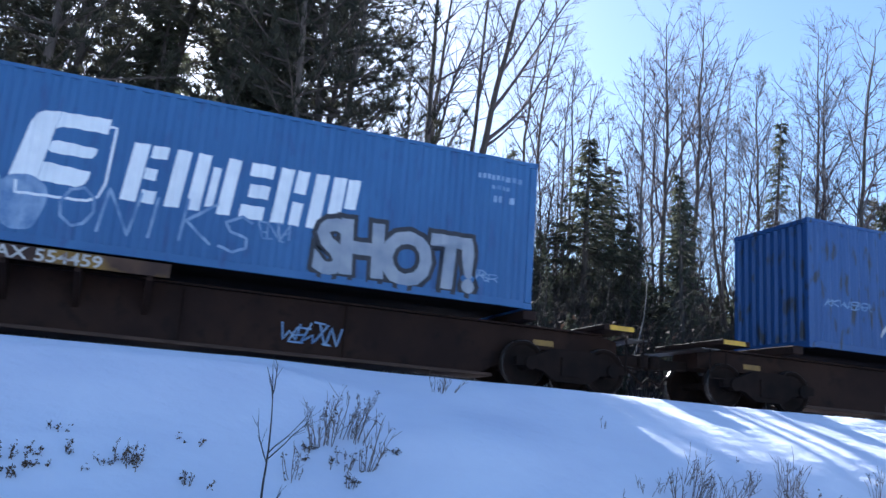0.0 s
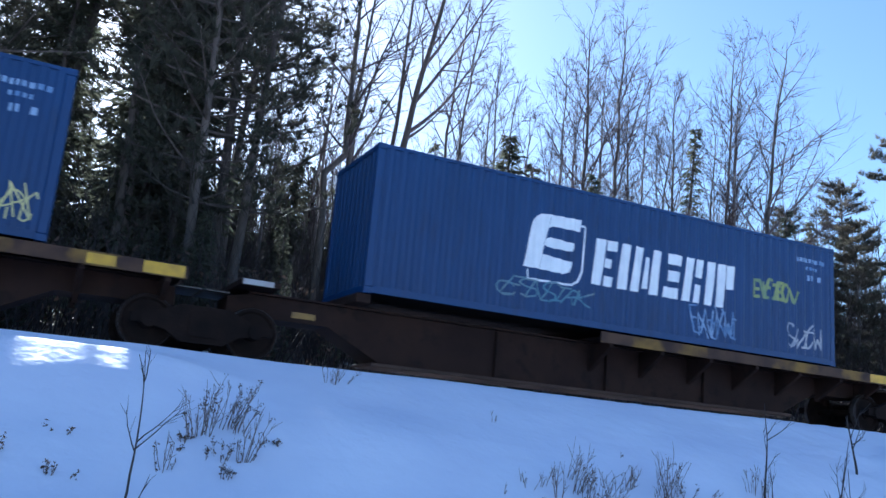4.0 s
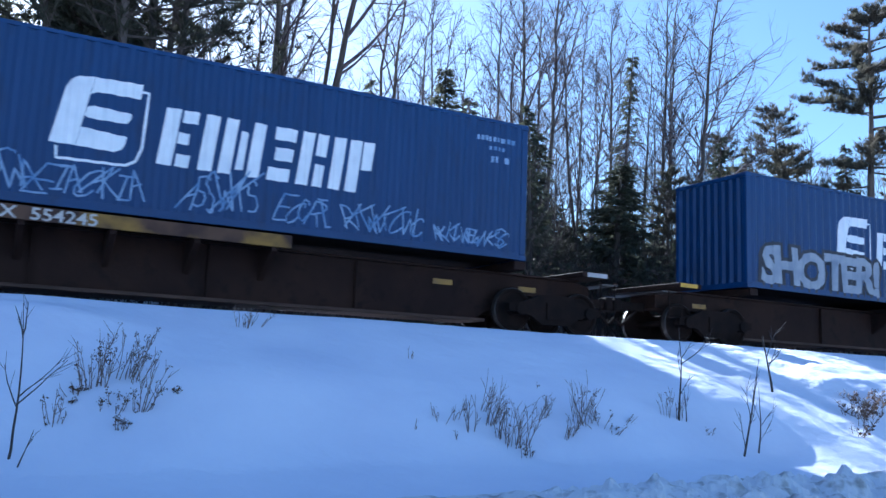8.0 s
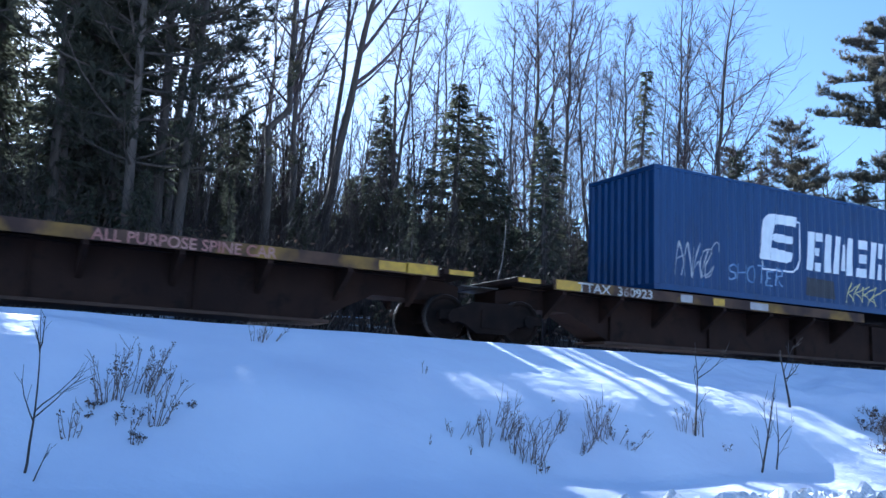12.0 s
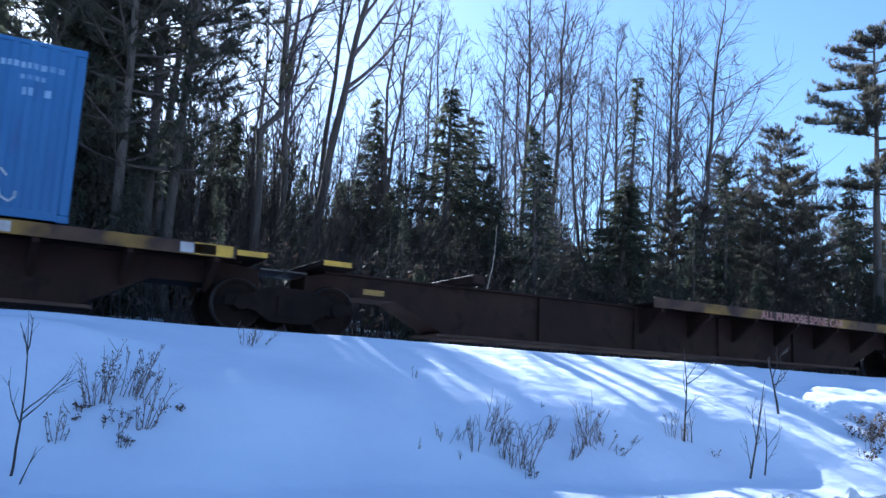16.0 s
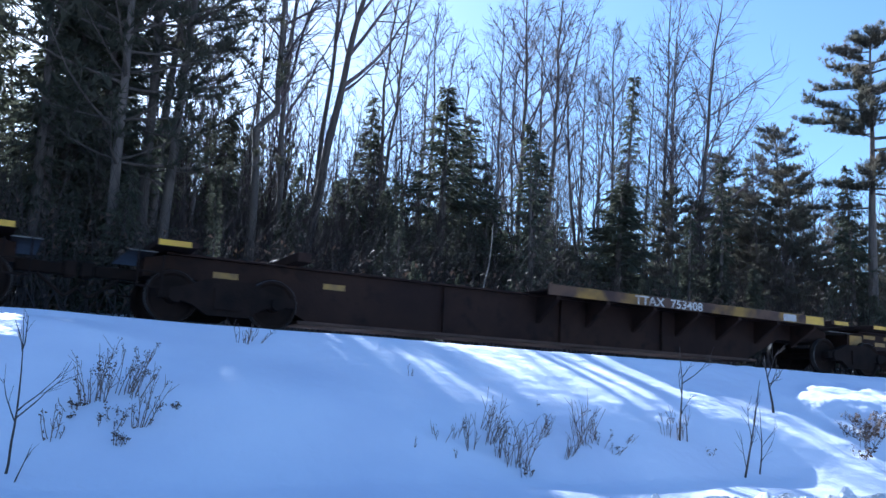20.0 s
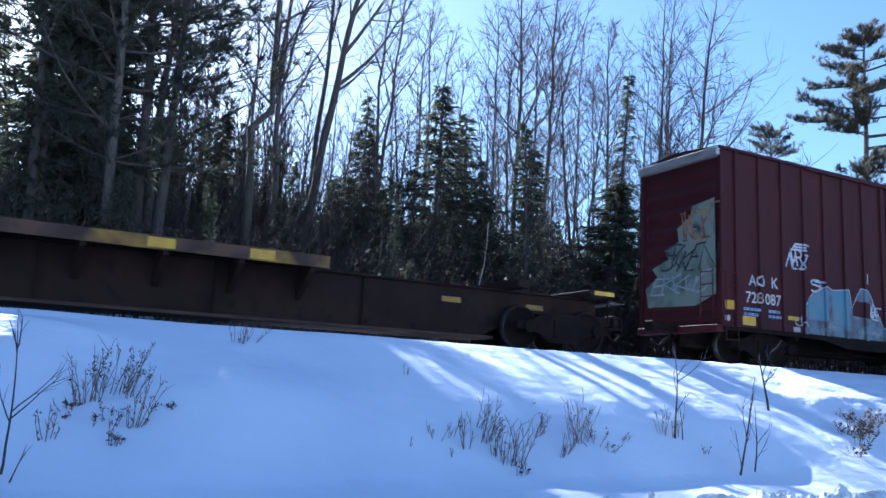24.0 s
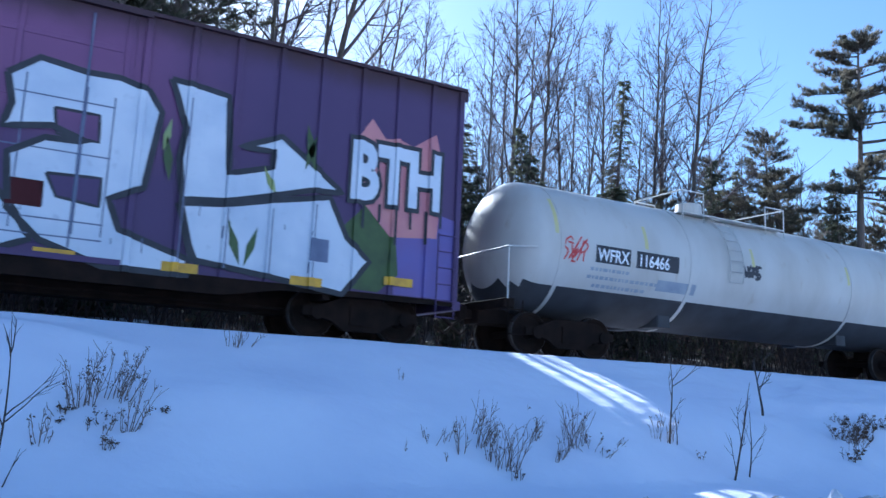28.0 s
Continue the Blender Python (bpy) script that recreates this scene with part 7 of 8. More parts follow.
    for k in range(14):
        x = 7.0 + 10 * ((k * 0.618) % 1.0)
        put(B[(5, 4, 3)[k % 3]], x, rnd.uniform(36, 46), rnd.uniform(-60, 60), rnd.uniform(0.6, 0.9))
    for k in range(16):
        x = 15 + 34 * ((k * 0.618) % 1.0)
        put(S[(2, 3, 0, 3)[k % 4]], x, rnd.uniform(26, 46), rnd.uniform(0, 360), rnd.uniform(0.55, 0.95))
    # low conifers along the wood's edge and inside the dark stand
    for k in range(40):
        x = -17 + 62 * ((k * 0.618) % 1.0)
        small_one = 4.5 < x < 17
        if x > 17 and k % 2:
            continue
        put(S[(2, 2, 3)[k % 3]], x, rnd.uniform(21.5, 25.5), rnd.uniform(0, 360), rnd.uniform(0.22, 0.36) if small_one else rnd.uniform(0.35, 0.6))
    for k in range(40):
        x = -24 + 29 * ((k * 0.618) % 1.0)
        put((S[0], S[1], P[2], S[0])[k % 4], x, rnd.uniform(27, 46), rnd.uniform(0, 360), rnd.uniform(0.75, 1.1))
    # conifers added to the stand to block the sun from the left bank
    for x, y, q, s in ((0.3, 30.5, 0, 1.05), (1.9, 31.6, 0, 1.1), (3.1, 30.2, 0, 1.0), (-1.3, 31.0, 0, 1.1), (2.7, 36.5, 1, 1.1), (0.8, 38.0, 1, 1.15), (4.1, 38.5, 1, 1.1), (-0.6, 36.0, 1, 1.1)):
        put((S[0], P[1])[q], x, y, 60 * x, s)
    # lower conifers between the trunks, under the sun's line to the bank
    for k in range(22):
        x = 3 + 14 * ((k * 0.618) % 1.0)
        y = rnd.uniform(27, 48)
        put(S[(2, 3)[k % 2]], x, y, rnd.uniform(0, 360), min(1.1, (0.50 * (y - 12) - 3) / 9.0) * rnd.uniform(0.7, 1.0))
    for k in range(12):
        x = -22 + 26 * ((k * 0.618) % 1.0)
        put(B[4], x, rnd.uniform(33, 46), rnd.uniform(0, 360), rnd.uniform(0.7, 1.0))
    for k in range(4):
        put(small, 37 + 8 * k, rnd.uniform(24, 40), rnd.uniform(0, 360), rnd.uniform(0.6, 0.95))


def make_forest_floor():
    xs, ys = spread([(-60, 120, 2.5)]), spread([(19.3, 90, 1.6)])
    V = [(x, y, ground_z(x, y) + 0.03 + (0.05 * noise.noise((x, y, 5)) if y > 20 else -0.06)) for y in ys for x in xs]
    w = len(xs)
    F = [(j * w + i, j * w + i + 1, (j + 1) * w + i + 1, (j + 1) * w + i) for j in range(len(ys) - 1) for i in range(w - 1)]
    f = part("forest_floor", mesh_of("forest_floor", V, F, smooth=True), LITTER)
    tagged(f, "brown leaf litter with patches of old snow under the trees", "forest floor", kind="structure")


def make_far_woods():
    """Dense conifers and thin trunks far back in the wood, which close the view between the near trees; more are added
    unseen to the left to block the sky.
    """
    rnd = random.Random(55)
    V, F = [], []
    for k in range(980):
        x = -45 + 140 * rnd.random()
        y = rnd.uniform(46, 82)
        # unseen conifers added left of the view, to darken the container ends
        if k >= 760:
            x, y = rnd.uniform(-110, -26), rnd.uniform(23, 40)
        if 330 <= k < 760:
            y = rnd.uniform(40, 62)
            x = y * rnd.uniform(0.18, 1.35)
        open_wood = x > 0.36 * y
        if open_wood and k % 5 < 2 and k < 330:
            continue
        if -1.6 < x - 0.026 * (y - 12) < 0.4:
            continue
        h = rnd.uniform(11, 19) if k >= 760 else rnd.uniform(3, 6.5) if k >= 330 else rnd.uniform(4, 9) if open_wood else rnd.uniform(6, 10) if x > 0.12 * y else rnd.uniform(9, 18)
        z = ground_z(x, y)
        w = h * rnd.uniform(0.13, 0.20)
        for _ in range(190):
            u = rnd.random() ** 1.25
            a = rnd.uniform(0, 6.283)
            q = w * (1 - u) * math.sqrt(rnd.random()) * 1.1 + 0.1
            p = Vector((x + q * math.cos(a), y + q * math.sin(a), z + 0.3 + u * h))
            s = rnd.uniform(0.3, 0.75)
            d = Vector((math.cos(a) + rnd.gauss(0, 0.4), math.sin(a) + rnd.gauss(0, 0.4), rnd.uniform(-0.7, 0.3))).normalized() * s
            v = d.cross(Vector((rnd.gauss(0, 1), rnd.gauss(0, 1), rnd.gauss(0, 1)))).normalized() * s * 0.28
            i = len(V)
            V += [tuple(p - v), tuple(p + v), tuple(p + d)]
            F.append((i, i + 1, i + 2))
    tagged(part("far_conifer_wood", mesh_of("far_conifer_wood", V, F), NEEDLE_SPRUCE), "dark conifers deep in the wood, some unseen to block skylight", "wood", kind="stuff")
    V, F = [], []
    for k in range(700):
        y = rnd.uniform(40, 85)
        x = -45 + 140 * rnd.random() if k < 560 else y * rnd.uniform(0.03, 0.34)
        if x > 15 and k % 3 == 0:
            continue
        h = rnd.uniform(9, 16)
        if -1.4 < x - 0.026 * (y - 12) < 0.2:
            continue
        if 4 < x < 16:
            h = min(h, 0.5 * (y - 12) - 4)
        pts = grow(rnd, Vector((x, y, ground_z(x, y) - 0.2)), Vector((rnd.gauss(0, 0.06), 0, 1)), h, 5, 0.02, 0.05)
        limb(V, F, pts, [0.13, 0.10, 0.08, 0.055, 0.035, 0.015], 4)
        for _ in range(16):
            q, d = along(pts, rnd.uniform(0.3, 0.98))
            limb(V, F, grow(rnd, q, side_way(rnd, d, rnd.uniform(0.4, 0.9)), rnd.uniform(1.0, 3.2), 3, 0.08, 0.14), [0.03, 0.02, 0.014, 0.008], 3)
    tagged(part("far_bare_wood", mesh_of("far_bare_wood", V, F), BRUSH), "grey-brown leafless trunks deep in the wood", "wood", kind="stuff")


def make_brush():
    """Leafless undergrowth behind the track."""
    rnd = random.Random(91)
    V, F = [], []
    for k in range(4200):
        x = -16 + 76 * rnd.random()
        y = 20.5 + 13 * rnd.random() ** 1.3
        z = ground_z(x, y)
        h = rnd.uniform(0.8, 3.4) if rnd.random() < 0.8 else rnd.uniform(3, 6)
        pts = grow(rnd, Vector((x, y, z)), Vector((rnd.gauss(0, 0.25), rnd.gauss(0, 0.25), 1)), h, 3, 0.05, 0.12)
        limb(V, F, pts, [0.012 + 0.003 * h, 0.010, 0.007, 0.004], 3)
        for _ in range(3):
            q, d = along(pts, rnd.uniform(0.3, 0.95))
            limb(V, F, grow(rnd, q, side_way(rnd, d, 0.7), h * 0.35, 2, 0.1, 0.15), [0.007, 0.005, 0.003], 3)
    for k in range(3000):
        y = rnd.uniform(33, 62)
        x = y * (rnd.uniform(-0.5, 0.5) if k % 3 else rnd.uniform(0.04, 0.75))
        h = rnd.uniform(2, 5.5) if k % 3 else rnd.uniform(3.5, 7)
        pts = grow(rnd, Vector((x, y, ground_z(x, y))), Vector((rnd.gauss(0, 0.2), 0, 1)), h, 2, 0.05, 0.12)
        limb(V, F, pts, [0.035, 0.022, 0.008], 3)
        for _ in range(5):
            q, d = along(pts, rnd.uniform(0.2, 0.95))
            limb(V, F, grow(rnd, q, side_way(rnd, d, 0.7), h * 0.4, 1, 0.1, 0.15), [0.014, 0.006], 3)
    b = part("undergrowth", mesh_of("undergrowth", V, F), BRUSH)
    tagged(b, "tangle of brown leafless undergrowth behind the track", "undergrowth", kind="stuff")
    V, F = [], []
    for k in range(11000):
        x = -16 + 76 * rnd.random()
        y = 20.5 + 9 * rnd.random()
        z = ground_z(x, y) + 2.6 * rnd.random() ** 1.4
        s = rnd.uniform(0.10, 0.26)
        a = Vector((rnd.gauss(0, 1), rnd.gauss(0, 1), rnd.gauss(0.3, 0.6))).normalized() * s
        w = a.orthogonal().normalized() * s * 0.35
        p = Vector((x, y, z))
        i = len(V)
        V += [tuple(p - w), tuple(p + a * 0.5 + w), tuple(p + a), tuple(p + a * 0.4 - w * 0.5)]
        F.append((i, i + 1, i + 2, i + 3))
    b = part("dead_bracken", mesh_of("dead_bracken", V, F), DEAD_LEAF)
    tagged(b, "brown dead leaves and bracken at the wood's edge", "undergrowth", kind="stuff")
    # a pale broken stick leaning out of the undergrowth
    V, F = [], []
    pts = grow(rnd, Vector((13.0, 22.5, ground_z(13, 22.5))), Vector((0.28, 0, 1)), 4.2, 6, 0.0, 0.07)
    limb(V, F, pts, [0.04, 0.036, 0.032, 0.028, 0.022, 0.016, 0.01], 5)
    tagged(part("dead_sapling", mesh_of("dead_sapling", V, F), BARK_PALE), "pale bare sapling leaning over the track", "sapling")


make_forest()
make_forest_floor()
make_far_woods()
make_brush()


# ---- weeds and saplings on the snow ----
def weed_meshes(seed, stems, h, wide, slant, flop, bits, heads, broad=1.0):
    """Dry stems that rise in a fan from one root, forked near their tips; bits: the share of stems with clinging leaves; heads: with dark seed heads."""
    rnd = random.Random(seed)
    V, F, LV, LF = [], [], [], []

    def leaf(q, s):
        w = Vector((rnd.gauss(0, 1), rnd.gauss(0, 1), rnd.gauss(-0.3, 1))).normalized() * s
        v = w.orthogonal().normalized() * s * 0.5
        k = len(LV)
        LV.extend((tuple(q), tuple(q + w * 0.6 + v), tuple(q + w * 1.3), tuple(q + w * 0.6 - v)))
        LF.append((k, k + 1, k + 2, k + 3))

    for _ in range(stems):
        d = wide * rnd.uniform(-1, 1)
        hh = h * rnd.uniform(0.45, 1.0)
        pts = grow(rnd, Vector((d, rnd.uniform(-0.5, 0.5) * wide, -0.06)), Vector((slant + 0.6 * flop * d / (wide + 0.01) + rnd.gauss(0, flop * 0.5), rnd.gauss(0, flop * 0.6), 1)), hh, 6, 0.0, 0.07)
        limb(V, F, pts, [0.0046, 0.0043, 0.0039, 0.0034, 0.0029, 0.0024, 0.0017], 4)
        for _ in range(rnd.choice((1, 2, 3, 4))):
            q, dd = along(pts, rnd.uniform(0.35, 0.95))
            tw = grow(rnd, q, side_way(rnd, dd, rnd.uniform(0.35, 0.7)), hh * rnd.uniform(0.14, 0.36), 3, 0.05, 0.14)
            limb(V, F, tw, [0.004, 0.0034, 0.0028, 0.0017], 3)
            if rnd.random() < heads:
                for _ in range(4):
                    leaf(tw[-1] + Vector((rnd.gauss(0, 0.012), rnd.gauss(0, 0.012), rnd.gauss(0, 0.02))), rnd.uniform(0.010, 0.024))
        if rnd.random() < bits:
            for _ in range(int(4 * broad)):
                leaf(along(pts, rnd.uniform(0.0, 0.98))[0], rnd.uniform(0.012, 0.032) * broad)
        if rnd.random() < heads:
            for _ in range(6):
                leaf(along(pts, rnd.uniform(0.85, 1.0))[0] + Vector((rnd.gauss(0, 0.010), rnd.gauss(0, 0.010), 0)), rnd.uniform(0.012, 0.026))
    return mesh_of("stems", V, F), (mesh_of("dry_leaves", LV, LF) if LF else None)


def weed(x, y, seed, stems, h, wide, label, slant=0.1, flop=0.3, bits=0.0, heads=0.0, broad=1.0):
    t = thing("weed_tuft", label, "weeds", "weeds on the snow bank", at=(x, y, ground_z(x, y)))
    st, lv = weed_meshes(seed, stems, h, wide, slant, flop, bits, heads, broad)
    tagged(part("stalk", st, WEED, t), kind="stuff")
    if lv:
        tagged(part("dry_foliage", lv, DEAD_LEAF, t), kind="stuff")
    return t


def sapling(x, y, seed, h, lean, side_shoots, label, r=0.013):
    rnd = random.Random(seed)
    V, F = [], []
    pts = grow(rnd, Vector((0, 0, -0.08)), Vector((lean, 0, 1)), h, 9, 0.01, 0.05)
    limb(V, F, pts, [r * (1 - 0.8 * i / 9) for i in range(10)], 5)
    t = thing("sapling", label, "sapling", "bare saplings on the snow bank", at=(x, y, ground_z(x, y)))
    part("stem", mesh_of("stem", V, F), SAPLING_BARK, t)
    V, F = [], []
    for u, a, ln in side_shoots:
        q, d = along(pts, u)
        sh = grow(rnd, q, Vector((math.sin(a), rnd.uniform(-0.3, 0.3), math.cos(a))), ln, 5, 0.03, 0.09)
        limb(V, F, sh, [r * 0.5, r * 0.44, r * 0.38, r * 0.3, r * 0.24, r * 0.16], 4)
        for _ in range(4):
            q2, d2 = along(sh, rnd.uniform(0.3, 1))
            limb(V, F, grow(rnd, q2, side_way(rnd, d2, 0.5), ln * rnd.uniform(0.25, 0.5), 2, 0.05, 0.1), [r * 0.22, r * 0.18, r * 0.11], 3)
    tagged(part("twig", mesh_of("twig", V, F), SAPLING_BARK, t), kind="stuff")
    return t


def make_weeds():
    crest = "small tuft of dry stems on the crest of the bank"
    weed(3.23, 11.65, 1, 9, 0.40, 0.10, crest, 0.06, 0.15)
    weed(3.40, 11.76, 2, 7, 0.36, 0.09, crest, 0.30, 0.25)
    dark = "dark dry weeds with clinging brown leaves and seed heads"
    for k, (x, y, n, h, w, sl, fl, bt, hd) in enumerate((
            (0.95, 9.34, 7, 0.20, 0.07, -0.2, 0.4, 0.7, 0.3), (1.03, 9.41, 4, 0.60, 0.05, -0.10, 0.15, 0.2, 0.1), (1.10, 9.42, 5, 0.52, 0.06, 0.05, 0.2, 0.3, 0.2),
            (1.18, 9.46, 8, 0.80, 0.06, 0.10, 0.14, 0.4, 0.5), (1.26, 9.61, 4, 0.42, 0.05, -0.15, 0.3, 0.3, 0.9), (1.40, 9.60, 6, 0.60, 0.06, 0.10, 0.3, 0.3, 0.5),
            (1.49, 9.60, 7, 0.66, 0.06, 0.28, 0.3, 0.3, 0.9), (1.52, 9.48, 5, 0.72, 0.05, 0.30, 0.2, 0.2, 0.2), (1.54, 9.06, 4, 0.66, 0.03, 0.12, 0.15, 0.2, 0.1), (1.59, 9.08, 5, 0.58, 0.04, 0.38, 0.15, 0.3, 0.6),
            (1.25, 9.07, 5, 0.24, 0.10, 0.1, 0.4, 0.6, 0.4), (1.32, 8.84, 5, 0.22, 0.05, 0.0, 0.2, 0.8, 0.8), (1.46, 9.06, 3, 0.30, 0.03, 0.05, 0.1, 0.4, 0.2), (1.31, 9.22, 4, 0.16, 0.08, 0.1, 0.4, 0.8, 0.6),
            (1.89, 9.29, 3, 0.13, 0.04, 0.2, 0.3, 0.6, 1.0), (1.23, 9.17, 4, 0.12, 0.10, 0.1, 0.5, 0.8, 0.8), (0.84, 9.24, 3, 0.14, 0.06, 0.0, 0.4, 0.5, 0.4), (0.74, 8.92, 6, 0.42, 0.05, 0.05, 0.35, 0.3, 0.2))):
        weed(x, y, 10 + k, n, h, w, dark if n > 4 else "a few dark dry stalks on the snow", sl, fl, bt, hd)
    tuft = "tuft of thin brown dry weed stems poking through the snow"
    for k, (x, y, n, h, w, sl, fl, bt, hd) in enumerate((
            (4.51, 8.83, 2, 0.20, 0.02, 0.05, 0.1, 0, 0), (5.00, 8.98, 7, 0.34, 0.16, 0.15, 0.4, 0.1, 0.1), (4.98, 8.69, 2, 0.36, 0.02, -0.03, 0.08, 0, 0), (5.28, 8.83, 7, 0.52, 0.07, 0.05, 0.35, 0.1, 0.1),
            (5.60, 9.17, 5, 0.62, 0.06, 0.28, 0.15, 0, 0.1), (5.54, 8.94, 8, 0.72, 0.06, 0.16, 0.25, 0, 0.1), (5.66, 8.96, 7, 0.46, 0.05, 0.55, 0.25, 0.1, 0.4), (5.60, 8.71, 6, 0.50, 0.05, 0.12, 0.15, 0, 0.1),
            (5.66, 8.59, 11, 0.62, 0.09, 0.14, 0.28, 0.05, 0.1), (5.82, 8.60, 9, 0.66, 0.08, 0.20, 0.25, 0.05, 0.1), (5.78, 8.40, 8, 0.30, 0.10, 0.0, 0.4, 0.3, 0.2), (6.43, 9.07, 9, 0.36, 0.12, 0.30, 0.5, 0.2, 0.3),
            (6.56, 8.70, 6, 0.34, 0.06, 0.1, 0.35, 0.2, 0.1), (6.64, 8.74, 6, 0.42, 0.04, 0.65, 0.15, 0.0, 0.1), (6.95, 8.93, 9, 0.64, 0.08, -0.08, 0.2, 0.05, 0.1), (7.02, 8.95, 7, 0.58, 0.08, 0.34, 0.25, 0.05, 0.1),
            (7.19, 9.12, 7, 0.42, 0.10, 0.2, 0.4, 0.1, 0.2), (7.22, 8.93, 8, 0.32, 0.16, 0.4, 0.7, 0.5, 0.3), (7.38, 8.80, 6, 0.24, 0.12, 0.5, 0.6, 0.6, 0.3), (7.72, 8.94, 6, 0.24, 0.08, 0.7, 0.5, 0.2, 0.1), (6.79, 9.67, 3, 0.16, 0.06, 0.2, 0.3, 0.1, 0.2),
            (8.60, 9.10, 7, 0.50, 0.06, 0.02, 0.15, 0.05, 0.1), (8.78, 9.06, 7, 0.46, 0.10, 0.1, 0.3, 0.1, 0.1), (9.07, 8.74, 4, 0.22, 0.05, -0.3, 0.3, 0.2, 0.2), (5.30, 10.6, 3, 0.22, 0.05, 0.2, 0.3, 0, 0))):
        weed(x, y, 40 + k, n, h, w, tuft if n > 3 else "single thin dry stalk on the snow", sl, fl, bt, hd)
    for k, (x, y, n, h, w) in enumerate(((12.45, 8.75, 10, 0.50, 0.14), (12.75, 9.20, 12, 0.44, 0.22), (12.95, 9.25, 14, 0.42, 0.25), (13.40, 9.35, 14, 0.36, 0.28), (13.9, 9.55, 16, 0.30, 0.35), (14.5, 9.4, 16, 0.26, 0.35), (15.1, 9.35, 12, 0.24, 0.3), (11.9, 8.5, 5, 0.34, 0.10), (13.5, 9.75, 8, 0.22, 0.2))):
        weed(x, y, 80 + k, n, h, w, "clump of flattened weeds with dark brown leaves", 0.3, 0.6, 0.9, 0.5, 1.9)
    weed(11.75, 7.45, 91, 4, 0.62, 0.05, "thin dry stems at the foot of the bank", 0.05, 0.2)
    weed(18.5, 8.8, 92, 12, 0.45, 0.35, tuft, 0.2, 0.4, 0.3, 0.1)
    weed(17.6, 11.2, 93, 4, 0.25, 0.08, "single thin dry stalk on the snow", 0.2, 0.3)
    low = "low dark weeds and brown earth showing through the snow"
    for k, (x, y, n, h, w) in enumerate(((-0.90, 8.98, 16, 0.20, 0.16), (-0.84, 9.05, 10, 0.30, 0.12), (-1.80, 9.06, 10, 0.20, 0.16), (-1.70, 8.95, 8, 0.16, 0.14), (-1.45, 9.12, 3, 0.2, 0.04), (-1.24, 8.90, 3, 0.12, 0.05), (-0.23, 9.40, 5, 0.14, 0.10), (-0.22, 8.80, 7, 0.24, 0.12), (-1.51, 9.40, 3, 0.18, 0.06), (-1.84, 8.82, 9, 0.16, 0.15))):
        weed(x, y, 100 + k, n, h, w, low, 0.1, 0.6, 1.0, 0.6)
    sapling(0.36, 8.50, 5, 1.45, 0.18, ((0.36, -0.55, 0.4), (0.38, 0.85, 0.55), (0.42, 0.75, 0.45), (0.78, -0.15, 0.3), (0.80, 0.35, 0.3)), "thin leaning bare sapling on the snow", 0.014)
    sapling(0.41, 8.39, 6, 0.42, 0.35, ((0.6, 0.6, 0.15),), "short thin bare sapling on the snow", 0.009)
    sapling(8.74, 9.02, 8, 1.45, 0.13, ((0.62, 0.95, 0.62), (0.68, 0.55, 0.25), (0.5, -0.3, 0.3), (0.3, 0.5, 0.3)), "bare dark sapling rising from the snow bank", 0.017)
    sapling(8.87, 9.00, 9, 0.55, -0.02, ((0.5, 0.5, 0.25), (0.6, -0.4, 0.2)), "short bare sapling on the snow", 0.010)
    sapling(9.22, 8.32, 10, 1.42, 0.32, ((0.12, -0.35, 0.5), (0.42, -0.25, 0.5), (0.55, 0.15, 0.4), (0.3, 0.6, 0.4)), "slanting bare sapling on the snow bank", 0.017)
    sapling(9.58, 8.38, 11, 0.98, 0.22, ((0.25, 0.75, 0.35), (0.45, 0.5, 0.4), (0.5, -0.25, 0.3)), "bare sapling on the snow bank", 0.013)
    sapling(11.78, 9.99, 12, 1.05, 0.02, ((0.46, 0.95, 0.6), (0.52, 1.1, 0.45), (0.62, 0.15, 0.55), (0.7, -0.45, 0.25)), "forked dark sapling on the snow bank", 0.024)


make_weeds()


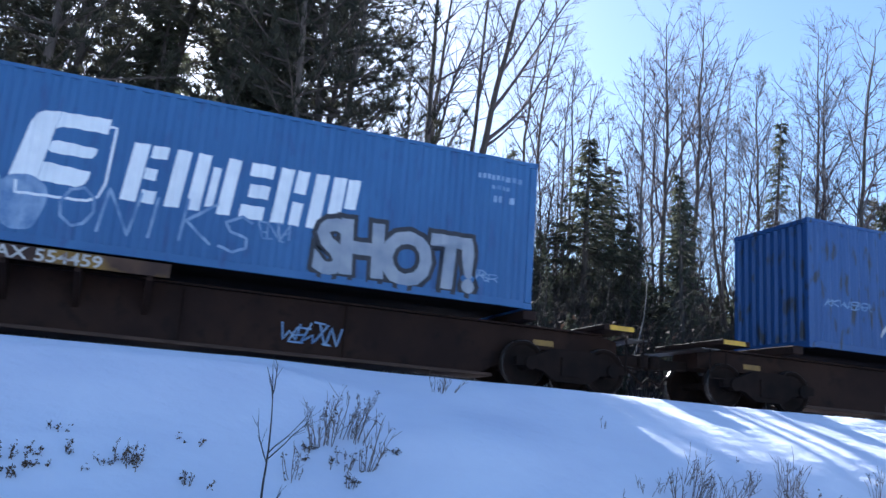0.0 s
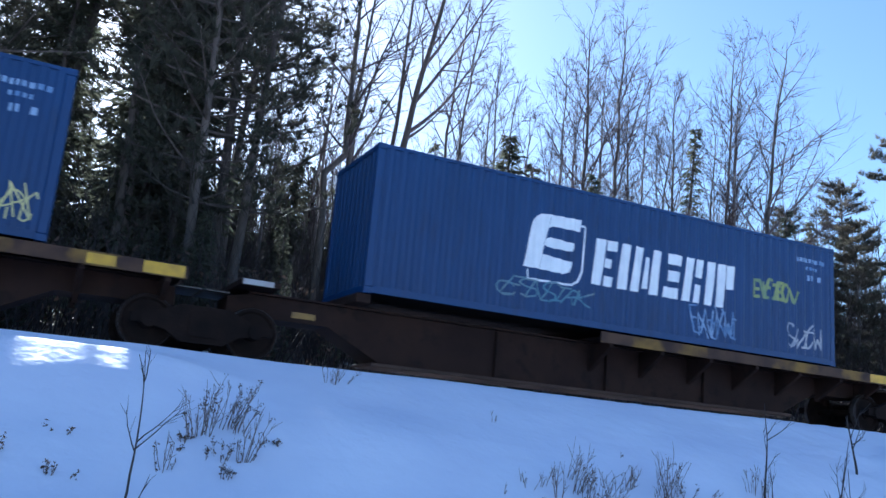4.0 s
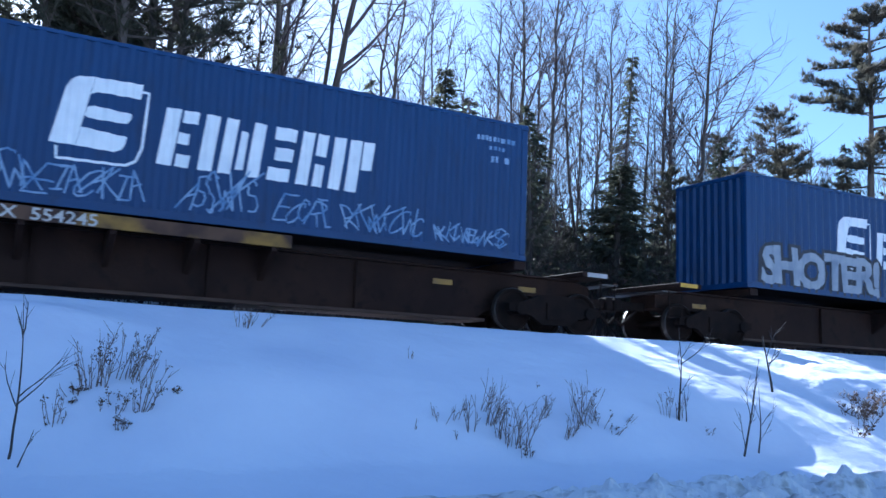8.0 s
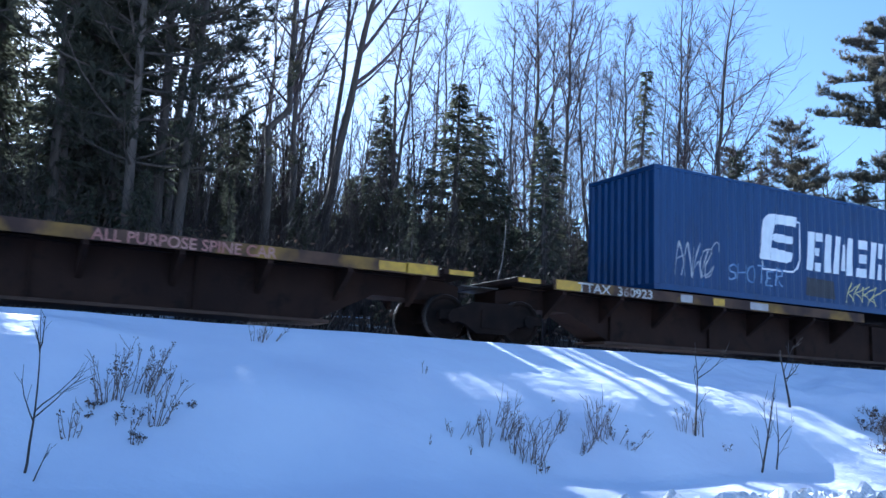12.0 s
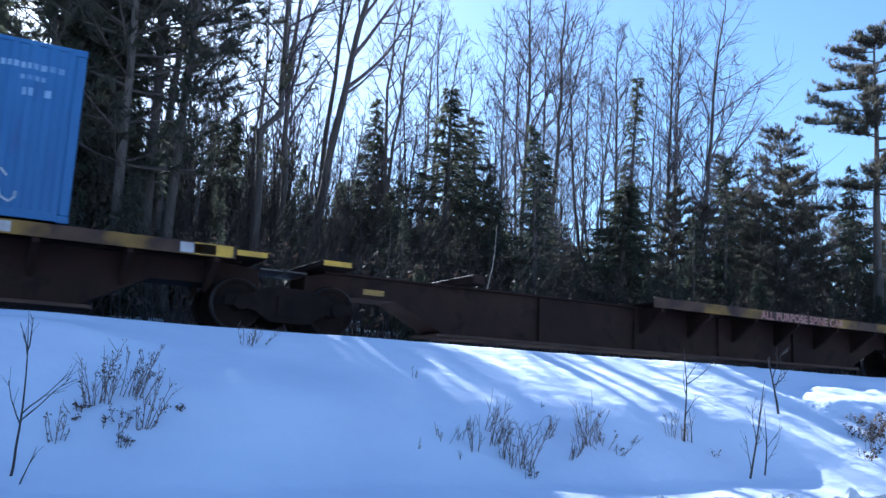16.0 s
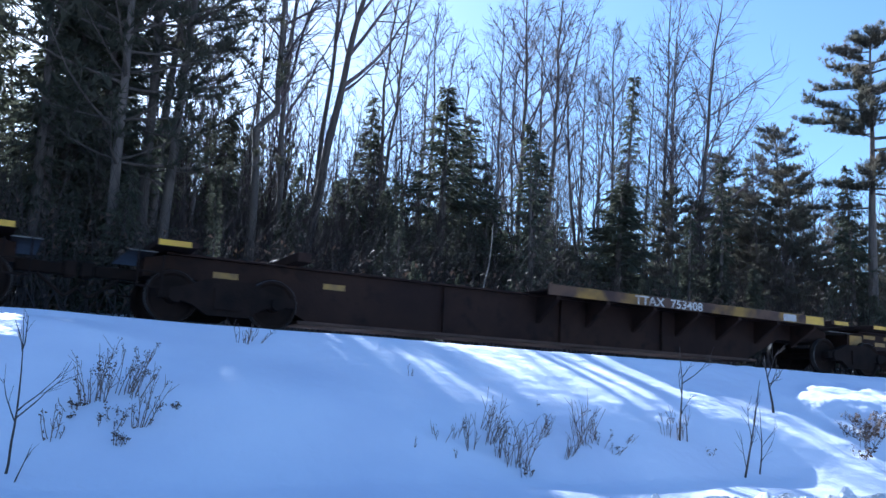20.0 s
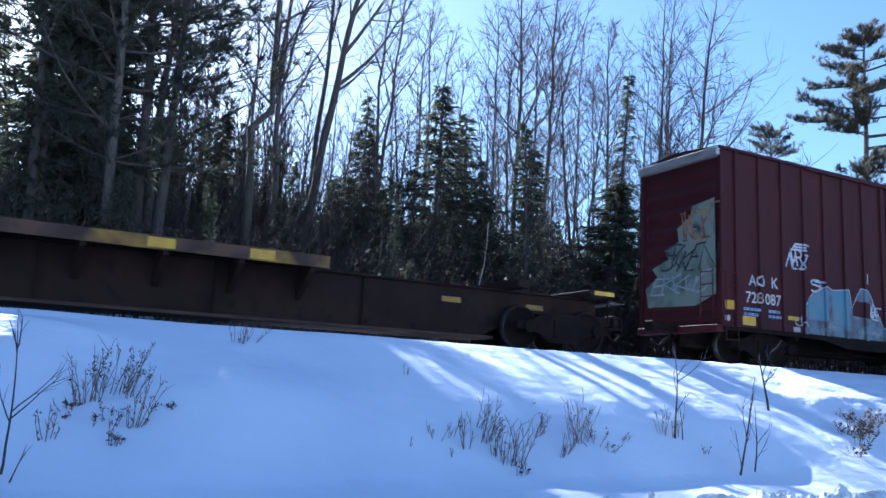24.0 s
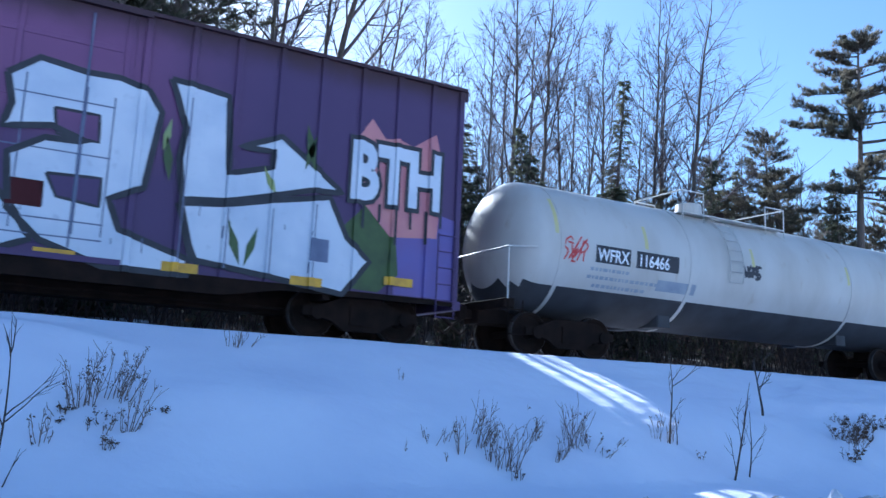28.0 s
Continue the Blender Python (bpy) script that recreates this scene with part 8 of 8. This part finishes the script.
# ---- the car from whose window the view is seen ----
def make_car():
    c = thing("car", "dark car at the roadside with a black window pillar", "car")
    body = [(-1.9, 0.42), (-1.9, 1.02), (-1.2, 1.10), (1.15, 1.10), (2.35, 1.0), (2.55, 0.8), (2.55, 0.42)]
    bm = prism(bmesh.new(), body, -1.35, 0.42)
    bmesh.ops.bevel(bm, geom=bm.edges[:], offset=0.04, segments=2, affect="EDGES", profile=0.6)
    part("body", bm, CAR_BODY, c)
    bm = bmesh.new()
    # the pillar's edge is placed to fit the camera's view
    top, low = Vector((0.830, 0.586, 2.20)), Vector((1.075, 0.047, 1.02))
    wide, deep = Vector((0.26, -0.06, 0.04)), Vector((0.05, -0.16, 0.0))
    va = [bm.verts.new(top + v) for v in (Vector((0, 0, 0)), wide, wide + deep, deep)]
    vb = [bm.verts.new(low + v) for v in (Vector((0, 0, 0)), wide, wide + deep, deep)]
    bm.faces.new(va), bm.faces.new(vb[::-1])
    for q in range(4):
        bm.faces.new((va[q], vb[q], vb[(q + 1) % 4], va[(q + 1) % 4]))
    bmesh.ops.recalc_face_normals(bm, faces=bm.faces)
    part("window_pillar", bm, CAR_BLACK, c, "black window pillar close to the eye")
    part("roof", box_bm(-1.7, 1.1, -1.3, 0.6, 2.2, 2.28, bevel=0.03), CAR_BODY, c)
    for x in (-1.68, ):
        for y in (-1.25, 0.34):
            part("window_pillar", box_bm(x - 0.05, x + 0.05, y - 0.05, y + 0.05, 1.05, 2.22, bevel=0.01), CAR_BLACK, c)
    part("window_pillar", box_bm(1.1, 1.2, -1.3, -1.2, 1.08, 2.22, bevel=0.01), CAR_BLACK, c)
    for y in (-1.05, 0.12):
        part("headlight", box_bm(2.50, 2.565, y - 0.17, y + 0.17, 0.66, 0.80, bevel=0.02), GREY_TAPE, c, "clear headlight")
        part("tail_light", box_bm(-1.915, -1.85, y - 0.15, y + 0.15, 0.72, 0.92, bevel=0.02), RED_SPRAY, c, "red tail light")
    for x in (-1.93, 2.53):
        part("bumper", box_bm(x - 0.03, x + 0.06, -1.33, 0.40, 0.42, 0.62, bevel=0.025), CAR_BLACK, c)
    for y, w in ((-1.365, -1), (0.425, 1)):
        e = sorted((y, y + w * 0.02))
        for x in (-0.55, 0.55):
            part("door_handle", box_bm(x - 0.09, x + 0.09, *e, 0.90, 0.93, bevel=0.006), ROOF_METAL, c)
        e = sorted((y, y + w * 0.2))
        part("side_mirror", box_bm(1.15, 1.25, *e, 1.02, 1.16, bevel=0.025), CAR_BLACK, c)
    for x in (-1.15, 1.75):
        for y in (-1.25, 0.32):
            bm = bmesh.new()
            disc(bm, x, 0.36, 0.36, y - 0.11, y + 0.11, 24)
            w = part("wheel", bm, RUBBER, c)
            bm = bmesh.new()
            disc(bm, x, 0.36, 0.22, y - 0.115, y + 0.115, 16)
            part("rim", bm, ROOF_METAL, w)
    return c


car = make_car()


# ---- what moves ----
def train_x(s, t):
    """Where a point of the train lies at t seconds: a steady pace, slowing a little at the end."""
    return s - SPEED * t + 0.03 * max(0.0, t - 24.0) ** 2


def motions():
    times = [0.5 * k for k in range(57)]
    for c, s in cars:
        walk(c, [(t, pose(train_x(s, t), TRACK_Y, RAIL_Z)) for t in times])
    for c, s in containers:
        walk(c, [(t, pose(train_x(s, t), TRACK_Y, CONTAINER_Z)) for t in times])
    # the wheels roll on the rails
    beats = [k / 15 for k in range(421)]
    for w, x in wheelsets:
        walk(w, [(t, pose(x, 0, WHEEL_R) @ Matrix.Rotation(-(SPEED * t - 0.03 * max(0.0, t - 24.0) ** 2) / WHEEL_R, 4, "Y")) for t in beats])
    # the car shifts to keep its window pillar fitted to the camera's view
    walk(car, [(t, pose(x, 0, 0)) for t, x in ((0, -1.30), (2.5, -1.30), (3.5, -0.98), (4.5, -0.55), (5.0, -0.31), (5.5, -0.18), (6.0, -0.12), (6.5, -0.05), (7.0, 0.0), (28, 0.0))])


motions()
